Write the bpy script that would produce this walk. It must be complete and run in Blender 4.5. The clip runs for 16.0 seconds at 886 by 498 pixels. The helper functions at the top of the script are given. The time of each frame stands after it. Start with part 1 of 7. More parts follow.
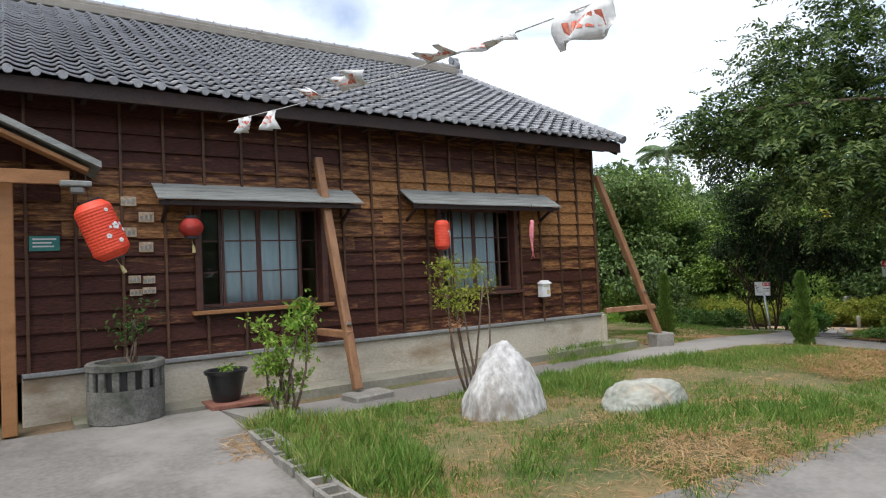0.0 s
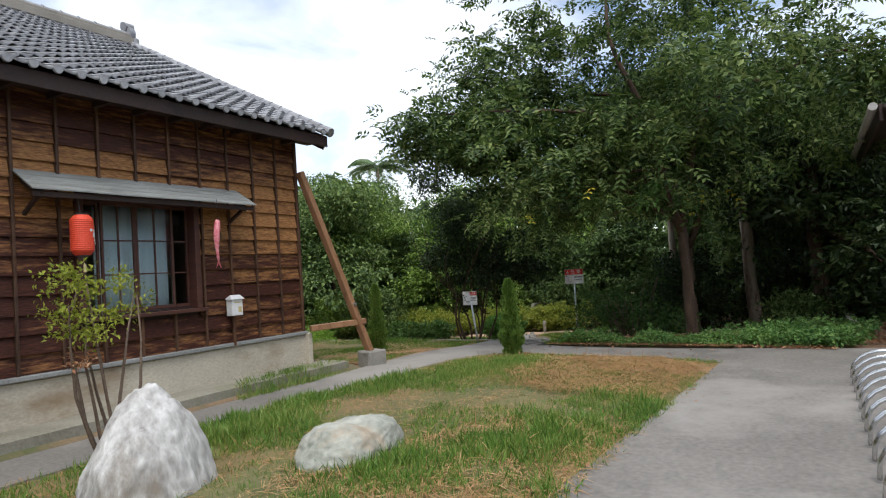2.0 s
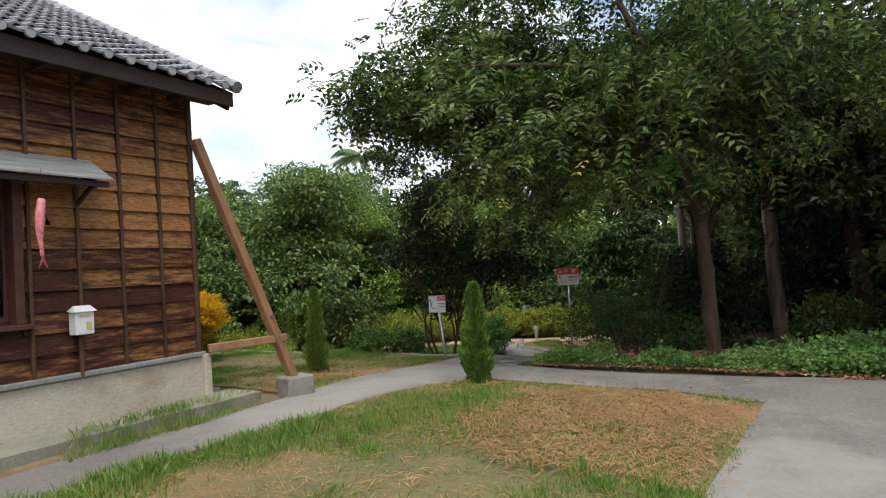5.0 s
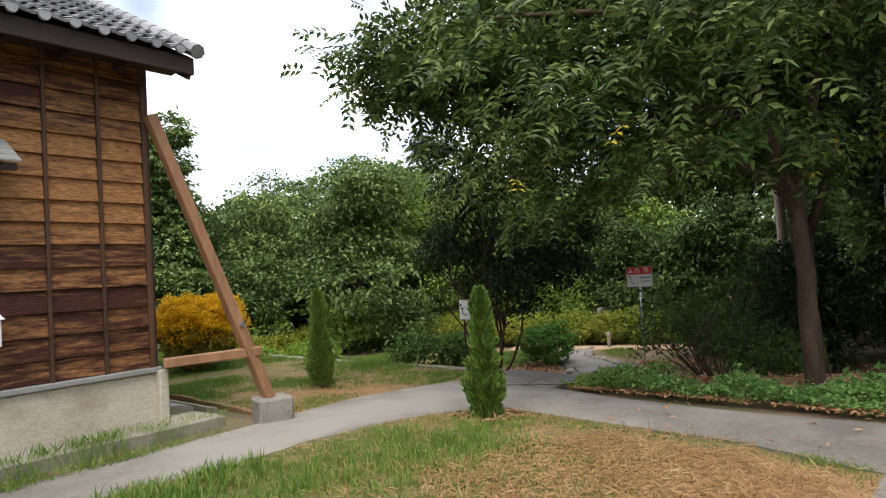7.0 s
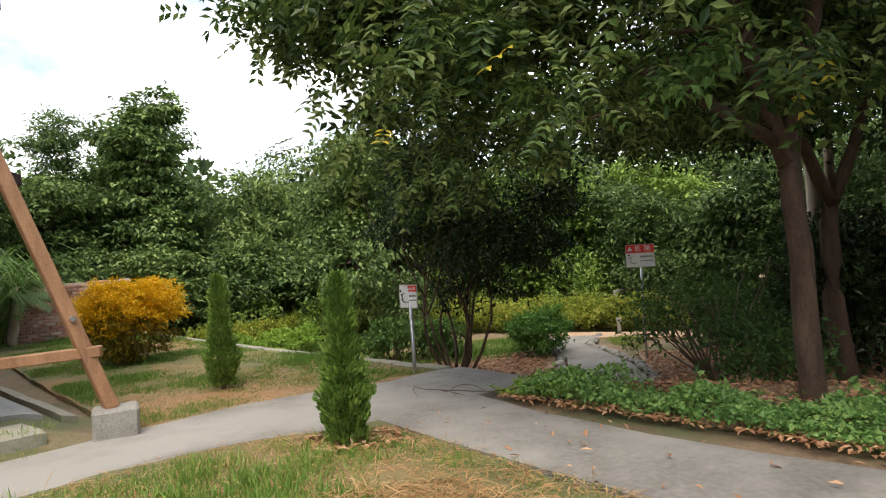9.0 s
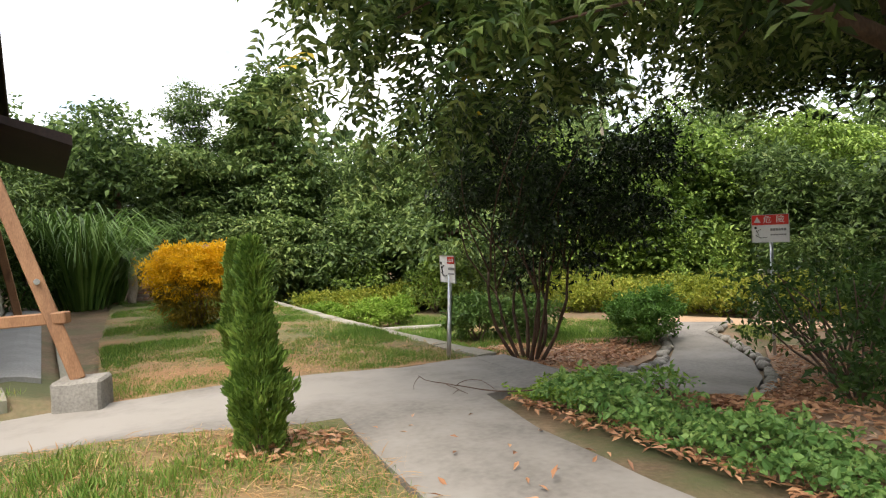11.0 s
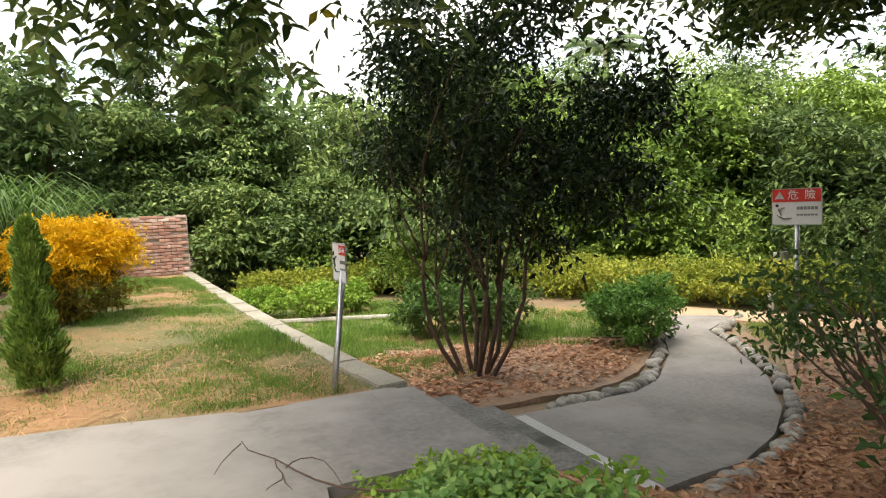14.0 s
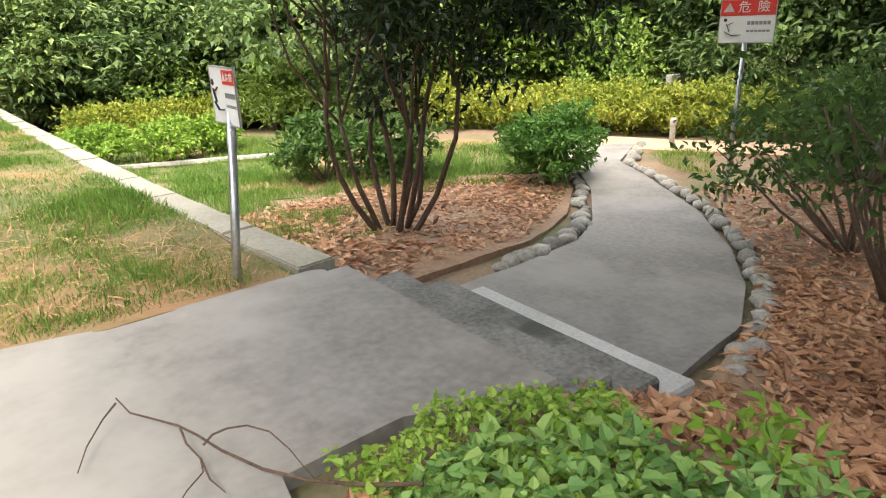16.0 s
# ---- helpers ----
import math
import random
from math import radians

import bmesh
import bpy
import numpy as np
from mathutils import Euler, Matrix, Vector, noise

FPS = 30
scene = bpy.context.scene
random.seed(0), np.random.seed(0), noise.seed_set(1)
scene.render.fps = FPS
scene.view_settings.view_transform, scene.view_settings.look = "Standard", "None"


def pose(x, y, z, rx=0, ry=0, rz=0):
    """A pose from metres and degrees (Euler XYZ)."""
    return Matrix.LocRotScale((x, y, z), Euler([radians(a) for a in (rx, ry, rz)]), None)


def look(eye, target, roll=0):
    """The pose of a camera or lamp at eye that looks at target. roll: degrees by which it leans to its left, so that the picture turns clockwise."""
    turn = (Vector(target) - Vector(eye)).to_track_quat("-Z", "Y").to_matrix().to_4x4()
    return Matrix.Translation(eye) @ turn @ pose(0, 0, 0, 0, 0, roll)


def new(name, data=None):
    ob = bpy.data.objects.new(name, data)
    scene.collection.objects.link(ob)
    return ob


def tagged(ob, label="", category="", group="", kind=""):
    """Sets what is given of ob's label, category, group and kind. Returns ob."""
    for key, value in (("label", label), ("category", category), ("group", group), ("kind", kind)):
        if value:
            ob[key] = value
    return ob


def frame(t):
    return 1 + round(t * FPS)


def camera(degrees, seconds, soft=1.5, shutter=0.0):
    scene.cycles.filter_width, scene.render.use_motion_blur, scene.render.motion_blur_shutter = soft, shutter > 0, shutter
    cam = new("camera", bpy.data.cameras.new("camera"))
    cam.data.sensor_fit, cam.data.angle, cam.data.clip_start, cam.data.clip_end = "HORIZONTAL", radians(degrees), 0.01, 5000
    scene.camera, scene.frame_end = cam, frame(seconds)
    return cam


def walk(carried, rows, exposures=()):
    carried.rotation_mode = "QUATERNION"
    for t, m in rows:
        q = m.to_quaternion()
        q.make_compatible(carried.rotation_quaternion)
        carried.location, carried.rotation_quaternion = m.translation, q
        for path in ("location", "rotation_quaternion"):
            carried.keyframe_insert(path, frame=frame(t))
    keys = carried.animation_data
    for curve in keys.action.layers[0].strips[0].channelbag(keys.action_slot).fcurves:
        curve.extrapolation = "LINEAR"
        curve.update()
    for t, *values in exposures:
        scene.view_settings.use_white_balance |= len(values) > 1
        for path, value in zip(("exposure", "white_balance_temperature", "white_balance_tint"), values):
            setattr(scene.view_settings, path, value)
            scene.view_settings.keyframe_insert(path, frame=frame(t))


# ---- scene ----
cam = camera(69.8, 16.0, soft=1.15)
PATH = [
    (0, (-8.17, -7.437, 1.405), (-7.044, -5.786, 1.476), -2.6),
    (0.5, (-7.921, -7.148, 1.362), (-6.605, -5.645, 1.447), -2.9),
    (1, (-7.563, -6.886, 1.339), (-6.078, -5.549, 1.432), -3.7),
    (1.5, (-7.222, -6.684, 1.327), (-5.636, -5.467, 1.402), -3.4),
    (2, (-6.88, -6.48, 1.32), (-5.156, -5.469, 1.393), -3.6),
    (2.5, (-6.518, -6.296, 1.323), (-4.738, -5.383, 1.367), -3.7),
    (3, (-6.041, -6.22, 1.302), (-4.254, -5.323, 1.334), -3.3),
    (3.5, (-5.686, -5.997, 1.338), (-3.89, -5.118, 1.368), -3.4),
    (4, (-5.322, -5.94, 1.307), (-3.528, -5.058, 1.345), -3.6),
    (4.5, (-4.925, -5.893, 1.314), (-3.145, -4.982, 1.356), -3.5),
    (5, (-4.57, -5.857, 1.326), (-2.848, -4.842, 1.39), -3.5),
    (5.2, (-4.432, -5.878, 1.33), (-2.747, -4.804, 1.407), -3.2),
    (7.3, (-2.536, -5.765, 1.298), (-0.987, -4.501, 1.373), -3.6),
    (7.5, (-2.33, -5.816, 1.264), (-0.787, -4.547, 1.342), -3.8),
    (8, (-1.86, -5.895, 1.272), (-0.318, -4.623, 1.337), -3.8),
    (8.5, (-1.413, -5.838, 1.232), (0.136, -4.573, 1.271), -3.7),
    (9, (-0.94, -5.935, 1.232), (0.511, -4.558, 1.25), -3.8),
    (9.5, (-0.518, -5.923, 1.197), (0.814, -4.432, 1.197), -3.6),
    (9.7, (-0.302, -5.928, 1.176), (0.964, -4.379, 1.169), -3.7),
    (11.8, (1.103, -5.8, 1.123), (2.146, -4.095, 1.062), -2.7),
    (12, (1.23, -5.694, 1.123), (2.269, -3.987, 1.05), -2.7),
    (12.5, (1.538, -5.469, 1.125), (2.58, -3.764, 1.033), -2.7),
    (13, (1.842, -5.29, 1.137), (2.879, -3.583, 1.027), -2.4),
    (13.5, (2.12, -5.002, 1.116), (3.153, -3.295, 0.985), -2.0),
    (14, (2.363, -4.745, 1.15), (3.403, -3.042, 1.014), -2.2),
    (14.5, (2.493, -4.497, 1.156), (3.508, -2.78, 1.017), -2.1),
    (15, (2.484, -4.193, 1.161), (3.497, -2.478, 0.973), -2.0),
    (15.5, (2.588, -3.843, 1.119), (3.686, -2.219, 0.721), -3.0),
    (16, (2.649, -3.535, 1.089), (3.947, -2.172, 0.412), -1.8),
]
EXPOSURES = [(0, 0.5, 6250, 9), (1.8, 0.4, 6250, 9), (3.5, 0.32, 6400, 8.5), (5, 0.47, 6500, 9), (9, 0.95, 6850, 10), (12, 1.4, 7150, 11), (13.5, 1.6, 7250, 10.5), (14.6, 1.68, 7300, 10), (15.4, 1.82, 7200, 10), (16, 2.15, 7000, 10)]
walk(cam, [(t, look(e, g, r)) for t, e, g, r in PATH], EXPOSURES)

# ---- light ----
SUN_EL, SUN_AZ = radians(63), radians(215)   # azimuth of the sun's place, from +X towards +Y
world = bpy.data.worlds.new("sky")
scene.world = world
world.use_nodes = True
wn, wl = world.node_tree.nodes, world.node_tree.links
wn.clear()
w_out = wn.new("ShaderNodeOutputWorld")
w_bg = wn.new("ShaderNodeBackground")
w_sky = wn.new("ShaderNodeTexSky")
w_sky.sky_type = "NISHITA"
w_sky.sun_disc = False
w_sky.sun_elevation = SUN_EL
w_sky.sun_rotation = radians(90) - SUN_AZ
w_sky.air_density, w_sky.dust_density = 1.0, 1.6
w_co = wn.new("ShaderNodeTexCoord")
w_map = wn.new("ShaderNodeMapping")
w_map.inputs["Scale"].default_value = (1.0, 1.0, 2.6)
w_map.inputs["Rotation"].default_value = (0, 0, radians(38))
w_noise = wn.new("ShaderNodeTexNoise")
w_noise.inputs["Scale"].default_value = 2.3
w_noise.inputs["Detail"].default_value = 7
w_noise.inputs["Roughness"].default_value = 0.52
w_noise.inputs["Distortion"].default_value = 0.4
w_ramp = wn.new("ShaderNodeValToRGB")
w_ramp.color_ramp.elements[0].position = 0.36
w_ramp.color_ramp.elements[0].color = (0.06, 0.06, 0.06, 1)
w_ramp.color_ramp.elements[1].position = 0.74
w_mix = wn.new("ShaderNodeMix")
w_mix.data_type = "RGBA"
w_mix.inputs[7].default_value = (11.5, 11.5, 11.5, 1)
wl.new(w_co.outputs["Generated"], w_map.inputs["Vector"])
wl.new(w_map.outputs["Vector"], w_noise.inputs["Vector"])
wl.new(w_noise.outputs["Fac"], w_ramp.inputs["Fac"])
wl.new(w_ramp.outputs["Color"], w_mix.inputs[0])
wl.new(w_sky.outputs["Color"], w_mix.inputs[6])
wl.new(w_mix.outputs[2], w_bg.inputs["Color"])
w_bg.inputs["Strength"].default_value = 0.132
wl.new(w_bg.outputs["Background"], w_out.inputs["Surface"])
sun = new("sun", bpy.data.lights.new("sun", "SUN"))
sun.data.energy, sun.data.angle, sun.data.color = 1.75, radians(38), (1.0, 0.95, 0.87)
sun.matrix_world = look((0, 0, 0), (-math.cos(SUN_AZ) * math.cos(SUN_EL), -math.sin(SUN_AZ) * math.cos(SUN_EL), -math.sin(SUN_EL)))


# ---- materials ----
def mat_base(name):
    m = bpy.data.materials.new(name)
    m.use_nodes = True
    n, l = m.node_tree.nodes, m.node_tree.links
    return m, n, l, n["Principled BSDF"]


def surface(name, c1, c2, scale=3.0, rough=0.75, fine=40.0, bump=0.15, c3=None, patch=0.7, stretch=(1, 1, 1), metal=0.0, obj_var=0.0, dist=0.01):
    """A surface whose colour wanders between c1 and c2 at a large and a small scale, with c3 in patches."""
    m, n, l, p = mat_base(name)
    geo = n.new("ShaderNodeNewGeometry")
    mp = n.new("ShaderNodeMapping")
    mp.inputs["Scale"].default_value = stretch
    l.new(geo.outputs["Position"], mp.inputs["Vector"])
    info = n.new("ShaderNodeObjectInfo")
    if obj_var > 0:
        add = n.new("ShaderNodeVectorMath")
        add.operation = "ADD"
        mul = n.new("ShaderNodeMath")
        mul.operation = "MULTIPLY"
        mul.inputs[1].default_value = 37.0
        l.new(info.outputs["Random"], mul.inputs[0])
        l.new(mp.outputs["Vector"], add.inputs[0])
        l.new(mul.outputs[0], add.inputs[1])
        vec = add.outputs[0]
    else:
        vec = mp.outputs["Vector"]
    big = n.new("ShaderNodeTexNoise")
    big.inputs["Scale"].default_value = scale
    big.inputs["Detail"].default_value = 5
    small = n.new("ShaderNodeTexNoise")
    small.inputs["Scale"].default_value = fine
    small.inputs["Detail"].default_value = 4
    l.new(vec, big.inputs["Vector"])
    l.new(vec, small.inputs["Vector"])
    mixf = n.new("ShaderNodeMath")
    mixf.operation = "MULTIPLY_ADD"
    mixf.inputs[1].default_value = 0.5
    l.new(small.outputs["Fac"], mixf.inputs[0])
    half = n.new("ShaderNodeMath")
    half.operation = "MULTIPLY"
    half.inputs[1].default_value = 0.5
    l.new(big.outputs["Fac"], half.inputs[0])
    l.new(half.outputs[0], mixf.inputs[2])
    ramp = n.new("ShaderNodeValToRGB")
    ramp.color_ramp.elements[0].position = 0.34
    ramp.color_ramp.elements[1].position = 0.66
    ramp.color_ramp.elements[0].color = (*c1, 1)
    ramp.color_ramp.elements[1].color = (*c2, 1)
    l.new(mixf.outputs[0], ramp.inputs["Fac"])
    col = ramp.outputs["Color"]
    if c3 is not None:
        pn = n.new("ShaderNodeTexNoise")
        pn.inputs["Scale"].default_value = scale * 0.6
        pn.inputs["Detail"].default_value = 6
        pn.inputs["Roughness"].default_value = 0.65
        off = n.new("ShaderNodeVectorMath")
        off.operation = "ADD"
        off.inputs[1].default_value = (13.1, 7.7, 3.3)
        l.new(vec, off.inputs[0])
        l.new(off.outputs[0], pn.inputs["Vector"])
        pr = n.new("ShaderNodeValToRGB")
        pr.color_ramp.elements[0].position = patch - 0.08
        pr.color_ramp.elements[1].position = patch + 0.08
        l.new(pn.outputs["Fac"], pr.inputs["Fac"])
        mx = n.new("ShaderNodeMix")
        mx.data_type = "RGBA"
        mx.inputs[7].default_value = (*c3, 1)
        l.new(pr.outputs["Color"], mx.inputs[0])
        l.new(col, mx.inputs[6])
        col = mx.outputs[2]
    if obj_var > 0:
        hsv = n.new("ShaderNodeHueSaturation")
        mr = n.new("ShaderNodeMapRange")
        mr.inputs["To Min"].default_value = 1 - obj_var
        mr.inputs["To Max"].default_value = 1 + obj_var
        l.new(info.outputs["Random"], mr.inputs["Value"])
        l.new(mr.outputs["Result"], hsv.inputs["Value"])
        l.new(col, hsv.inputs["Color"])
        col = hsv.outputs["Color"]
    l.new(col, p.inputs["Base Color"])
    p.inputs["Roughness"].default_value = rough
    p.inputs["Metallic"].default_value = metal
    if bump > 0:
        b = n.new("ShaderNodeBump")
        b.inputs["Strength"].default_value = bump
        b.inputs["Distance"].default_value = dist
        l.new(mixf.outputs[0], b.inputs["Height"])
        l.new(b.outputs["Normal"], p.inputs["Normal"])
    return m


def foliage(name, colours, rough=0.5, through_=0.3, scale=0.5):
    """Leaves: each one takes its own tint of the ramp, with slow drift over the crown; some light comes through."""
    m, n, l, p = mat_base(name)
    geo = n.new("ShaderNodeNewGeometry")
    nz = n.new("ShaderNodeTexNoise")
    nz.inputs["Scale"].default_value = scale
    nz.inputs["Detail"].default_value = 3
    l.new(geo.outputs["Position"], nz.inputs["Vector"])
    a = n.new("ShaderNodeMath")
    a.operation = "MULTIPLY_ADD"
    a.inputs[1].default_value = 0.62
    l.new(geo.outputs["Random Per Island"], a.inputs[0])
    b = n.new("ShaderNodeMapRange")
    b.inputs["From Min"].default_value = 0.3
    b.inputs["From Max"].default_value = 0.7
    b.inputs["To Max"].default_value = 0.3
    l.new(nz.outputs["Fac"], b.inputs["Value"])
    info = n.new("ShaderNodeObjectInfo")
    own = n.new("ShaderNodeMath")
    own.operation = "MULTIPLY_ADD"
    own.inputs[1].default_value = 0.24
    own.inputs[2].default_value = -0.08
    l.new(info.outputs["Random"], own.inputs[0])
    both = n.new("ShaderNodeMath")
    l.new(b.outputs["Result"], both.inputs[0])
    l.new(own.outputs[0], both.inputs[1])
    l.new(both.outputs[0], a.inputs[2])
    ramp = n.new("ShaderNodeValToRGB")
    els = ramp.color_ramp.elements
    els[0].color, els[1].color = (*colours[0], 1), (*colours[-1], 1)
    els[0].position, els[1].position = 0.0, 1.0
    for i, c in enumerate(colours[1:-1]):
        e = els.new((i + 1) / (len(colours) - 1))
        e.color = (*c, 1)
    l.new(a.outputs[0], ramp.inputs["Fac"])
    l.new(ramp.outputs["Color"], p.inputs["Base Color"])
    p.inputs["Roughness"].default_value = rough
    p.inputs["Specular IOR Level"].default_value = 0.28
    tr = n.new("ShaderNodeBsdfTranslucent")
    l.new(ramp.outputs["Color"], tr.inputs["Color"])
    mx = n.new("ShaderNodeMixShader")
    mx.inputs[0].default_value = through_
    l.new(p.outputs["BSDF"], mx.inputs[1])
    l.new(tr.outputs["BSDF"], mx.inputs[2])
    l.new(mx.outputs[0], n["Material Output"].inputs["Surface"])
    return m


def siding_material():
    """Dark stained boards, worn to bare tan wood in a band that widens towards the corner; eave shade is painted in
    above it.
    """
    m, n, l, p = mat_base("stained_siding")
    geo = n.new("ShaderNodeNewGeometry")
    info = n.new("ShaderNodeObjectInfo")
    sep = n.new("ShaderNodeSeparateXYZ")
    l.new(geo.outputs["Position"], sep.inputs[0])
    mp = n.new("ShaderNodeMapping")
    mp.inputs["Scale"].default_value = (1.1, 1.1, 9)
    l.new(geo.outputs["Position"], mp.inputs["Vector"])
    mul = n.new("ShaderNodeMath")
    mul.operation = "MULTIPLY"
    mul.inputs[1].default_value = 53.0
    l.new(info.outputs["Random"], mul.inputs[0])
    add = n.new("ShaderNodeVectorMath")
    l.new(mp.outputs["Vector"], add.inputs[0])
    l.new(mul.outputs[0], add.inputs[1])
    grain = n.new("ShaderNodeTexNoise")
    grain.inputs["Scale"].default_value = 3.2
    grain.inputs["Detail"].default_value = 8
    grain.inputs["Roughness"].default_value = 0.52
    l.new(add.outputs[0], grain.inputs["Vector"])
    fine = n.new("ShaderNodeTexNoise")
    fine.inputs["Scale"].default_value = 14
    fine.inputs["Detail"].default_value = 5
    l.new(add.outputs[0], fine.inputs["Vector"])
    # wear: a band of height, a drift along the wall, a share of each board's own; eave shade cuts its top
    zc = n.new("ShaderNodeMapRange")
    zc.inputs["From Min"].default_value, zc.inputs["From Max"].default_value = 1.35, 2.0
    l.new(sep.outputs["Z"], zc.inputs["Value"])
    # tan fades to dark from 2.65 m up: the eave's shade, put into the colour
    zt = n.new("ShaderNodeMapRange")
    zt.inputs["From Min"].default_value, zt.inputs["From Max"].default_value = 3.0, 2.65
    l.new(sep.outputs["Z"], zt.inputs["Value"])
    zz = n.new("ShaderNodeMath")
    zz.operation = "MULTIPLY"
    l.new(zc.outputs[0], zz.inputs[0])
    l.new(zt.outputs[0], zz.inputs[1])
    xc = n.new("ShaderNodeMapRange")
    xc.inputs["From Min"].default_value, xc.inputs["From Max"].default_value = -8.0, 0.0
    xc.inputs["To Min"].default_value, xc.inputs["To Max"].default_value = 0.0, 0.33
    l.new(sep.outputs["X"], xc.inputs["Value"])
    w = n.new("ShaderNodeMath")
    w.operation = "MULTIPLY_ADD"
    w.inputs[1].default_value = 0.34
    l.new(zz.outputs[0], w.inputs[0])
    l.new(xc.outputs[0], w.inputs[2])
    w2 = n.new("ShaderNodeMath")
    w2.operation = "MULTIPLY_ADD"
    w2.inputs[1].default_value = 0.32
    l.new(info.outputs["Random"], w2.inputs[0])
    l.new(w.outputs[0], w2.inputs[2])
    w3 = n.new("ShaderNodeMath")
    w3.operation = "MULTIPLY_ADD"
    w3.inputs[1].default_value = 1.15
    l.new(grain.outputs["Fac"], w3.inputs[0])
    l.new(w2.outputs[0], w3.inputs[2])
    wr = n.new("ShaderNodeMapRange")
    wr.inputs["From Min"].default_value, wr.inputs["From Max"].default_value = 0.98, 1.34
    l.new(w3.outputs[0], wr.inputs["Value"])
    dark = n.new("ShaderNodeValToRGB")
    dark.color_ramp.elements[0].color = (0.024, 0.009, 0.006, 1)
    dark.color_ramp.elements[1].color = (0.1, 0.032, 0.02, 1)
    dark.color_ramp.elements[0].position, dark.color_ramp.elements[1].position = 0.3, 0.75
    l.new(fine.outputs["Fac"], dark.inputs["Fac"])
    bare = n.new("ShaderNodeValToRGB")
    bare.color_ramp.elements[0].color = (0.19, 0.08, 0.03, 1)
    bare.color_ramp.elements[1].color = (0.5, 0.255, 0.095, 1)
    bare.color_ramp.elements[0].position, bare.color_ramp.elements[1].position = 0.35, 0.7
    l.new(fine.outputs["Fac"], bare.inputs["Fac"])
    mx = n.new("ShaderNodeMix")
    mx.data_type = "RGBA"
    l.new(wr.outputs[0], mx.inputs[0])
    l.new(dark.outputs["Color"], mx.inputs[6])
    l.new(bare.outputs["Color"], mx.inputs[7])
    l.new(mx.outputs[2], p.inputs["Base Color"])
    p.inputs["Roughness"].default_value = 0.62
    p.inputs["Specular IOR Level"].default_value = 0.22
    b = n.new("ShaderNodeBump")
    b.inputs["Strength"].default_value = 0.3
    b.inputs["Distance"].default_value = 0.004
    l.new(fine.outputs["Fac"], b.inputs["Height"])
    l.new(b.outputs["Normal"], p.inputs["Normal"])
    return m


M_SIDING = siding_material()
M_BATTEN = surface("batten_wood", (0.035, 0.016, 0.01), (0.13, 0.06, 0.028), 2.0, 0.7, 30, 0.2, stretch=(6, 6, 1), obj_var=0.25)
M_DARKWOOD = surface("dark_wood", (0.018, 0.009, 0.007), (0.05, 0.024, 0.018), 3.0, 0.65, 30, 0.2)
M_FRAME = surface("window_wood", (0.05, 0.019, 0.014), (0.12, 0.045, 0.03), 4.0, 0.55, 40, 0.15, stretch=(1, 1, 4))
M_TIMBER = surface("brace_timber", (0.2, 0.095, 0.045), (0.38, 0.2, 0.1), 2.5, 0.65, 35, 0.25, c3=(0.13, 0.06, 0.03), patch=0.66, stretch=(5, 5, 1))
M_PORCH = surface("porch_timber", (0.26, 0.115, 0.04), (0.42, 0.2, 0.08), 2.0, 0.6, 30, 0.2, stretch=(2, 2, 6))
M_TILE = surface("roof_tile", (0.19, 0.19, 0.2), (0.37, 0.37, 0.385), 1.6, 0.5, 60, 0.25, c3=(0.21, 0.2, 0.2), patch=0.68, obj_var=0.14)
M_RIDGE = surface("ridge_mortar", (0.2, 0.18, 0.15), (0.32, 0.29, 0.25), 3.0, 0.85, 50, 0.3)
M_PLINTH = surface("plinth_concrete", (0.42, 0.37, 0.29), (0.64, 0.58, 0.47), 1.1, 0.88, 28, 0.12, c3=(0.3, 0.22, 0.14), patch=0.6, stretch=(1, 1, 2.2))
M_LEDGE = surface("plinth_ledge", (0.2, 0.2, 0.19), (0.34, 0.34, 0.33), 2.0, 0.85, 50, 0.25)
M_AWNING = surface("awning_board", (0.16, 0.165, 0.15), (0.34, 0.35, 0.33), 2.5, 0.7, 30, 0.3, c3=(0.16, 0.15, 0.14), patch=0.62, stretch=(1, 7, 7))
M_CONC = surface("path_concrete", (0.135, 0.124, 0.11), (0.235, 0.218, 0.197), 0.9, 0.88, 24, 0.25, c3=(0.29, 0.27, 0.245), patch=0.57, stretch=(1, 1, 1), dist=0.006)
M_CONC3 = surface("pale_step_concrete", (0.36, 0.35, 0.33), (0.54, 0.525, 0.5), 2.0, 0.85, 60, 0.3)
M_CURB = surface("curb_concrete", (0.2, 0.185, 0.14), (0.34, 0.32, 0.26), 2.0, 0.88, 45, 0.35, c3=(0.17, 0.18, 0.1), patch=0.62)
M_BLOCK = surface("block_concrete", (0.17, 0.16, 0.14), (0.33, 0.31, 0.275), 4.0, 0.9, 60, 0.4, c3=(0.12, 0.12, 0.1), patch=0.62)
M_RING = surface("mossy_concrete", (0.09, 0.086, 0.078), (0.24, 0.23, 0.205), 3.5, 0.9, 45, 0.45, c3=(0.06, 0.065, 0.05), patch=0.58)
M_SOIL = surface("dry_soil", (0.13, 0.085, 0.05), (0.26, 0.18, 0.11), 1.2, 0.95, 30, 0.5, c3=(0.1, 0.11, 0.045), patch=0.55, dist=0.03)
M_LAWN = surface("lawn_soil", (0.075, 0.09, 0.03), (0.19, 0.16, 0.068), 0.8, 0.95, 26, 0.6, c3=(0.29, 0.165, 0.08), patch=0.56, dist=0.03)
M_LITTER = surface("litter_soil", (0.16, 0.1, 0.06), (0.34, 0.22, 0.14), 1.6, 0.95, 24, 0.6, c3=(0.33, 0.25, 0.18), patch=0.6, dist=0.03)
M_DIRT = surface("orange_dirt", (0.34, 0.215, 0.125), (0.5, 0.345, 0.225), 0.7, 0.95, 20, 0.3)
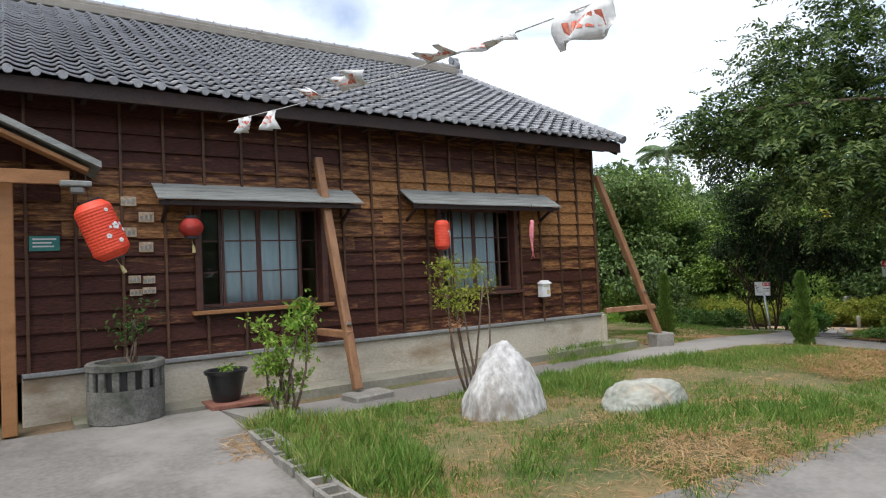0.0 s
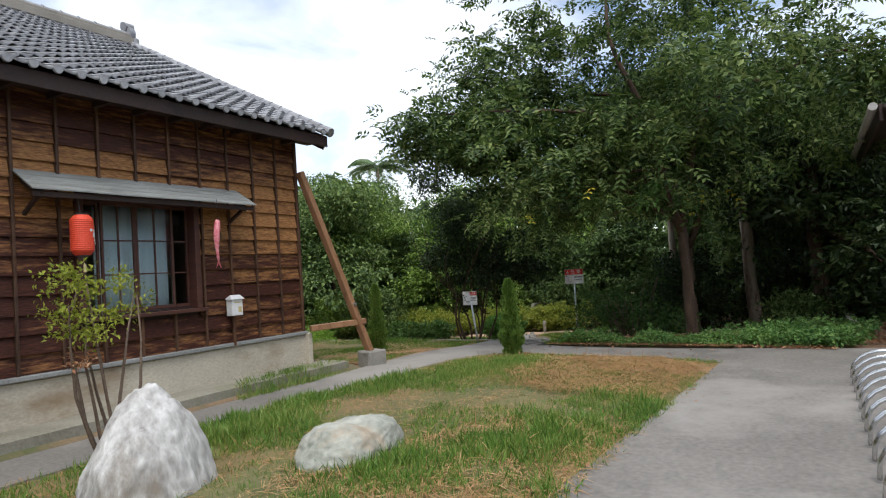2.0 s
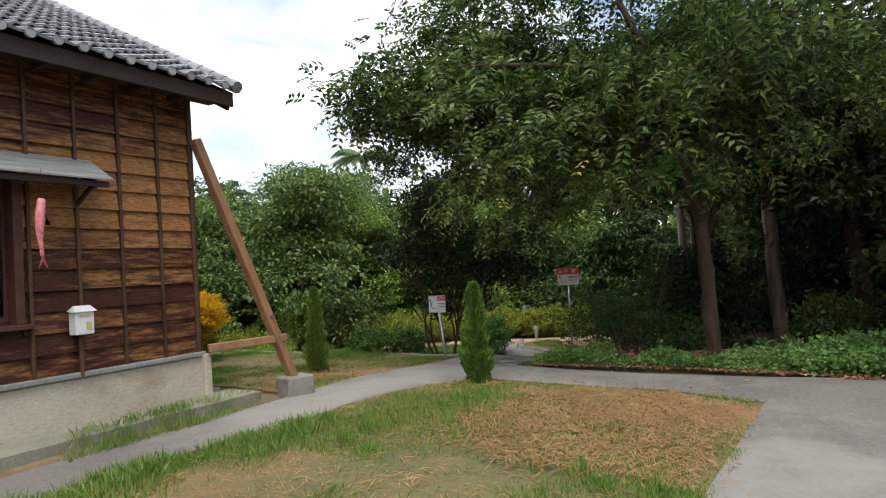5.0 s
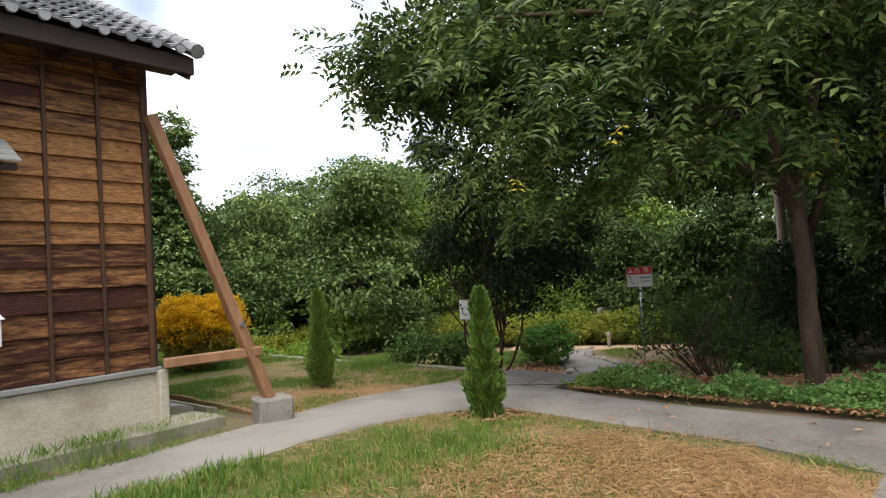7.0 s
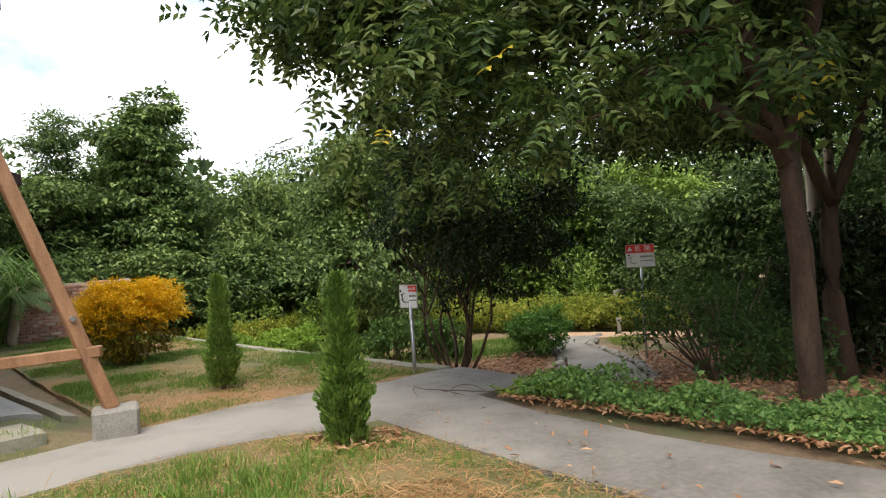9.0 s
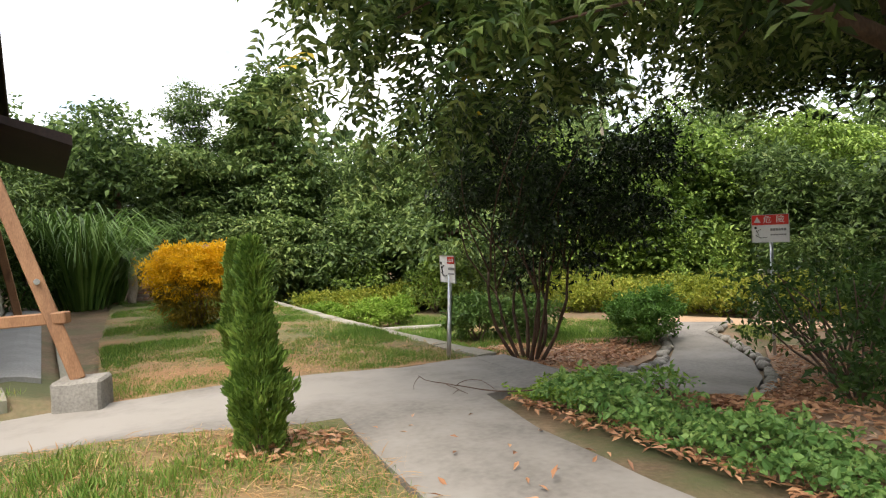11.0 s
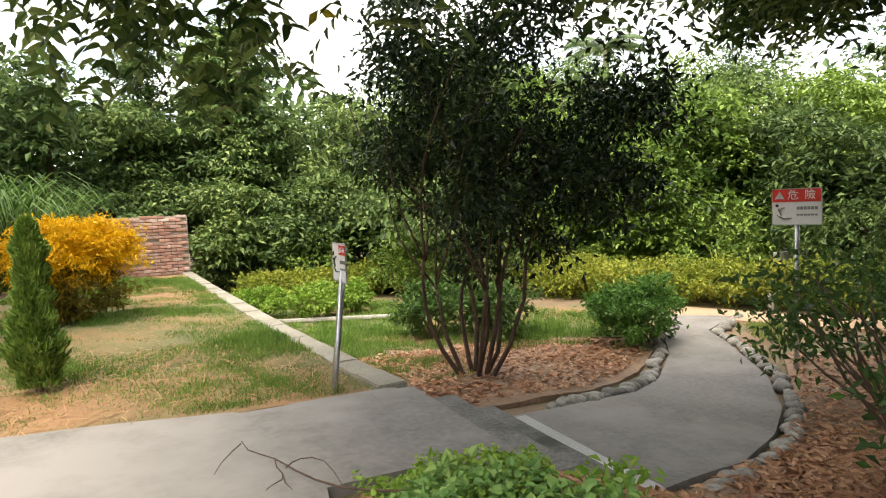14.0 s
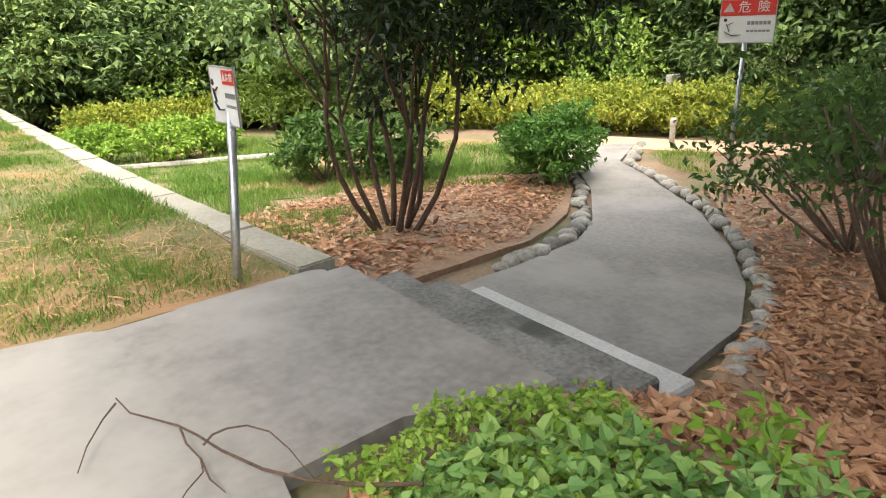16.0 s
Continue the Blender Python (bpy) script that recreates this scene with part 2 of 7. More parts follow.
M_BARK = surface("bark", (0.045, 0.027, 0.018), (0.12, 0.072, 0.046), 3.0, 0.9, 26, 0.7, stretch=(3, 3, 1), dist=0.02)
M_BARKP = surface("pale_bark", (0.3, 0.23, 0.17), (0.5, 0.41, 0.32), 2.0, 0.85, 18, 0.5, c3=(0.16, 0.08, 0.05), patch=0.58, stretch=(3, 3, 0.7), dist=0.02)
M_TWIG = surface("twig", (0.1, 0.07, 0.05), (0.2, 0.14, 0.1), 8, 0.85, 50, 0.3)
M_ROCK = surface("white_marble_rock", (0.24, 0.225, 0.21), (0.66, 0.65, 0.63), 3.2, 0.82, 11, 1.0, c3=(0.22, 0.19, 0.155), patch=0.6, stretch=(2, 2, 0.8), dist=0.03)
M_ROCK2 = surface("grey_green_rock", (0.2, 0.215, 0.18), (0.44, 0.44, 0.38), 3.0, 0.82, 18, 0.6, c3=(0.4, 0.28, 0.18), patch=0.63, dist=0.03)
M_STONE = surface("edging_stone", (0.15, 0.14, 0.12), (0.34, 0.32, 0.28), 5.0, 0.85, 40, 0.5, obj_var=0.3)
M_BRICK = surface("old_brick", (0.3, 0.13, 0.09), (0.5, 0.3, 0.23), 3.0, 0.9, 40, 0.5, c3=(0.55, 0.45, 0.38), patch=0.57, obj_var=0.25)
M_MORTAR = surface("mortar", (0.36, 0.29, 0.23), (0.5, 0.42, 0.35), 4.0, 0.9, 40, 0.4)
M_STEEL = surface("galvanised_steel", (0.42, 0.43, 0.44), (0.6, 0.61, 0.62), 6.0, 0.38, 60, 0.05, metal=0.85)
M_CHROME = surface("stainless_steel", (0.6, 0.6, 0.6), (0.74, 0.74, 0.74), 6.0, 0.2, 60, 0.02, metal=1.0)
M_WHITE = surface("white_sign_board", (0.74, 0.74, 0.73), (0.84, 0.84, 0.83), 5.0, 0.45, 30, 0.03)
M_RED = surface("sign_red", (0.62, 0.03, 0.02), (0.72, 0.05, 0.035), 5.0, 0.45, 30, 0.03)
M_BLACK = surface("black_print", (0.015, 0.015, 0.015), (0.03, 0.03, 0.03), 5.0, 0.6, 30, 0.0)
M_GREYP = surface("grey_print", (0.2, 0.2, 0.2), (0.3, 0.3, 0.3), 5.0, 0.6, 30, 0.0)
M_LANT = surface("red_lantern_paper", (0.68, 0.05, 0.02), (0.8, 0.085, 0.035), 4.0, 0.55, 60, 0.1)
M_LANTD = surface("dark_red_lantern", (0.3, 0.02, 0.015), (0.45, 0.035, 0.02), 4.0, 0.55, 60, 0.1)
M_TASSEL = surface("straw_tassel", (0.5, 0.4, 0.16), (0.7, 0.6, 0.3), 20, 0.8, 80, 0.2)
M_PINK = surface("koi_pink", (0.7, 0.07, 0.12), (0.85, 0.4, 0.42), 14.0, 0.6, 40, 0.1)
M_POT = surface("black_plastic", (0.012, 0.012, 0.013), (0.03, 0.03, 0.032), 5.0, 0.35, 60, 0.03)
M_FLAG = surface("white_flag_cloth", (0.68, 0.68, 0.68), (0.82, 0.82, 0.8), 6.0, 0.8, 50, 0.1)
M_FLAGR = surface("flag_print_red", (0.6, 0.08, 0.05), (0.75, 0.3, 0.2), 30, 0.8, 50, 0.0)
M_ROPE = surface("cord", (0.45, 0.43, 0.4), (0.6, 0.58, 0.54), 20, 0.8, 50, 0.0)
M_PLAQ = surface("green_plaque", (0.02, 0.16, 0.14), (0.05, 0.26, 0.23), 9, 0.5, 50, 0.05)
M_CHARM = surface("painted_wood_slat", (0.3, 0.17, 0.09), (0.6, 0.5, 0.38), 22, 0.7, 60, 0.1)
M_CURTAIN = surface("pale_blue_curtain", (0.6, 0.76, 0.86), (0.8, 0.9, 0.95), 3.0, 0.85, 30, 0.3, stretch=(8, 1, 0.6))
M_PLASTER = surface("room_plaster", (0.25, 0.22, 0.19), (0.36, 0.33, 0.29), 1.5, 0.9, 30, 0.1)
M_BLUE = surface("blue_grey_plate", (0.25, 0.32, 0.38), (0.36, 0.43, 0.5), 2.0, 0.5, 40, 0.1)
M_GREYWALL = surface("grey_render", (0.36, 0.34, 0.32), (0.5, 0.48, 0.45), 1.2, 0.9, 20, 0.2)
M_REDBR = surface("red_brick_tile", (0.18, 0.07, 0.05), (0.3, 0.13, 0.09), 6.0, 0.9, 40, 0.3)

m, n, l, p = mat_base("window_glass")
p.inputs["Base Color"].default_value = (0.9, 0.95, 0.95, 1)
p.inputs["Roughness"].default_value = 0.03
p.inputs["Transmission Weight"].default_value = 1.0
p.inputs["IOR"].default_value = 1.45
M_GLASS = m

L_TREE = foliage("big_tree_leaf", [(0.01, 0.024, 0.006), (0.028, 0.06, 0.014), (0.1, 0.16, 0.036), (0.32, 0.38, 0.13)], rough=0.42, scale=0.8, through_=0.3)
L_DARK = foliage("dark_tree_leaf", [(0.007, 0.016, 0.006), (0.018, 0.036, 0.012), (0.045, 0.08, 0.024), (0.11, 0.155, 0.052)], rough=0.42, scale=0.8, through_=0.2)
L_WOOD = foliage("woodland_leaf", [(0.018, 0.036, 0.011), (0.065, 0.115, 0.034), (0.16, 0.24, 0.07), (0.34, 0.42, 0.14)], scale=0.35, through_=0.22)
L_WOODY = foliage("light_woodland_leaf", [(0.035, 0.075, 0.014), (0.13, 0.22, 0.04), (0.28, 0.4, 0.08), (0.46, 0.58, 0.17)], scale=0.35, through_=0.25)
L_OLD = foliage("yellowed_leaf", [(0.16, 0.2, 0.02), (0.42, 0.34, 0.03), (0.5, 0.36, 0.03)], scale=2)
L_CYP = foliage("cypress_leaf", [(0.05, 0.11, 0.02), (0.15, 0.25, 0.045), (0.29, 0.39, 0.09)], scale=3, through_=0.15)
L_YEL = foliage("golden_leaf", [(0.45, 0.28, 0.012), (0.75, 0.46, 0.015), (0.85, 0.58, 0.025)], scale=2.5)
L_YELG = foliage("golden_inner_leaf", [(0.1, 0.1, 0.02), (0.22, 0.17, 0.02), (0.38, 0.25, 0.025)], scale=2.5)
L_HEDGE = foliage("hedge_leaf", [(0.07, 0.12, 0.016), (0.17, 0.22, 0.028), (0.32, 0.36, 0.05), (0.42, 0.38, 0.09)], scale=1.0)
L_SHRUB = foliage("shrub_leaf", [(0.03, 0.07, 0.018), (0.07, 0.14, 0.032), (0.15, 0.25, 0.06)], scale=2)
L_ROUND = foliage("round_bush_leaf", [(0.045, 0.12, 0.02), (0.1, 0.22, 0.04), (0.2, 0.36, 0.08)], scale=2)
L_LIME = foliage("lime_leaf", [(0.1, 0.21, 0.025), (0.22, 0.36, 0.05), (0.36, 0.48, 0.1)], scale=2)
L_NAND = foliage("small_tree_leaf", [(0.14, 0.18, 0.02), (0.3, 0.34, 0.04), (0.46, 0.46, 0.09)], scale=3)
L_VINE = foliage("vine_leaf", [(0.052, 0.13, 0.039), (0.104, 0.221, 0.0585), (0.182, 0.325, 0.091), (0.312, 0.442, 0.13)], scale=1.5)
L_GRASS = foliage("grass_blade", [(0.05, 0.12, 0.02), (0.11, 0.22, 0.035), (0.2, 0.3, 0.06), (0.4, 0.34, 0.13)], scale=1.1, through_=0.2)
L_STRAW = foliage("dry_straw", [(0.26, 0.14, 0.055), (0.4, 0.24, 0.105), (0.54, 0.38, 0.19)], scale=2, through_=0.1)
L_LITTER = foliage("fallen_leaf", [(0.2, 0.09, 0.05), (0.36, 0.18, 0.095), (0.5, 0.28, 0.15), (0.6, 0.44, 0.3)], scale=1.5, through_=0.05)
L_REED = foliage("reed_leaf", [(0.04, 0.09, 0.02), (0.1, 0.19, 0.04), (0.22, 0.33, 0.09)], scale=2)
L_PALM = foliage("palm_leaf", [(0.07, 0.13, 0.05), (0.13, 0.2, 0.08), (0.24, 0.28, 0.1)], scale=2)


# ---- mesh helpers ----
def set_mat(ob, material):
    if material is not None:
        ob.data.materials.append(material)


def part(name, bm, material, parent=None, label="", smooth=False):
    me = bpy.data.meshes.new(name)
    bm.to_mesh(me)
    bm.free()
    if smooth:
        for poly in me.polygons:
            poly.use_smooth = True
    ob = new(name, me)
    set_mat(ob, material)
    if parent is not None:
        ob.parent = parent
    return tagged(ob, label) if label else ob


def np_mesh(name, verts, faces, material, parent=None, smooth=False):
    """Link arrays of verts (n, 3) and equal-sided faces (m, k) as one mesh object."""
    verts, faces = np.asarray(verts, np.float32), np.asarray(faces, np.int32)
    me = bpy.data.meshes.new(name)
    k = faces.shape[1]
    me.vertices.add(len(verts))
    me.vertices.foreach_set("co", verts.ravel())
    me.loops.add(faces.size)
    me.loops.foreach_set("vertex_index", faces.ravel())
    me.polygons.add(len(faces))
    me.polygons.foreach_set("loop_start", np.arange(0, faces.size, k, dtype=np.int32))
    me.polygons.foreach_set("use_smooth", np.full(len(faces), smooth))
    me.update(calc_edges=True)
    ob = new(name, me)
    set_mat(ob, material)
    if parent is not None:
        ob.parent = parent
    return ob


def empty(name, x=0, y=0, z=0, label="", category="", group="", kind=""):
    ob = new(name)
    ob.location = (x, y, z)
    ob.empty_display_size = 0.1
    return tagged(ob, label, category, group, kind)


def box(bm, x0, x1, y0, y1, z0, z1, bevel=0.0):
    ret = bmesh.ops.create_cube(bm, size=1.0, matrix=Matrix.Translation(((x0 + x1) / 2, (y0 + y1) / 2, (z0 + z1) / 2)) @ Matrix.Diagonal((x1 - x0, y1 - y0, z1 - z0, 1)))
    if bevel > 0:
        edges = list({e for v in ret["verts"] for e in v.link_edges})
        bmesh.ops.bevel(bm, geom=edges, offset=bevel, segments=1, affect="EDGES")


def beam(bm, a, b, w, h, up=(0, 0, 1), bevel=0.006):
    """A squared timber from a to b, w wide and h deep."""
    a, b = Vector(a), Vector(b)
    d = (b - a).normalized()
    s = d.cross(Vector(up))
    s = s.normalized() if s.length > 1e-4 else Vector((1, 0, 0))
    u = s.cross(d)
    m = Matrix((s, u, d)).transposed().to_4x4()
    m.translation = (a + b) / 2
    ret = bmesh.ops.create_cube(bm, size=1.0, matrix=m @ Matrix.Diagonal((w, h, (b - a).length, 1)))
    if bevel > 0:
        bmesh.ops.bevel(bm, geom=list({e for v in ret["verts"] for e in v.link_edges}), offset=bevel, segments=1, affect="EDGES")


def tube(bm, pts, radii, sides=8):
    """A round, tapering rod along pts."""
    rings = []
    for i, q in enumerate(pts):
        q = Vector(q)
        d = (Vector(pts[min(i + 1, len(pts) - 1)]) - Vector(pts[max(i - 1, 0)])).normalized()
        s = d.cross(Vector((0, 0, 1)))
        s = s.normalized() if s.length > 1e-3 else Vector((1, 0, 0))
        u = s.cross(d)
        r = radii[i] if isinstance(radii, (list, tuple)) else radii
        rings.append([bm.verts.new(q + (s * math.cos(a) + u * math.sin(a)) * r) for a in (2 * math.pi * k / sides for k in range(sides))])
    for r0, r1 in zip(rings, rings[1:]):
        for k in range(sides):
            bm.faces.new((r0[k], r0[(k + 1) % sides], r1[(k + 1) % sides], r1[k]))
    bm.faces.new(rings[0][::-1])
    bm.faces.new(rings[-1])


def lathe(bm, profile, sides=28, m=None):
    """Turn a profile of (r, z) about z."""
    rings = []
    for r, z in profile:
        rings.append([bm.verts.new((r * math.cos(2 * math.pi * k / sides), r * math.sin(2 * math.pi * k / sides), z)) for k in range(sides)])
    for r0, r1 in zip(rings, rings[1:]):
        for k in range(sides):
            bm.faces.new((r0[k], r0[(k + 1) % sides], r1[(k + 1) % sides], r1[k]))
    if m is not None:
        bmesh.ops.transform(bm, matrix=m, verts=[v for ring in rings for v in ring])


# ---- ground ----
def ease(t):
    t = max(0.0, min(1.0, t))
    return t * t * (3 - 2 * t)


def height(x, y):
    """The lie of the land: a terrace by the house, a bank, and a lower garden."""
    zu = -0.02 - 0.03 * max(0.0, min(x, 4.4) - 2.6)
    zu += 0.14 * ease((y + 0.62) / 0.15) * ease((0.95 - x) / 0.6)
    if x < -5.4:
        zu += 0.1 * ease((-5.4 - x)) * ease((y + 4) / 2.5) * (1 - ease((y + 0.62) / 0.15))
    if -6.4 < x < 2.2 and -5.3 < y < -1.45:
        zu += 0.07 * ease((x + 6.4) / 0.8) * ease((2.2 - x) / 1.2) * ease((y + 5.3) / 0.7) * ease((-1.45 - y) / 0.6)
    zl = -0.47 - 0.24 * ease((x - 5.0 + max(0.0, y) * 0.4) / 3.0)
    zl -= 0.1 * ease((x - 9) / 5)
    if y > -2.46:
        e, w = 4.3 + 0.05 * (y + 1.0), 0.26
    else:
        e, w = 4.2 + (-2.46 - y) * 0.55, 1.1
    t = ease((x - e + w * 0.3) / w)
    return zu * (1 - t) + zl * t


def fbm(x, y, s, seed=0.0):
    return noise.fractal((x * s + seed, y * s - seed, seed * 0.37), 1.0, 2.0, 4)


def steps_of(a, b, n_):
    return [a + (b - a) * i / n_ for i in range(n_ + 1)]


gx = [-400, -150, -60, -30, -20] + steps_of(-15, 26, 205) + [30, 40, 60, 150, 400]
gy = [-400, -150, -60, -30, -18] + steps_of(-12, 26, 190) + [30, 40, 60, 150, 400]
gv, gf = [], []
for yy in gy:
    for xx in gx:
        gv.append((xx, yy, height(xx, yy) - 0.03 + 0.02 * fbm(xx, yy, 0.9)))
nx = len(gx)
for j in range(len(gy) - 1):
    for i in range(nx - 1):
        gf.append((j * nx + i, j * nx + i + 1, (j + 1) * nx + i + 1, (j + 1) * nx + i))
tagged(np_mesh("ground", gv, gf, M_SOIL, smooth=True), "dry brown soil with thin grass, falling to a lower garden", "ground", kind="structure")


def resample(pts, k):
    pts = [Vector((*q, 0)) for q in pts]
    d = [0.0]
    for a, b in zip(pts, pts[1:]):
        d.append(d[-1] + (b - a).length)
    out = []
    for i in range(k):
        s = d[-1] * i / (k - 1)
        j = max(0, min(len(d) - 2, next((q for q in range(len(d) - 1) if d[q + 1] >= s), len(d) - 2)))
        out.append(pts[j].lerp(pts[j + 1], (s - d[j]) / max(1e-6, d[j + 1] - d[j])))
    return out


def ribbon(name, left, right, material, lift=0.02, k=60, across=8, skirt=0.12, rough=0.0, label="", category="", parent=None, seed=3.0):
    """A sheet between two edges, laid on the land, with a skirt that goes into the ground."""
    a, b = resample(left, k), resample(right, k)
    vs, fs = [], []
    for i in range(k):
        row = [a[i].lerp(b[i], j / across) for j in range(across + 1)]
        zs = [height(q.x, q.y) + lift + rough * fbm(q.x, q.y, 1.3, seed) for q in row]
        vs.append((row[0].x, row[0].y, zs[0] - skirt))
        vs += [(q.x, q.y, z) for q, z in zip(row, zs)]
        vs.append((row[-1].x, row[-1].y, zs[-1] - skirt))
    w = across + 3
    for i in range(k - 1):
        for j in range(w - 1):
            fs.append((i * w + j, (i + 1) * w + j, (i + 1) * w + j + 1, i * w + j + 1))
    for i in (0, k - 1):
        for j in range(1, w - 2):
            p0, p1 = vs[i * w + j], vs[i * w + j + 1]
            o = len(vs)
            vs += [p0, p1, (p1[0], p1[1], p1[2] - skirt), (p0[0], p0[1], p0[2] - skirt)]
            fs.append((o, o + 1, o + 2, o + 3))
    ob = np_mesh(name, vs, fs, material, parent)
    return tagged(ob, label, category, kind="structure") if label else ob


LAWN_N = [(-6.32, -1.42), (-3.5, -1.4), (-1.1, -1.47), (0.33, -1.7), (1.35, -2.02), (1.75, -2.12), (2.2, -2.16)]
LAWN_S = [(-6.5, -4.9), (-2.7, -5.17), (1.6, -5.37)]
LAWN_E = [(2.2, -2.16), (2.06, -3.0), (1.97, -3.65), (1.9, -4.25), (1.6, -5.37)]
KERB_E = [(3.27, -2.25), (3.02, -3.1), (2.9, -4.0), (2.86, -4.7), (2.9, -5.37)]
ribbon("pavement", [(-14, -9.6), (3.2, -9.6)], [(-14, -4.5), (-6.5, -4.9), (1.6, -5.37), (2.9, -5.37)], M_CONC, 0.025, 90, 24, 0.2, 0.01, "pale grey trowelled concrete pavement beside the lawn", "pavement")
ribbon("pavement", [(-14, -0.62), (-6.45, -0.62)], [(-14, -4.5), (-6.5, -4.9)], M_CONC, 0.027, 40, 20, 0.2, 0.006, "grey concrete forecourt in front of the house", "pavement")
ribbon("path", [(-6.45, -0.62), (0.3, -0.62), (1.0, -0.6), (1.9, -0.61), (2.7, -0.82), (3.25, -0.96)],
       LAWN_N + [(3.27, -2.25)], M_CONC, 0.022, 90, 8, 0.2, 0.006, "narrow grey concrete path along the house", "path")
ribbon("path", LAWN_E, KERB_E, M_CONC, 0.022, 50, 8, 0.2, 0.006, "grey concrete cross path past the lawn", "path")
landing = ribbon("landing", [(3.25, -0.96), (3.7, -0.97), (4.16, -0.98), (4.34, -1.06)], [(3.27, -2.25), (3.67, -2.26), (3.91, -2.36), (4.16, -2.46)], M_CONC, 0.022, 40, 10, 0.22, 0.006, "worn tan concrete landing above three steps", "landing")
ribbon("apron", [(-7.7, -0.02), (0.35, -0.02)], [(-7.7, -0.5), (0.4, -0.5)], M_CURB, 0.012, 70, 4, 0.3, 0.008, "weathered concrete apron at the foot of the house", "apron")
GP_IN = [(5.06, -0.98), (5.75, -0.98), (6.75, -0.8), (7.5, -0.45), (8.46, 0.2), (9.3, 0.98), (10.6, 1.9)]
GP_OUT = [(5.06, -2.46), (5.9, -2.42), (6.7, -2.14), (7.55, -1.7), (8.4, -1.05), (9.46, 0.13), (9.95, 0.75), (11.3, 1.3)]
ribbon("path", GP_IN, GP_OUT, M_CONC, 0.02, 80, 8, 0.2, 0.006, "winding grey concrete garden path", "path")
ribbon("dirt_track", [(22.9, -5.4), (13.88, -1.83), (12.05, 1.23), (11.53, 2.55), (11.19, 3.29)], [(22.75, -6.68), (13.21, -3.08), (11.06, 0.79), (10.54, 2.28), (10.35, 3)], M_DIRT, 0.012, 70, 5, 0.1, 0.01, "bare orange dirt track behind the garden", "track")
lawn = ribbon("lawn", LAWN_S, LAWN_N, M_LAWN, 0.012, 110, 40, 0.1, 0.03, "patchy lawn with dry straw and bare soil", "lawn")
litter = ribbon("leaf_bed", [(4.05, -2.41), (4.99, -2.56), (5.16, -2.58), (6.1, -2.43), (7.33, -1.94), (8.41, -1.28), (9.41, -0.61)], [(3.22, -8.32), (4.79, -8.5), (6.53, -7.88), (7.92, -6.79), (9.3, -5.7), (10.73, -4.2), (11.66, -2.27)], M_LITTER, 0.012, 70, 40, 0.1, 0.05, "brown soil strewn with fallen leaves", "leaf bed")
ribbon("leaf_bed", [(4.72, -0.67), (5.8, -0.68), (6.49, -0.53), (7.54, -0.14), (8.44, 0.42)], [(4.91, 1.68), (5.65, 2.26), (6.99, 2.26), (7.93, 1.88), (8.76, 1.19)], M_LITTER, 0.01, 50, 24, 0.1, 0.03, "brown leaf-strewn soil round a many-stemmed tree", "leaf bed")

ribbon("lawn", [(0.95, -0.62), (1.2, 3.0), (1.9, 9.6)], [(3.25, -0.98), (4.1, -0.98), (4.16, 1.5), (4.3, 4.2), (4.6, 9.3)], M_LAWN, 0.012, 90, 26, 0.1, 0.03, "thin lawn with straw beside the low wall", "lawn", seed=9.0)
ribbon("lawn", [(4.91, 1.68), (5.65, 2.26), (6.99, 2.3), (7.93, 1.91), (8.76, 1.23), (10.1, 1.35)], [(5.18, 8.84), (6.64, 8.77), (7.73, 7.93), (8.81, 5.54), (9.93, 3.74), (10.6, 2.04)], M_LAWN, 0.008, 60, 24, 0.1, 0.03, "green and straw-coloured grass of the lower garden", "lawn", seed=5.0)

ribbon("paving", [(0.1, 0.4), (0.1, 7.5)], [(0.6, 0.4), (0.6, 7.5)], M_LEDGE, 0.02, 60, 4, 0.2, 0.006, "grey concrete paving strip along the gable", "paving")
ribbon("drain", [(0.6, 0.4), (0.6, 7.5)], [(0.74, 0.4), (0.74, 7.5)], M_DARKWOOD, -0.06, 40, 3, 0.1, 0.0, "dark open drain beside the paving strip", "drain")
ribbon("kerb", [(0.74, 0.4), (0.74, 7.5)], [(0.87, 0.4), (0.87, 7.5)], M_CURB, 0.03, 40, 3, 0.3, 0.012, "weathered concrete kerb of the drain", "kerb")

# ---- steps down to the lower garden ----
stair = empty("stair", 4.24, -1.76, -0.4, "three worn concrete steps with a pale lowest slab", "stair", kind="structure")
stair.rotation_euler.z = radians(-6.5)
stair_rows = [(0.0, 0.315, 0.26, M_RING), (0.3, 0.6, 0.145, M_RING), (0.585, 0.84, 0.045, M_CONC3)]
for i, (x0, x1, zt, mt) in enumerate(stair_rows):
    bm = bmesh.new()
    box(bm, x0, x1, -0.71 - 0.015 * i, 0.68 - 0.03 * i, -0.35 - 0.05 * i, zt, 0.014)
    bmesh.ops.subdivide_edges(bm, edges=bm.edges[:], cuts=3, use_grid_fill=True)
    for v in bm.verts:
        v.co += Vector((0.006 * noise.noise(v.co * 3 + Vector((i, 0, 0))), 0, 0.006 * noise.noise(v.co * 2.3 + Vector((0, i, 4)))))
    part("step", bm, mt, stair)
bm = bmesh.new()
box(bm, -0.3, 0.025, -0.715, 0.7, -0.5, 0.362, 0.012)
part("landing_edge", bm, M_CONC, stair)

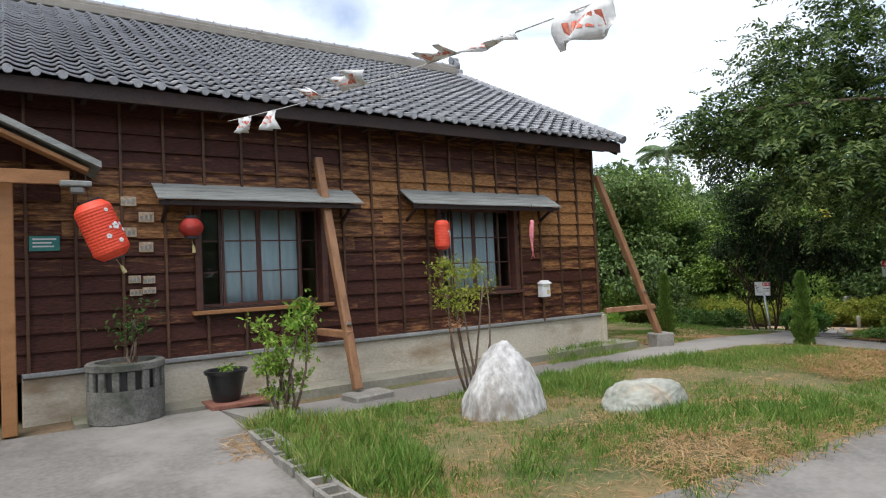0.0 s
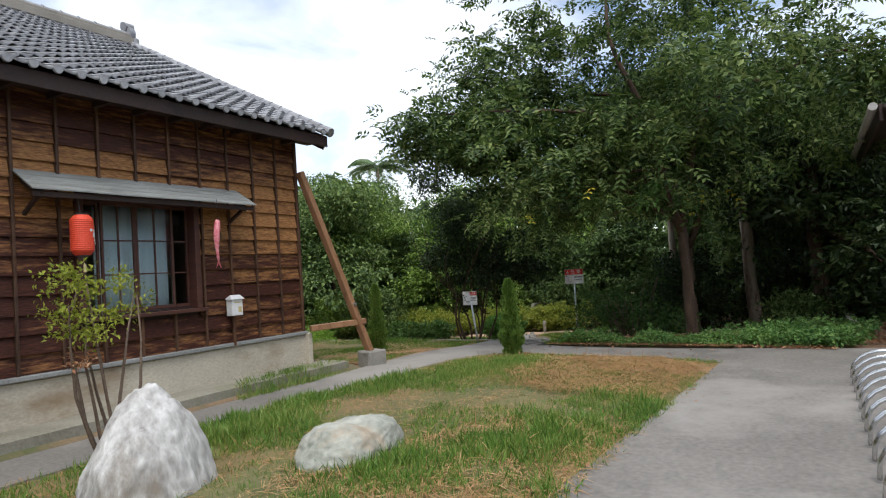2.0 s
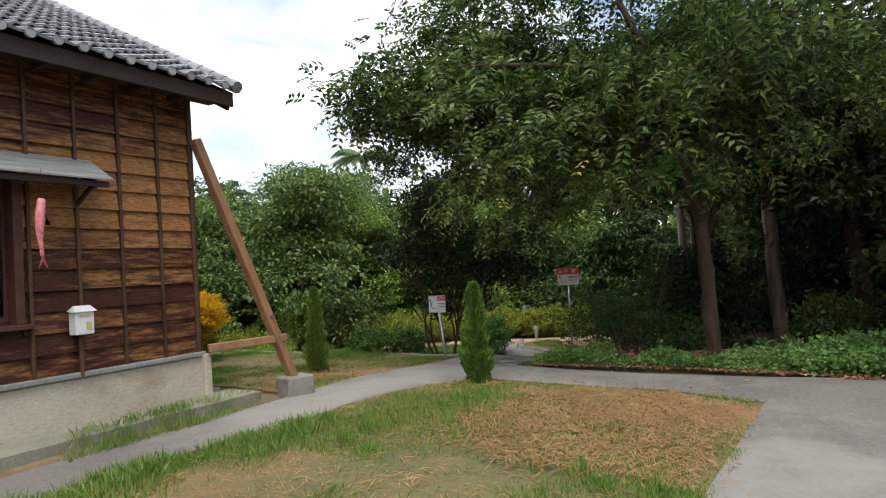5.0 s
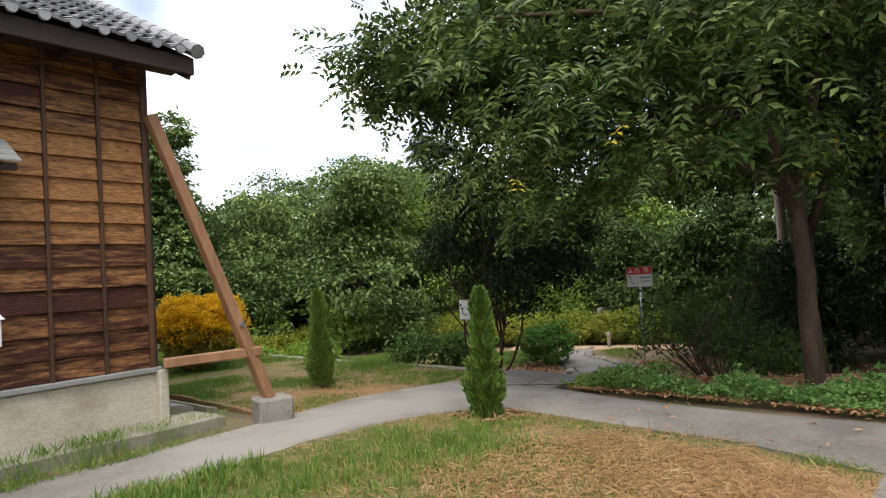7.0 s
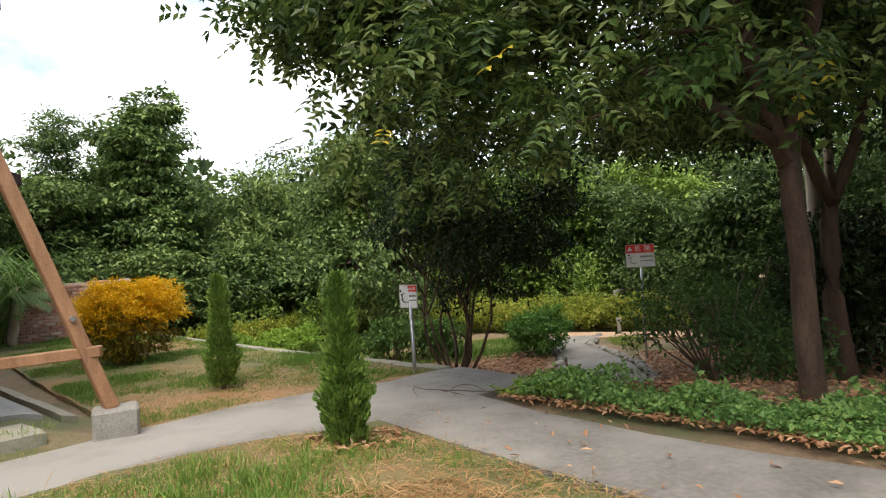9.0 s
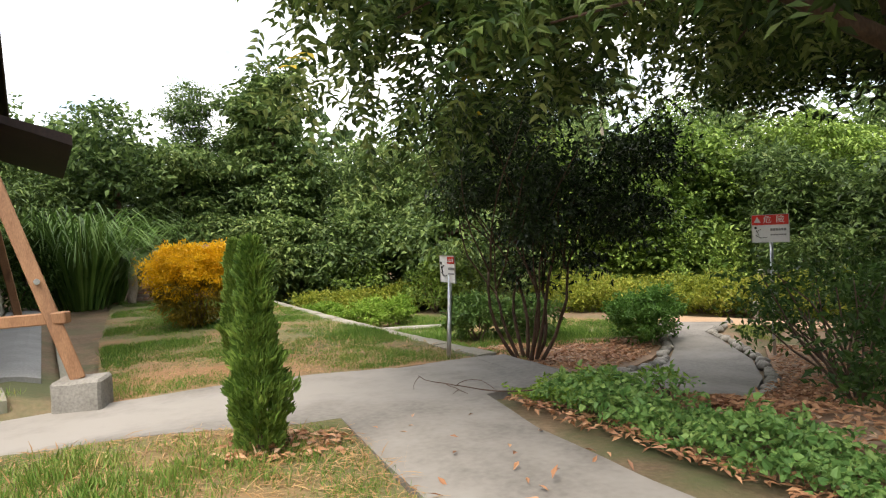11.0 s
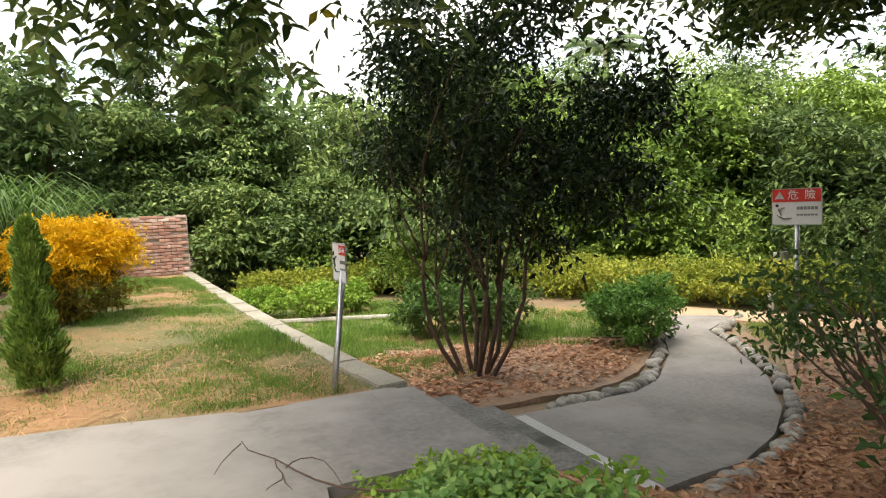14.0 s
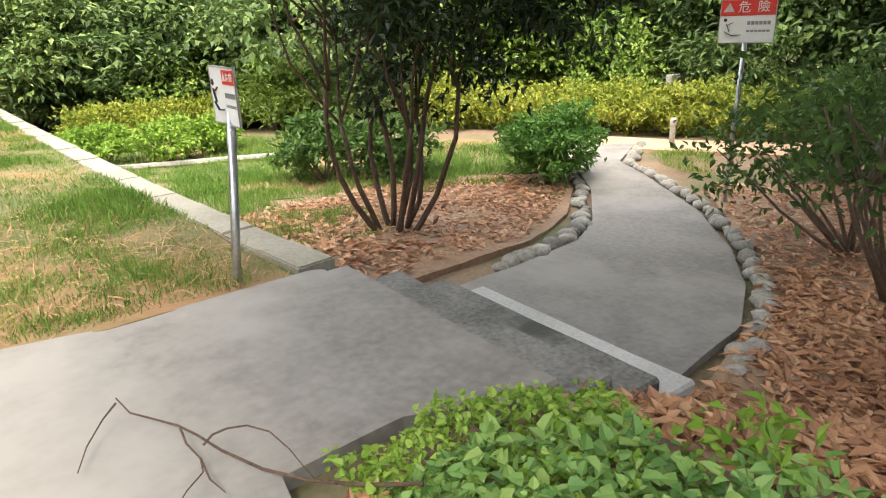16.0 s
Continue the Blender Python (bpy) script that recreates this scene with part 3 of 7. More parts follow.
# ---- low retaining wall along the terrace ----
wall_low = empty("wall_retaining", 4.3, -0.9, -0.1, "low weathered concrete retaining wall, flush with the grass", "wall", kind="structure")
rail = [(4.27, -0.9), (4.27, 0.04), (4.32, 1.6), (4.46, 4.2), (4.64, 8.1), (4.72, 9.6)]
pts = resample(rail, 26)
for i in range(25):
    a, b = pts[i], pts[i + 1]
    d = (b - a).normalized()
    s = Vector((d.y, -d.x, 0)) * 0.11
    bm = bmesh.new()
    lower, upper = [], []
    zt = -0.05 - 0.03 * math.sin(math.pi * min(1, i / 24)) + 0.012 * noise.noise((i * 1.7, 0, 0))
    for q in (a + d * 0.004 - s, b - d * 0.004 - s, b - d * 0.004 + s, a + d * 0.004 + s):
        upper.append(bm.verts.new((q.x - 4.3, q.y + 0.9, zt + 0.1)))
        lower.append(bm.verts.new((q.x - 4.3, q.y + 0.9, -0.9)))
    bm.faces.new(upper)
    bm.faces.new(lower[::-1])
    for k in range(4):
        bm.faces.new((lower[k], lower[(k + 1) % 4], upper[(k + 1) % 4], upper[k]))
    bmesh.ops.recalc_face_normals(bm, faces=bm.faces[:])
    bmesh.ops.bevel(bm, geom=[e for e in bm.edges if e.verts[0].co.z > 0 - 0.2 and e.verts[1].co.z > -0.2], offset=0.008, segments=2, affect="EDGES")
    part("wall_section", bm, M_CURB, wall_low)

# ---- the wooden house ----
house = empty("house", 0, 0, 0.12, "old single-storey house of dark stained boards under grey tiles", "house", kind="structure")
HX0, HX1, HY1 = -13.0, 0.0, 8.4
WIN = [(-6.42, -4.95, 1.11, 2.29), (-3.17, -1.8, 1.1, 2.31)]
DOOR = (-9.6, -8.3, 0.2, 2.3)
Z0 = 0.12


def hp(name, bm, material, label="", parent=house, smooth=False):
    bmesh.ops.translate(bm, verts=bm.verts[:], vec=(0, 0, -Z0))
    return part(name, bm, material, parent, label, smooth)


bm = bmesh.new()   # front wall with its openings
cuts = [HX0, DOOR[0], DOOR[1], WIN[0][0], WIN[0][1], WIN[1][0], WIN[1][1], HX1 - 0.02]
for i in range(len(cuts) - 1):
    x0, x1 = cuts[i], cuts[i + 1]
    hole = {1: DOOR, 3: WIN[0], 5: WIN[1]}.get(i)
    if hole is None:
        box(bm, x0, x1, 0.0, 0.12, 0.6, 3.5)
    else:
        if hole[2] > 0.65:
            box(bm, x0, x1, 0.0, 0.12, 0.6, hole[2])
        box(bm, x0, x1, 0.0, 0.12, hole[3], 3.5)
wall_front = hp("wall", bm, M_DARKWOOD)
bm = bmesh.new()
box(bm, -0.14, -0.02, 0.12, HY1, 0.6, 3.5)
v = [bm.verts.new(c) for c in ((-0.14, 0.0, 3.5), (-0.02, 0.0, 3.5), (-0.02, HY1, 3.5), (-0.14, HY1, 3.5), (-0.02, 4.2, 5.6), (-0.14, 4.2, 5.6))]
for f in ((0, 1, 4, 5), (1, 2, 4), (2, 3, 5, 4), (3, 0, 5)):
    bm.faces.new([v[k] for k in f])
wall_side = hp("wall", bm, M_DARKWOOD)
bm = bmesh.new()
box(bm, HX0, HX1 - 0.02, HY1, HY1 + 0.12, 0.2, 3.5)
hp("wall", bm, M_DARKWOOD)
bm = bmesh.new()
box(bm, HX0 - 0.12, HX0, 0, HY1 + 0.12, 0.2, 3.5)
hp("wall", bm, M_DARKWOOD)
bm = bmesh.new()
box(bm, HX0, -0.15, 0.13, HY1 - 0.01, 0.5, 0.6)
hp("room_floor", bm, M_DARKWOOD)
bm = bmesh.new()
box(bm, HX0, -0.15, 2.6, 2.7, 0.6, 3.4)
hp("room_wall", bm, M_PLASTER)
bm = bmesh.new()
box(bm, HX0, -0.15, 0.13, HY1 - 0.01, 3.38, 3.44)
hp("room_ceiling", bm, M_PLASTER)
bm = bmesh.new()   # plinth in two runs beside the door
for x0, x1 in ((HX0, DOOR[0]), (DOOR[1] + 0.2, 0.03)):
    box(bm, x0, x1, -0.045, 0.35, -0.3, 0.55, 0.012)
hp("plinth", bm, M_PLINTH, "stained cream concrete plinth")
bm = bmesh.new()
box(bm, -0.3, 0.032, 0.352, HY1, -0.3, 0.55, 0.012)
hp("plinth", bm, M_PLINTH)
bm = bmesh.new()
for x0, x1 in ((HX0, DOOR[0]), (DOOR[1] + 0.2, 0.05)):
    box(bm, x0, x1, -0.085, 0.0, 0.552, 0.6, 0.008)
hp("plinth_ledge", bm, M_LEDGE, "grey ledge on top of the plinth")
bm = bmesh.new()
box(bm, 0.0, 0.09, -0.12, 0.26, 0.0, 0.57, 0.012)
hp("plinth_pier", bm, M_PLINTH)

# lapped siding boards
ROW, NROW = 0.1862, 15
board_mesh = {}


def board_data(k):
    """A wedge-shaped lapped board one metre long; four shapes with slightly uneven lower edges."""
    if k not in board_mesh:
        bm = bmesh.new()
        h = ROW + 0.014
        xs = steps_of(0, 1, 4)
        prev = None
        for i, xx in enumerate(xs):
            dz = 0.005 * noise.noise((k * 3.1, xx * 2.5, 0.5))
            dy = 0.004 * noise.noise((k * 5.3, xx * 2.0, 2.5))
            ring = [bm.verts.new(c) for c in ((xx, 0, dz), (xx, -0.042 + dy, dz), (xx, -0.008, h), (xx, 0, h))]
            if prev:
                for j in range(4):
                    bm.faces.new((prev[j], ring[j], ring[(j + 1) % 4], prev[(j + 1) % 4]))
            else:
                bm.faces.new(ring[::-1])
            prev = ring
        bm.faces.new(prev)
        bmesh.ops.recalc_face_normals(bm, faces=bm.faces[:])
        me = bpy.data.meshes.new("board")
        bm.to_mesh(me)
        bm.free()
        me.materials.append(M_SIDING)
        board_mesh[k] = me
    return board_mesh[k]


rb = random.Random(5)
BAT = 0.4235
bat_x = [-0.018] + [-0.419 - BAT * k for k in range(31)]


def lay_boards(x0, x1, row):
    """Boards of one to three bays between x0 and x1."""
    z = 0.603 + row * ROW
    x = x1
    while x > x0 + 0.02:
        run = BAT * rb.choice((2, 3, 3, 4, 5))
        a = max(x0, x - run)
        if a - x0 < 0.25:
            a = x0
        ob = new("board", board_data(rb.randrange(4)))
        ob.parent = wall_front
        ob.location = (a + 0.001, -0.002, z - Z0 + rb.uniform(-0.003, 0.003))
        ob.scale = (x - a - 0.002, rb.uniform(0.92, 1.12), 1)
        x = a


for row in range(NROW):
    z = 0.603 + row * ROW
    spans = [(-12.9, -0.004)]
    for hx0, hx1, hz0, hz1 in WIN + [DOOR]:
        if z + ROW > hz0 - 0.02 and z < hz1 + 0.02:
            spans = [s for a, b in spans for s in ((a, min(b, hx0 - 0.05)), (max(a, hx1 + 0.05), b)) if s[1] - s[0] > 0.02]
    for a, b in spans:
        lay_boards(a, b, row)
for bx in bat_x:
    runs = [(0.6, 3.42)]
    for hx0, hx1, hz0, hz1 in WIN + [DOOR]:
        if hx0 - 0.05 < bx < hx1 + 0.05:
            runs = [(0.6, hz0 - 0.07), (hz1 + 0.05, 3.42)]
    for z0, z1 in runs:
        if z1 - z0 < 0.1:
            continue
        bm = bmesh.new()
        w = 0.03 if bx < -0.1 else 0.045
        box(bm, bx - w / 2, bx + w / 2, -0.064, -0.008, z0, z1, 0.003)
        hp("batten", bm, M_BATTEN, parent=wall_front)
bm = bmesh.new()
box(bm, -0.03, 0.03, -0.045, 0.06, 0.6, 3.42, 0.004)
hp("corner_post", bm, M_DARKWOOD, parent=wall_front)


# windows
def window(i, x0, x1, z0, z1):
    w = empty("window", 0, 0, 0)
    w.parent = house
    tagged(w, "sliding wooden window with small panes and pale blue curtains")

    def wp(name, bm, material, label="", smooth=False):
        bmesh.ops.translate(bm, verts=bm.verts[:], vec=(0, 0, -Z0))
        return part(name, bm, material, w, label, smooth)
    bm = bmesh.new()
    box(bm, x0 - 0.055, x0 + 0.02, -0.075, 0.13, z0 - 0.02, z1 + 0.05, 0.005)
    box(bm, x1 - 0.02, x1 + 0.055, -0.075, 0.13, z0 - 0.02, z1 + 0.05, 0.005)
    box(bm, x0 + 0.021, x1 - 0.021, -0.072, 0.13, z1 - 0.01, z1 + 0.05, 0.005)
    wp("window_frame", bm, M_FRAME)
    bm = bmesh.new()
    box(bm, x0 - 0.1, x1 + 0.1, -0.125, 0.13, z0 - 0.065, z0 - 0.022, 0.006)
    wp("window_sill", bm, M_PORCH if i == 0 else M_FRAME, "worn brown timber sill")
    shares, columns = (0.17, 0.3, 0.36, 0.17), (1, 2, 2, 1)
    edge = x0 + 0.02
    for s in range(4):
        sx0 = edge
        sx1 = edge = edge + (x1 - x0 - 0.04) * shares[s]
        yo = 0.02 if s in (1, 2) else 0.055
        bm = bmesh.new()
        t = 0.028
        box(bm, sx0 + 0.001, sx0 + t, yo, yo + 0.028, z0 + 0.005, z1 - 0.012, 0.003)
        box(bm, sx1 - t, sx1 - 0.001, yo, yo + 0.028, z0 + 0.005, z1 - 0.012, 0.003)
        for zz in (z0 + 0.005, z1 - 0.052):
            box(bm, sx0 + t + 0.001, sx1 - t - 0.001, yo + 0.001, yo + 0.027, zz, zz + 0.04, 0.002)
        wp("sash", bm, M_FRAME)
        bm = bmesh.new()
        cn = columns[s]
        gx0, gx1 = sx0 + t + 0.001, sx1 - t - 0.001
        cw = (gx1 - gx0) / cn
        rz = (z1 - z0 - 0.105) / 3
        for c in range(1, cn):
            box(bm, gx0 + cw * c - 0.008, gx0 + cw * c + 0.008, yo + 0.004, yo + 0.024, z0 + 0.046, z1 - 0.053)
        for c in range(cn):
            for k in (1, 2):
                zz = z0 + 0.0455 + rz * k
                box(bm, gx0 + cw * c + 0.009, gx0 + cw * (c + 1) - 0.009, yo + 0.005, yo + 0.023, zz - 0.008, zz + 0.008)
        wp("glazing_bar", bm, M_FRAME)
        for c in range(cn):
            for k in range(3):
                bm = bmesh.new()
                box(bm, gx0 + cw * c + 0.0095, gx0 + cw * (c + 1) - 0.0095, yo + 0.012, yo + 0.016, z0 + 0.0455 + rz * k + 0.009, z0 + 0.0455 + rz * (k + 1) - 0.009)
                wp("pane", bm, M_GLASS).visible_shadow = False
    # gathered curtain behind the middle sashes
    bm = bmesh.new()
    cx0, cx1 = x0 + (x1 - x0) * 0.18, x0 + (x1 - x0) * 0.82
    cols = 60
    prev = None
    for k in range(cols + 1):
        xx = cx0 + (cx1 - cx0) * k / cols
        yy = 0.16 + 0.006 * math.sin(k * 0.9) + 0.006 * math.sin(k * 0.37 + 1)
        ring = [bm.verts.new((xx, yy, z0 - 0.05)), bm.verts.new((xx, yy, z1 + 0.03)), bm.verts.new((xx, yy + 0.006, z1 + 0.03)), bm.verts.new((xx, yy + 0.006, z0 - 0.05))]
        if prev:
            for j in range(4):
                bm.faces.new((prev[j], ring[j], ring[(j + 1) % 4], prev[(j + 1) % 4]))
        prev = ring
    bmesh.ops.recalc_face_normals(bm, faces=bm.faces[:])
    wp("curtain", bm, M_CURTAIN, "pale blue gathered curtain", True)


for i, wdef in enumerate(WIN):
    window(i, *wdef)


# awnings over the windows: lapped grey boards on brackets
def awning(x0, x1, zb, zf, yf):
    a = empty("awning")
    a.parent = house
    tagged(a, "weathered grey board awning over a window")
    n_b = 4
    for k in range(n_b):
        t0, t1 = k / n_b, (k + 1) / n_b + 0.06
        bm = bmesh.new()
        y0, y1 = -0.03 + (yf + 0.03) * t0, -0.03 + (yf + 0.03) * t1
        za, zc = zb + (zf - zb) * t0, zb + (zf - zb) * t1
        lift = 0.012 * (n_b - k) * 0.35
        cols = 10
        prev = None
        for q in range(cols + 1):
            xx = x0 + (x1 - x0) * q / cols
            dz = 0.004 * noise.noise((xx * 1.7, k * 2.2, 0.3))
            ring = [bm.verts.new((xx, y0, za - Z0 + lift)), bm.verts.new((xx, y1, zc - Z0 + lift + dz)), bm.verts.new((xx, y1, zc - Z0 + lift + dz + 0.014)), bm.verts.new((xx, y0, za - Z0 + lift + 0.014))]
            if prev:
                for j in range(4):
                    bm.faces.new((prev[j], ring[j], ring[(j + 1) % 4], prev[(j + 1) % 4]))
            else:
                bm.faces.new(ring[::-1])
            prev = ring
        bm.faces.new(prev)
        bmesh.ops.recalc_face_normals(bm, faces=bm.faces[:])
        part("board", bm, M_AWNING, a)
    for xx in (x0 + 0.1, x1 - 0.14):
        bm = bmesh.new()
        beam(bm, (xx, -0.03, zb - Z0 - 0.06), (xx, yf + 0.02, zf - Z0 - 0.055), 0.04, 0.07)
        beam(bm, (xx, -0.035, zb - Z0 - 0.4), (xx, yf * 0.75, zf - Z0 - 0.06), 0.035, 0.04)
        part("bracket", bm, M_DARKWOOD, a)
    bm = bmesh.new()
    box(bm, x0 + 0.02, x1 - 0.02, yf + 0.015, yf + 0.05, zf - Z0 - 0.065, zf - Z0 - 0.014)
    part("front_rail", bm, M_DARKWOOD, a)


awning(-6.9, -4.53, 2.48, 2.3, -0.38)
awning(-3.8, -1.12, 2.52, 2.32, -0.38)

# roof
EY, EZ, RY, RZ = -0.43, 3.43, 4.2, 5.86
slope = Vector((0, RY - EY, RZ - EZ))
SL = slope.length
sd = slope.normalized()
sn = Vector((0, -sd.z, sd.y))
RX1 = 0.31
bm = bmesh.new()
for side in (0, 1):
    vs_ = []
    for off in (-0.02, -0.1):
        for xx in (HX0 - 0.3, RX1 - 0.03):
            for t in (0.0, 1.0):
                q = Vector((xx, EY, EZ)) + slope * t + sn * off
                if side:
                    q.y = 2 * RY - q.y
                vs_.append(bm.verts.new((q.x, q.y, q.z - Z0)))
    for f in ((0, 1, 3, 2), (4, 6, 7, 5), (0, 2, 6, 4), (1, 5, 7, 3), (0, 4, 5, 1), (2, 3, 7, 6)):
        bm.faces.new([vs_[k] for k in f])
bmesh.ops.recalc_face_normals(bm, faces=bm.faces[:])
roof = part("roof", bm, M_DARKWOOD, house)
bm = bmesh.new()
box(bm, HX0 - 0.3, RX1 - 0.02, EY + 0.0, EY + 0.035, EZ - 0.175 - Z0, EZ - 0.02 - Z0, 0.004)
part("fascia", bm, M_DARKWOOD, roof)
bm = bmesh.new()
for side in (0, 1):
    a, b = Vector((RX1 - 0.035, EY + 0.04, EZ - 0.13)), Vector((RX1 - 0.035, RY, RZ - 0.13))
    if side:
        a.y, b.y = 2 * RY - a.y, RY + 0.001
    beam(bm, a - Vector((0, 0, Z0)), b - Vector((0, 0, Z0)), 0.035, 0.17)
part("barge_board", bm, M_DARKWOOD, roof)
bm = bmesh.new()
box(bm, HX0, RX1 - 0.05, EY + 0.036, -0.06, EZ - 0.1 - Z0, EZ - 0.08 - Z0)
part("soffit", bm, M_DARKWOOD, roof)
for k in range(28):
    bm = bmesh.new()
    xx = -0.25 - k * 0.455
    box(bm, xx - 0.025, xx + 0.025, EY + 0.04, -0.056, EZ - 0.16 - Z0, EZ - 0.101 - Z0)
    part("rafter", bm, M_DARKWOOD, roof)

# pantiles: an S across, lapped up the slope
TW, TL = 0.218, 0.218
n_u = 8
prof = [(u / n_u * 1.06, 0.018 * math.cos(2 * math.pi * (u / n_u - 0.18)) + 0.006 * math.sin(4 * math.pi * u / n_u)) for u in range(n_u + 1)]
tile_v, tile_f = [], []
for j, (t, lift) in enumerate(((-0.03, 0.052), (-0.03, 0.028), (1.1, 0.0))):
    for u, h in prof:
        q = Vector((u * TW, 0, 0)) + sd * (t * TL) + sn * (h * (1.0 if j < 2 else 0.92) + lift + 0.01)
        tile_v.append((q.x, q.y, q.z))
w = n_u + 1
# lower lip, then the upper face
top = list(range(0, w))
for u in range(n_u):
    tile_f.append((w + u, w + u + 1, u + 1, u))
    tile_f.append((u, u + 1, 2 * w + u + 1, 2 * w + u))
tile_v, tile_f = np.array(tile_v), np.array(tile_f)
tile_me = bpy.data.meshes.new("roof_tile")
tile_me.from_pydata([tuple(c) for c in tile_v], [], [tuple(int(q) for q in f) for f in tile_f])
for poly in tile_me.polygons:
    poly.use_smooth = True
tile_me.set_sharp_from_angle(angle=radians(50))
tile_me.materials.append(M_TILE)
n_rows = int(SL / TL)
n_cols = int((RX1 - HX0 + 0.3) / TW)
rest_v, rest_f = [], []
rt = random.Random(8)
for c in range(n_cols):
    for r in range(n_rows + 1):
        base = Vector((RX1 - 0.01 - (c + 1) * TW, EY - 0.05, EZ - 0.02 - Z0)) + sd * (r * TL)
        base += Vector((rt.uniform(-0.004, 0.004), 0, rt.uniform(-0.003, 0.003)))
        if c < 12:
            ob = new("roof_tile", tile_me)
            ob.parent = roof
            ob.location = base
        else:
            rest_f.append(tile_f + len(rest_v) * len(tile_v))
            rest_v.append(tile_v + np.array(base))
tagged(np_mesh("tile_field", np.concatenate(rest_v), np.concatenate(rest_f), M_TILE, roof, True), kind="stuff")
bm = bmesh.new()
bmesh.ops.create_cone(bm, cap_ends=True, segments=12, radius1=0.043, radius2=0.043, depth=0.03, matrix=Matrix.Rotation(radians(90), 4, "X"))
piece_ = part("eave_cap", bm, M_TILE, roof)
for c in range(n_cols):   # round caps along the eave
    ob = piece_ if c == 0 else new("eave_cap", piece_.data)
    ob.parent = roof
    ob.location = Vector((RX1 - 0.01 - (c + 0.82) * TW, EY - 0.055, EZ - 0.02 - Z0)) + sn * 0.036
bm = bmesh.new()   # ridge: mortar bed, courses and a round cap, with an end ornament
for k, (hw, z0, z1) in enumerate(((0.2, -0.02, 0.1), (0.15, 0.1, 0.17))):
    box(bm, HX0 - 0.3, RX1 - 0.04 * k, RY - hw, RY + hw, RZ + z0 - Z0, RZ + z1 - Z0, 0.008)
part("ridge_bed", bm, M_RIDGE, roof)
bm = bmesh.new()
tube(bm, [(0, 0, 0), (-0.27, 0, 0), (-0.275, 0, 0), (-0.294, 0, 0)], [0.085, 0.085, 0.1, 0.1], 10)
piece_ = part("ridge_tile", bm, M_TILE, roof)
for k in range(46):
    ob = piece_ if k == 0 else new("ridge_tile", piece_.data)
    ob.parent = roof
    ob.location = (RX1 - 0.06 - k * 0.295, RY, RZ + 0.17 - Z0)
bm = bmesh.new()
bmesh.ops.create_cone(bm, cap_ends=True, segments=18, radius1=0.17, radius2=0.15, depth=0.12, matrix=Matrix.Translation((RX1, RY, RZ + 0.2 - Z0)) @ Matrix.Rotation(radians(90), 4, "Y"))
bmesh.ops.create_cone(bm, cap_ends=True, segments=12, radius1=0.09, radius2=0.05, depth=0.2, matrix=Matrix.Translation((RX1, RY, RZ + 0.36 - Z0)) @ Matrix.Rotation(radians(78), 4, "Y"))
box(bm, RX1 - 0.05, RX1 + 0.05, RY - 0.28, RY + 0.28, RZ - 0.05 - Z0, RZ + 0.09 - Z0, 0.03)
part("ridge_ornament", bm, M_TILE, roof)
bm = bmesh.new()   # verge rolls down the gable edge
tube(bm, [(0, 0, 0), sd * (TL * 0.98), sd * TL], [0.07, 0.062, 0.06], 8)
piece_ = part("verge_tile", bm, M_TILE, roof)
for r in range(n_rows + 1):
    ob = piece_ if r == 0 else new("verge_tile", piece_.data)
    ob.parent = roof
    ob.location = Vector((RX1 - 0.02, EY - 0.05, EZ - 0.02 - Z0)) + sd * (r * TL) + sn * 0.05
bm = bmesh.new()   # lean-to canopy on the gable side
vs_ = [bm.verts.new(c) for c in ((-0.01, 2.4, 2.75 - Z0), (1.02, 2.4, 2.45 - Z0), (1.02, 6.2, 2.45 - Z0), (-0.01, 6.2, 2.75 - Z0), (-0.01, 2.4, 2.68 - Z0), (1.02, 2.4, 2.33 - Z0), (1.02, 6.2, 2.33 - Z0), (-0.01, 6.2, 2.68 - Z0))]
for f in ((0, 1, 2, 3), (7, 6, 5, 4), (0, 4, 5, 1), (1, 5, 6, 2), (2, 6, 7, 3), (3, 7, 4, 0)):
    bm.faces.new([vs_[k] for k in f])
part("side_canopy", bm, M_DARKWOOD, house, "dark board canopy on the gable side")

# entrance porch
porch = empty("porch")
porch.parent = house
tagged(porch, "gabled timber porch over the entrance")


def pp(name, bm, material, label="", smooth=False):
    bmesh.ops.translate(bm, verts=bm.verts[:], vec=(0, 0, -Z0))
    return part(name, bm, material, porch, label, smooth)


for px in (-8.2, -9.9):
    bm = bmesh.new()
    box(bm, px - 0.06, px + 0.06, -0.5, -0.38, 0.1, 2.5, 0.008)
    pp("post", bm, M_PORCH)
PC = -9.05
bm = bmesh.new()
for s in (-1, 1):
    beam(bm, (PC, -0.62, 3.22), (PC + s * 1.5, -0.62, 2.5), 0.04, 0.2, (0, 1, 0))
    box(bm, PC + s * 0.9 - 0.45, PC + s * 0.9 + 0.45, -0.64, -0.6, 2.37, 2.5, 0.006)
pp("gable_board", bm, M_PORCH, "orange-brown stained gable board")
for s in (-1, 1):
    bm = bmesh.new()
    vs_ = []
    for yy in (-0.78, -0.05):
        for d, zz in ((0.0, 3.36), (1.6, 2.58), (1.6, 2.52), (0.0, 3.3)):
            vs_.append(bm.verts.new((PC + s * d, yy, zz)))
    for k in range(4):
        bm.faces.new((vs_[k], vs_[(k + 1) % 4], vs_[4 + (k + 1) % 4], vs_[4 + k]))
    bm.faces.new(vs_[:4][::-1])
    bm.faces.new(vs_[4:])
    bmesh.ops.recalc_face_normals(bm, faces=bm.faces[:])
    pp("porch_roof", bm, M_AWNING, "grey sheet porch roof")
bm = bmesh.new()
box(bm, DOOR[0], DOOR[1], 0.05, 0.09, 0.2, 2.3)
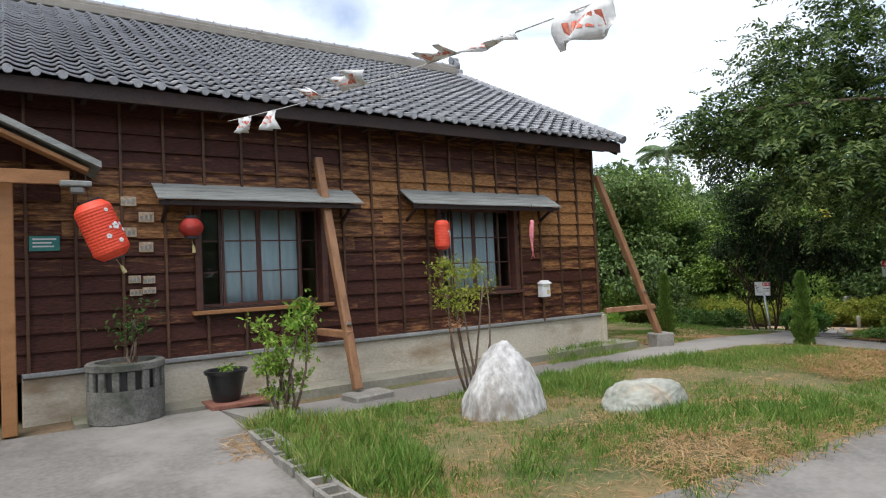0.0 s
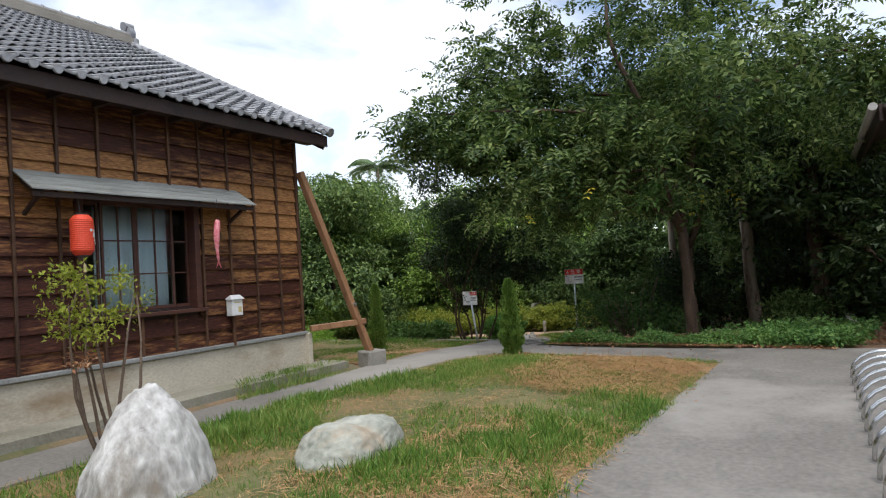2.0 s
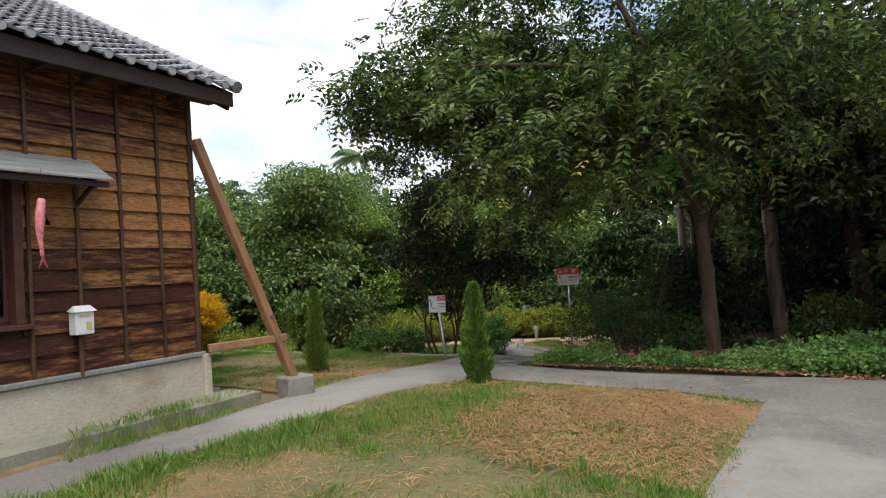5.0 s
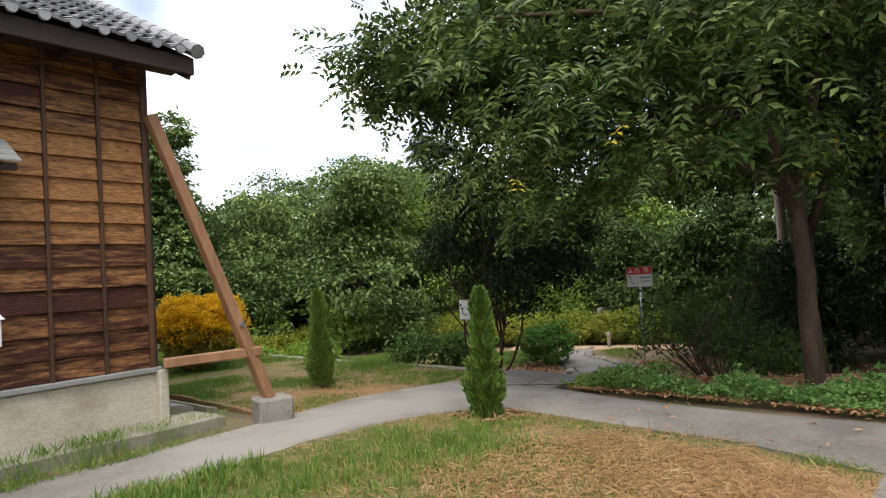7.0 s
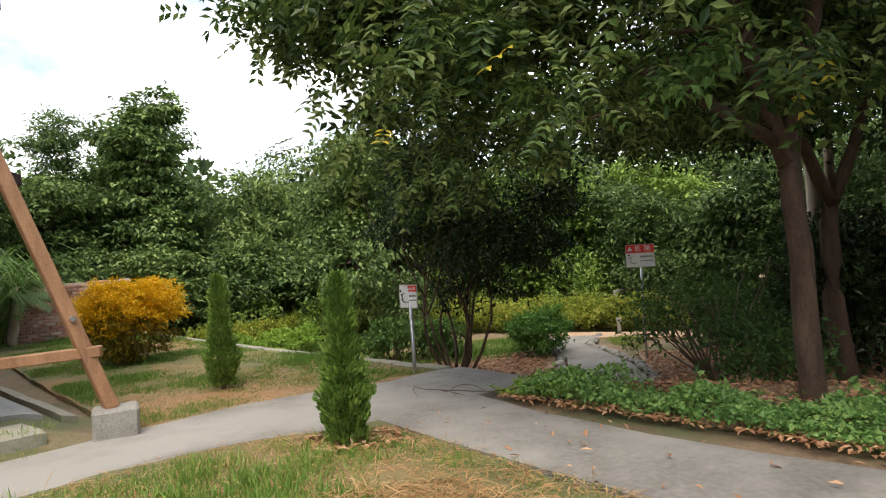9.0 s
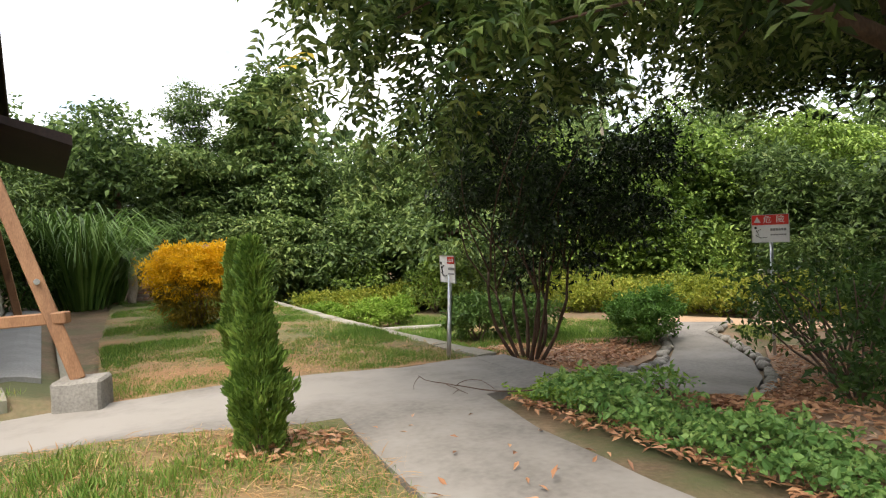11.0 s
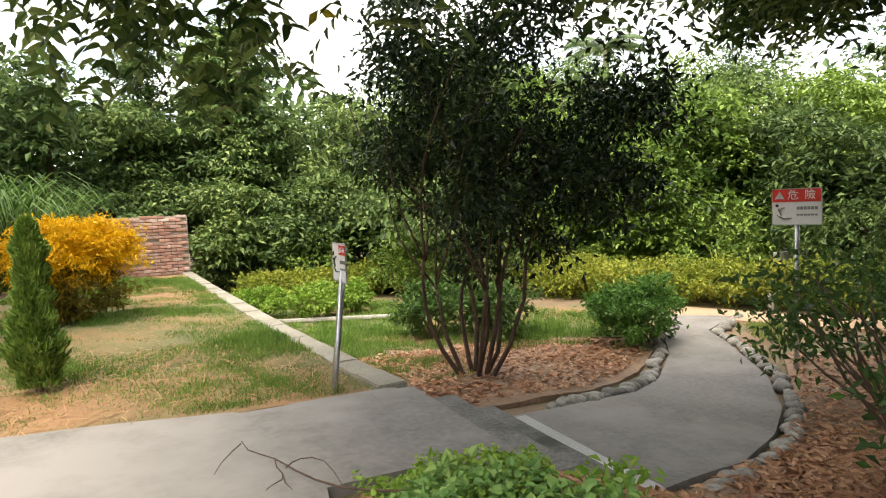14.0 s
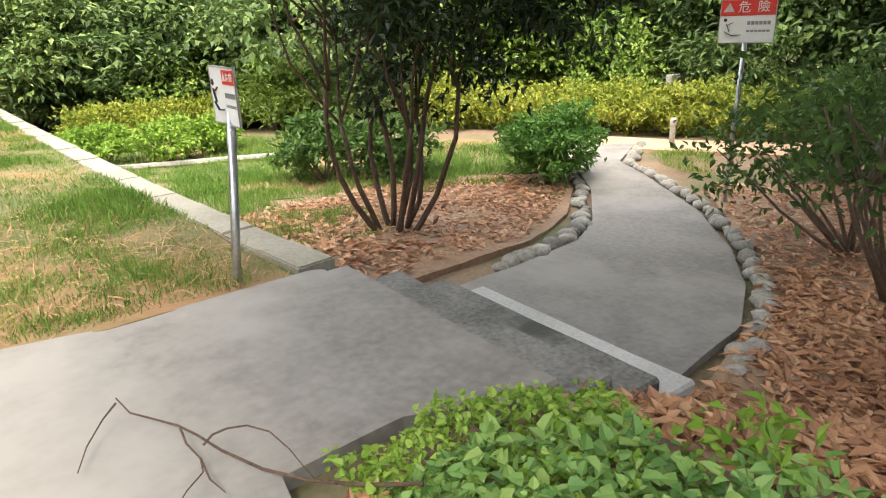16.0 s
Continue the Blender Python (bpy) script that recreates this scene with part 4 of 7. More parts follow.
pp("entrance_door", bm, M_DARKWOOD, "dark wooden entrance door")

# ---- foliage builders ----
def unit(a):
    return a / np.maximum(np.linalg.norm(a, axis=1, keepdims=True), 1e-6)


def leaf_quads(base, d, side, length, width, fold=0.25):
    """One kite-shaped, slightly folded quad a leaf."""
    length, width = np.asarray(length).reshape(-1, 1), np.asarray(width).reshape(-1, 1)
    up = unit(np.cross(side, d))
    mid = base + d * length * 0.45
    a = mid + side * width * 0.5 + up * width * fold
    b = mid - side * width * 0.5 + up * width * fold
    tip = base + d * length - up * length * 0.12
    v = np.stack([base, a, tip, b], 1).reshape(-1, 3)
    f = np.arange(len(v)).reshape(-1, 4)
    return v, f


def broad_leaves(base, d, side, length, width, fold=0.2):
    """Heart-shaped leaves folded along the midrib, two faces each."""
    length, width = np.asarray(length).reshape(-1, 1), np.asarray(width).reshape(-1, 1)
    up = unit(np.cross(side, d))
    tip = base + d * length - up * length * 0.18
    ring_ = [base, tip]
    for s in (1, -1):
        ring_.append(base + d * length * 0.18 + s * side * width * 0.46 + up * width * fold)
        ring_.append(base + d * length * 0.62 + s * side * width * 0.34 + up * width * fold * 0.5)
    v = np.stack(ring_, 1).reshape(-1, 3)
    k = np.arange(len(base)).reshape(-1, 1) * 6
    f = np.concatenate([k + np.array((0, 2, 3, 1)), k + np.array((0, 1, 5, 4))])
    return v, f


def blob_points(rng, blobs, n, clump=0.3, shell=0.45, flat=0.6):
    """Points in clumps through the outer part of some ellipsoids (x, y, z, rx, ry, rz, share)."""
    share = np.array([b[6] for b in blobs], float)
    share /= share.sum()
    pts, out = [], []
    for b, s in zip(blobs, share):
        k = max(3, int(n * s / 30))
        c = unit(rng.normal(size=(k, 3))) * (shell + (1 - shell) * rng.random((k, 1)) ** 0.6)
        c *= 1 + 0.18 * rng.normal(size=(k, 1))
        c = c * np.array(b[3:6]) + np.array(b[:3])
        m = int(n * s)
        pick = rng.integers(0, k, m)
        q = c[pick] + rng.normal(size=(m, 3)) * clump * np.array((1, 1, flat))
        pts.append(q)
        out.append(unit(q - np.array(b[:3])))
    return np.concatenate(pts), np.concatenate(out)


def crown_simple(rng, blobs, n, length, width, clump=0.3, shell=0.45, droop=0.35, spread=0.9, flat=0.6):
    p_, o = blob_points(rng, blobs, n, clump, shell, flat)
    d = unit(o * 0.5 + rng.normal(size=p_.shape) * spread * np.array((1, 1, min(1.0, flat * 1.7))) - np.array((0, 0, droop)))
    side = unit(np.cross(d, np.array((0, 0, 1.0)) + rng.normal(size=p_.shape) * min(0.7, flat * 1.2)))
    s = rng.uniform(0.65, 1.25, len(p_))
    return leaf_quads(p_, d, side, s * length, s * width)


def crown_sprays(rng, blobs, n, pairs, rachis, length, width, clump=0.3, shell=0.4, droop=0.35, broad=False):
    """Pinnate leaves: leaflets in pairs along a drooping stalk."""
    p_, o = blob_points(rng, blobs, n, clump, shell)
    d = unit(o * np.array((1, 1, 0.3)) * 0.8 + rng.normal(size=p_.shape) * 0.6 - np.array((0, 0, droop)))
    side = unit(np.cross(d, np.array((0, 0, 1.0)) + rng.normal(size=p_.shape) * 0.35))
    s = rng.uniform(0.7, 1.2, len(p_)).reshape(-1, 1)
    vs, fs, o_ = [], [], 0
    for k in range(pairs):
        t = (k + 0.6) / pairs
        for sg in (-1, 1):
            if rng.random() < 0.05:
                continue
            b = p_ + d * (rachis * s * t) - np.array((0, 0, 1.0)) * (0.25 * rachis * s * t * t)
            ld = unit(side * sg * 0.85 + d * 0.5 + rng.normal(size=p_.shape) * 0.14 - np.array((0, 0, 0.12)))
            ls = unit(np.cross(ld, np.cross(side, d)))
            v, f = leaf_quads(b, ld, ls, length * s[:, 0], width * s[:, 0], 0.12) if not broad else broad_leaves(b, ld, ls, length * s[:, 0], width * s[:, 0], 0.12)
            vs.append(v)
            fs.append(f + o_)
            o_ += len(v)
    return np.concatenate(vs), np.concatenate(fs)


def limb(bm, a, b, r0, r1, bend=0.15, seed=0, sides=7, k=6):
    rr = random.Random(seed)
    a, b = Vector(a), Vector(b)
    off = Vector((rr.uniform(-1, 1), rr.uniform(-1, 1), rr.uniform(-0.3, 0.6))) * bend * (b - a).length
    pts = [a.lerp(b, t) + off * math.sin(math.pi * t) + Vector((rr.uniform(-1, 1), rr.uniform(-1, 1), 0)) * 0.02 for t in (i / k for i in range(k + 1))]
    tube(bm, pts, [r0 + (r1 - r0) * i / k for i in range(k + 1)], sides)


def tree(name, x, y, z, trunks, blobs, leaves, leaf_mat, label, category="tree", bark=None, group="", size=1.0, turn=0.0):
    """trunks: lists of (a, b, r0, r1, bend) relative to the base; leaves: arrays from a crown builder about the base."""
    t = empty(name, x, y, z, label, category, group)
    t.scale, t.rotation_euler.z = (size, size, size), radians(turn)
    bm = bmesh.new()
    for i, (a, b, r0, r1, bend) in enumerate(trunks):
        limb(bm, a, b, r0, r1, bend, seed=int(abs(x * 100) + i))
    part("trunk", bm, bark or M_BARK, t, smooth=True)
    np_mesh("crown", leaves[0], leaves[1], leaf_mat, t)
    return t


rng = np.random.default_rng(11)
# the wide tree whose crown reaches over the lawn's end
bx, by, bz = 4.45, -4.6, -0.15
A_BLOBS = [(2.9, 2.9, 3.5, 1.2, 1.2, 0.7, 0.8), (-2.1, 2.9, 4.2, 1.1, 1.1, 0.8, 0.7), (-2.2, 4.0, 4.35, 0.9, 0.9, 0.5, 0.6), (-1.3, 1.9, 3.6, 1.5, 1.5, 0.9, 1.2), (-1.0, 3.0, 5.5, 1.4, 1.3, 1.1, 0.9), (0.6, 3.6, 5.0, 2.0, 2.0, 1.2, 0.9), (1.6, 1.2, 4.6, 2.2, 2.2, 1.4, 0.7),
           (-0.4, 0.4, 3.9, 2.2, 2.2, 1.3, 1.5), (-1.4, -1.6, 4.8, 2.4, 2.2, 1.4, 0.7), (0.8, -2.2, 4.4, 2.4, 2.2, 1.4, 0.5), (-0.2, 0.4, 6.8, 3.0, 3.0, 1.6, 1.5), (1.2, -4.2, 5.2, 2.4, 2.4, 2.0, 0.5), (3.2, -0.6, 5.2, 2.2, 2.4, 1.8, 1.0)]
A_TR = [((0, 0, -0.2), (-0.12, 0.05, 2.2), 0.115, 0.09, 0.02), ((-0.12, 0.05, 2.1), (-0.55, 0.35, 4.4), 0.085, 0.06, 0.08), ((-0.1, 0.05, 2.0), (0.5, -0.3, 4.6), 0.085, 0.06, 0.08),
        ((-0.15, 0.1, 2.3), (-1.8, 2.4, 4.0), 0.06, 0.025, 0.1), ((-0.5, 0.3, 4.2), (-2.6, 3.5, 4.6), 0.05, 0.015, 0.12), ((-0.55, 0.35, 4.3), (-0.3, 1.0, 7.2), 0.06, 0.02, 0.1), ((0.5, -0.3, 4.4), (0.7, 3.4, 5.4), 0.05, 0.02, 0.1),
        ((0.3, -0.2, 3.8), (-1.4, -1.6, 4.8), 0.05, 0.02, 0.1), ((0.5, -0.3, 4.5), (1.2, -4.0, 5.2), 0.05, 0.02, 0.1), ((0.5, -0.3, 4.5), (3.0, -0.6, 5.2), 0.05, 0.02, 0.1)]
tree_a = tree("broadleaf_tree", bx, by, bz, A_TR, A_BLOBS, crown_sprays(rng, A_BLOBS, 9400, 4, 0.32, 0.13, 0.056, 0.27, 0.25), L_TREE, "wide-crowned tree with drooping feathery leaves and a bare trunk", size=0.9, turn=-6)
LOW = [(-2.2, 0.6, 2.55, 0.5, 0.4, 0.2, 1), (-1.5, 1.2, 2.7, 0.5, 0.5, 0.25, 1), (-2.5, 1.7, 2.92, 0.55, 0.5, 0.25, 1), (-2.0, 2.0, 2.32, 0.4, 0.36, 0.2, 1), (-1.5, 1.85, 2.45, 0.36, 0.36, 0.2, 0.9), (-2.5, 2.3, 2.5, 0.4, 0.36, 0.2, 0.8), (-0.9, 2.3, 3.05, 0.6, 0.5, 0.3, 1),
       (-1.8, 2.4, 3.1, 0.6, 0.6, 0.25, 1), (-0.3, 0.9, 2.8, 0.6, 0.5, 0.35, 1.3), (0.4, 1.7, 3, 0.7, 0.6, 0.4, 1.4), (0.9, 2.6, 3.2, 0.8, 0.7, 0.45, 1.4), (1.6, 1.6, 3, 0.8, 0.7, 0.5, 1.4)]
np_mesh("hanging_leaves", *crown_sprays(rng, LOW, 900, 5, 0.27, 0.078, 0.037, 0.2, 0.2, 0.45, True), L_TREE, tree_a)
for q in ((-2.2, 0.6, 2.4), (-2.5, 1.7, 2.75), (-0.9, 2.2, 2.85), (0.4, 1.7, 2.8), (0.9, 2.5, 2.9)):
    bm = bmesh.new()
    limb(bm, (-0.3, 0.2, 3.3), q, 0.028, 0.006, 0.12, int(abs(q[0]) * 10))
    part("low_branch", bm, M_BARK, tree_a, smooth=True)
BOUGH = [(-0.75, 0.3, 3.0, 0.22, 0.22, 0.1, 1), (-1.05, 0.25, 2.85, 0.24, 0.22, 0.12, 1.2), (-1.35, 0.2, 2.7, 0.2, 0.2, 0.1, 1), (-1.6, 0.15, 2.55, 0.14, 0.14, 0.08, 0.5)]
bp_, bo_ = blob_points(rng, BOUGH, 190, 0.08, 0.3)
bd_ = unit(bo_ * 0.4 + rng.normal(size=bp_.shape) * 0.5 - np.array((0.2, 0, 0.7)))
np_mesh("broad_leaves", *broad_leaves(bp_, bd_, unit(np.cross(bd_, np.array((0, 0, 1.0)) + rng.normal(size=bp_.shape) * 0.4)), rng.uniform(0.08, 0.14, len(bp_)), rng.uniform(0.05, 0.08, len(bp_)), 0.12), L_VINE, tree_a)
bm = bmesh.new()
limb(bm, (-0.1, 0.05, 3.0), (-1.6, 0.15, 2.62), 0.025, 0.005, 0.08, 9)
part("low_branch", bm, M_BARK, tree_a, smooth=True)
np_mesh("yellowed_leaves", *crown_sprays(rng, [(-1.5, 2.0, 2.9, 1.5, 1.5, 0.5, 1), (-0.6, -0.4, 3.0, 1.2, 1.2, 0.5, 1)], 10, 3, 0.3, 0.09, 0.04, 0.3), L_OLD, tree_a)
# the dark tree with many stems in the lower garden
B_BLOBS = [(0.1, -0.1, 3.2, 1.0, 1.0, 0.7, 1.6), (-0.7, 0.5, 2.9, 0.65, 0.65, 0.5, 0.8), (0.9, -0.6, 2.7, 0.9, 0.8, 0.6, 1.2), (1.2, -1.5, 3.3, 0.8, 0.8, 0.6, 1.0), (1.0, -1.5, 2.4, 0.6, 0.6, 0.4, 0.6), (-0.8, -0.2, 3.9, 0.8, 0.8, 0.5, 0.9), (0.5, 0.4, 4.4, 0.9, 0.9, 0.6, 1.1), (0.5, -0.8, 4.6, 0.7, 0.7, 0.5, 0.7),
           (-0.4, 0.9, 5.3, 0.8, 0.8, 0.5, 0.7), (0.2, -0.4, 5.7, 0.9, 0.9, 0.6, 0.8), (-0.3, -0.8, 2.3, 0.6, 0.6, 0.35, 0.5), (0.2, 0.2, 1.55, 0.5, 0.5, 0.4, 0.25), (0.6, -0.5, 1.8, 0.4, 0.4, 0.3, 0.2), (0.4, 0.7, 2.2, 0.5, 0.5, 0.3, 0.4), (0.9, 0.6, 6.2, 0.7, 0.7, 0.5, 0.3)]
B_TR = []
for k in range(9):
    a = 2 * math.pi * k / 9 + 0.3
    r = 0.55 + 0.5 * ((k * 7) % 5) / 5
    zk = 1.2 + 0.4 * (k % 3)
    B_TR.append(((0.07 * math.cos(a), 0.07 * math.sin(a), -0.2), (r * 0.8 * math.cos(a), r * 0.8 * math.sin(a), zk), 0.036, 0.02, 0.12))
    for j in range(3):   # each stem splits again
        b = a + 0.7 * (j - 1) + 0.2 * ((k * 3 + j) % 4)
        B_TR.append(((r * 0.78 * math.cos(a), r * 0.78 * math.sin(a), zk - 0.04), (r * (1.1 + 0.35 * j) * math.cos(b), r * (1.1 + 0.35 * j) * math.sin(b), 2.6 + 0.6 * j), 0.017, 0.005, 0.14))
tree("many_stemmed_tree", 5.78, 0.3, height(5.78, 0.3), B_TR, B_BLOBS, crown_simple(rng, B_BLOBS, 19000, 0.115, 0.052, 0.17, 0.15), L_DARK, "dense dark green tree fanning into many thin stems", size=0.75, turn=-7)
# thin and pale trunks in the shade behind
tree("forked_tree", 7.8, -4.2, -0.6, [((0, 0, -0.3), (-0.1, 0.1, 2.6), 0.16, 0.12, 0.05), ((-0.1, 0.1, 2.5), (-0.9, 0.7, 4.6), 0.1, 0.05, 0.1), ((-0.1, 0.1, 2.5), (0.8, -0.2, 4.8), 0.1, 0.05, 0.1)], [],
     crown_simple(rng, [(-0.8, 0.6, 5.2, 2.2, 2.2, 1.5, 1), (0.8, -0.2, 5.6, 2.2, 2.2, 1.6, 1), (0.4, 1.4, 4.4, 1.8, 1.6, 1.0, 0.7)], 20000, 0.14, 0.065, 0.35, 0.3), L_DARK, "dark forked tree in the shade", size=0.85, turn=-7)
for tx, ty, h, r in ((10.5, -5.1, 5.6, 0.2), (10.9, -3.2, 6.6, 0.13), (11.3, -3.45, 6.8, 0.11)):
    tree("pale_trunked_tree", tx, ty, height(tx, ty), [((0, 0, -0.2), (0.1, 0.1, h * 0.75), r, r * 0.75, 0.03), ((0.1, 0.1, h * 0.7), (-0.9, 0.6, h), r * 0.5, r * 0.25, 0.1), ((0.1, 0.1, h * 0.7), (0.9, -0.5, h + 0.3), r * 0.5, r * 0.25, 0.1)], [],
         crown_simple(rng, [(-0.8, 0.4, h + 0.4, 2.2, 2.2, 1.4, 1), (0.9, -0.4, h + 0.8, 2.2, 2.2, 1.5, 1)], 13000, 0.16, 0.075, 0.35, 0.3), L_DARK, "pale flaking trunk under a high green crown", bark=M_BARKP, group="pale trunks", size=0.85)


# woodland all round: each tree a lumpy crown of clumped leaves
def wood_tree(x, y, h, r, mat, label, seed, n=10500, low=0.1, leaf=0.2):
    g = np.random.default_rng(seed)
    z = height(x, y)
    bl = []
    many = 13 + seed % 6
    for k in range(many):
        a = g.uniform(0, 2 * math.pi)
        zz = h * (low + (0.92 - low) * (k + 0.7) / (many + 0.5))
        rr = r * (0.5 - 0.26 * abs(zz / h - 0.45)) * g.uniform(0.6, 1.3)
        off = r * g.uniform(0.3, 0.9) * (1.15 - zz / h) ** 0.7
        bl.append((off * math.cos(a), off * math.sin(a), zz, rr, rr, rr * g.uniform(0.45, 0.75), rr * rr))
    leaf *= g.uniform(0.6, 1.15)
    n = int(n * min(1.7, (0.2 / leaf) ** 1.3))
    tr = [((0, 0, -0.3), (0.1, 0.1, h * 0.7), 0.03 * h, 0.012 * h, 0.04)] + [((0.05, 0.05, h * 0.35), (b[0] * 0.8, b[1] * 0.8, b[2]), 0.014 * h, 0.005 * h, 0.1) for b in bl[3:7]]
    return tree("woodland_tree", x, y, z, tr, bl, crown_simple(g, bl, n, leaf, leaf * g.uniform(0.35, 0.6), 0.3 * (r / 2.5), 0.6, g.uniform(0.1, 0.45), 0.9, g.uniform(0.18, 0.5)), mat, label, group="woodland")


WOODS = [(9.8, -6.7, 7.0, 2.6, 3), (13.0, -7.8, 7.5, 2.8, 3), (14.0, -4.9, 7.4, 2.6, 3), (15.8, 4.6, 4.0, 2.2, 1), (17.4, 7.4, 6.0, 2.4, 1), (12.6, 11.2, 6.8, 2.4, 0), (6.4, 13.2, 6.8, 1.6, 2), (15.2, 9.0, 6.2, 2.4, 0), (11.89, 8.16, 5.8, 2.1, 1), (9.23, 11.54, 4.9, 2, 0), (6.77, 13.37, 5, 2, 0), (4.04, 12.93, 4.3, 1.8, 2), (2.29, 12.37, 4.9, 2, 2), (0.31, 13.75, 4.4, 1.8, 0), (-2.38, 13.69, 4.7, 2.1, 0),
         (10.14, 8.04, 5.6, 2.3, 0), (13.15, 5.74, 3.5, 1.8, 1), (14.18, 8.12, 4.3, 1.9, 0), (15.28, 4.47, 4, 1.9, 2), (15.78, 2.13, 3.8, 1.8, 0), (17.75, 5.93, 5.6, 2.3, 0), (18.17, 3.05, 5, 2.1, 2),
         (16.34, -0.36, 4.1, 1.9, 0), (17.12, -3.16, 4.7, 2.1, 0), (15, -4.79, 4.1, 1.8, 0), (16.05, -7.27, 5, 2.2, 0), (13.83, -8.63, 4.8, 2.1, 0), (11.39, -10.42, 5.2, 2.3, 0), (7.31, -11.71, 5.4, 2.5, 0), (1.31, -13.09, 5.4, 2.5, 0), (-5.89, -12.74, 4.8, 2.4, 0), (-12.09, -10.03, 4.6, 2.3, 0),
         (21.55, 8.92, 7.2, 2.7, 0), (17.38, 12.48, 7.2, 2.7, 0), (12.37, 15.38, 6.8, 2.7, 0), (6.6, 18.36, 6.5, 2.6, 0), (-0.28, 18.42, 6.5, 2.6, 0), (23.09, 2.62, 7.2, 2.7, 0), (22.37, -3.42, 6.8, 2.7, 0), (20.9, -9.37, 6.8, 2.7, 0), (6.43, 12.41, 7.6, 1.3, 2), (4.67, 13.69, 6.5, 1.3, 0), (7.36, 14.44, 8.1, 1.7, 0), (7.86, 9.64, 2.7, 1.4, 0), (6.13, 10.61, 2.6, 1.4, 2), (9.76, 8.95, 2.4, 1.3, 0)]
W_LABEL = ("dense green broadleaf tree at the wood's edge", "yellow-green broadleaf tree catching the light", "light green feathery tree at the wood's edge", "tall dark green tree behind the shelter")
for i, (wx, wy, wh, wr, kind_) in enumerate(WOODS):
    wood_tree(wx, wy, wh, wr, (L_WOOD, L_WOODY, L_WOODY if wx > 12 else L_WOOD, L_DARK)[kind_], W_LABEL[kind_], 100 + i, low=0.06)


def bush(name, x, y, z, blobs, n, leaf, mat, label, category="shrub", seed=0, group="", clump=0.09, shell=0.6, stems=6, ratio=0.5, droop=0.0):
    g = np.random.default_rng(seed + 500)
    b = empty(name, x, y, z, label, category, group)
    bm = bmesh.new()
    rr = random.Random(seed)
    for k in range(stems):
        q = blobs[k % len(blobs)]
        limb(bm, (rr.uniform(-0.05, 0.05), rr.uniform(-0.05, 0.05), -0.06), (q[0] + rr.uniform(-0.4, 0.4) * q[3], q[1] + rr.uniform(-0.4, 0.4) * q[4], q[2]), 0.018, 0.006, 0.1, seed + k, 5, 4)
    part("stem", bm, M_TWIG, b, smooth=True)
    np_mesh("foliage", *crown_simple(g, blobs, n, leaf, leaf * ratio, clump, shell, droop), mat, b)
    return b


# columnar cypresses on the grass
def cypress(x, y, h, r, seed):
    z = height(x, y)
    c = empty("cypress", x, y, z, "small columnar cypress with dense bright green sprays", "cypress", "small cypresses")
    bm = bmesh.new()
    limb(bm, (0, 0, -0.08), (0, 0, h * 0.9), 0.028, 0.006, 0.01, seed)
    part("trunk", bm, M_TWIG, c, smooth=True)
    g = np.random.default_rng(seed)
    m_ = 7800
    t = g.random(m_) ** 0.85
    zz = 0.04 * h + t * h * 0.96
    prof_ = r * np.clip(1.25 * (1 - t) ** 0.55 * np.minimum(1, 0.5 + t * 5), 0.05, 1)
    lump = 1 + 0.2 * np.sin(zz * 17 + 3 * np.sin(zz * 5)) + 0.14 * np.sin(zz * 41)
    a = g.random(m_) * 2 * math.pi
    rad = prof_ * lump * np.sqrt(g.uniform(0.45, 1.0, m_)) * (1 + 0.2 * np.sin(a * 5 + zz * 9) + 0.12 * np.sin(a * 9 - zz * 23))
    pts_ = np.stack([rad * np.cos(a), rad * np.sin(a), zz], 1)
    d = unit(np.stack([np.cos(a), np.sin(a), np.full(m_, 1.5)], 1) + g.normal(size=(m_, 3)) * 0.35)
    side = unit(np.cross(d, g.normal(size=(m_, 3))))
    np_mesh("foliage", *leaf_quads(pts_, d, side, g.uniform(0.035, 0.075, m_), g.uniform(0.014, 0.028, m_)), L_CYP, c)


cypress(1.58, -2.58, 1.11, 0.125, 21)
cypress(2.21, 0.3, 1.17, 0.13, 22)

# golden clipped bush
yb = bush("golden_bush", 2.5, 3.55, -0.05, [(0, 0, 0.92, 0.6, 0.58, 0.36, 1.6), (-0.22, 0.1, 1.02, 0.38, 0.38, 0.26, 0.7), (0.26, -0.1, 1.0, 0.36, 0.36, 0.26, 0.7)], 21000, 0.06, L_YEL, "rounded golden-yellow clipped bush", "bush", 31, clump=0.05, shell=0.75, stems=10, ratio=0.32)
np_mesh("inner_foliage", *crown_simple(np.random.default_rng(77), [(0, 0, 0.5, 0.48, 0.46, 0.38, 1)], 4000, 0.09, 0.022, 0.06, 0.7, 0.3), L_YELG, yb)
yb.scale = (0.98, 0.98, 0.92)
# lower garden bushes
def lower_bush(x, y, w, h, mat, label, seed, n=2600, leaf=0.075):
    bush("round_bush", x, y, height(x, y), [(0, 0, h * 0.55, w * 0.5, w * 0.5, h * 0.42, 1.5), (w * 0.16, 0, h * 0.7, w * 0.3, w * 0.3, h * 0.3, 0.6), (-w * 0.2, w * 0.1, h * 0.6, w * 0.3, w * 0.3, h * 0.32, 0.6)], n, leaf, mat, label, "bush", seed, "garden bushes", clump=0.06)


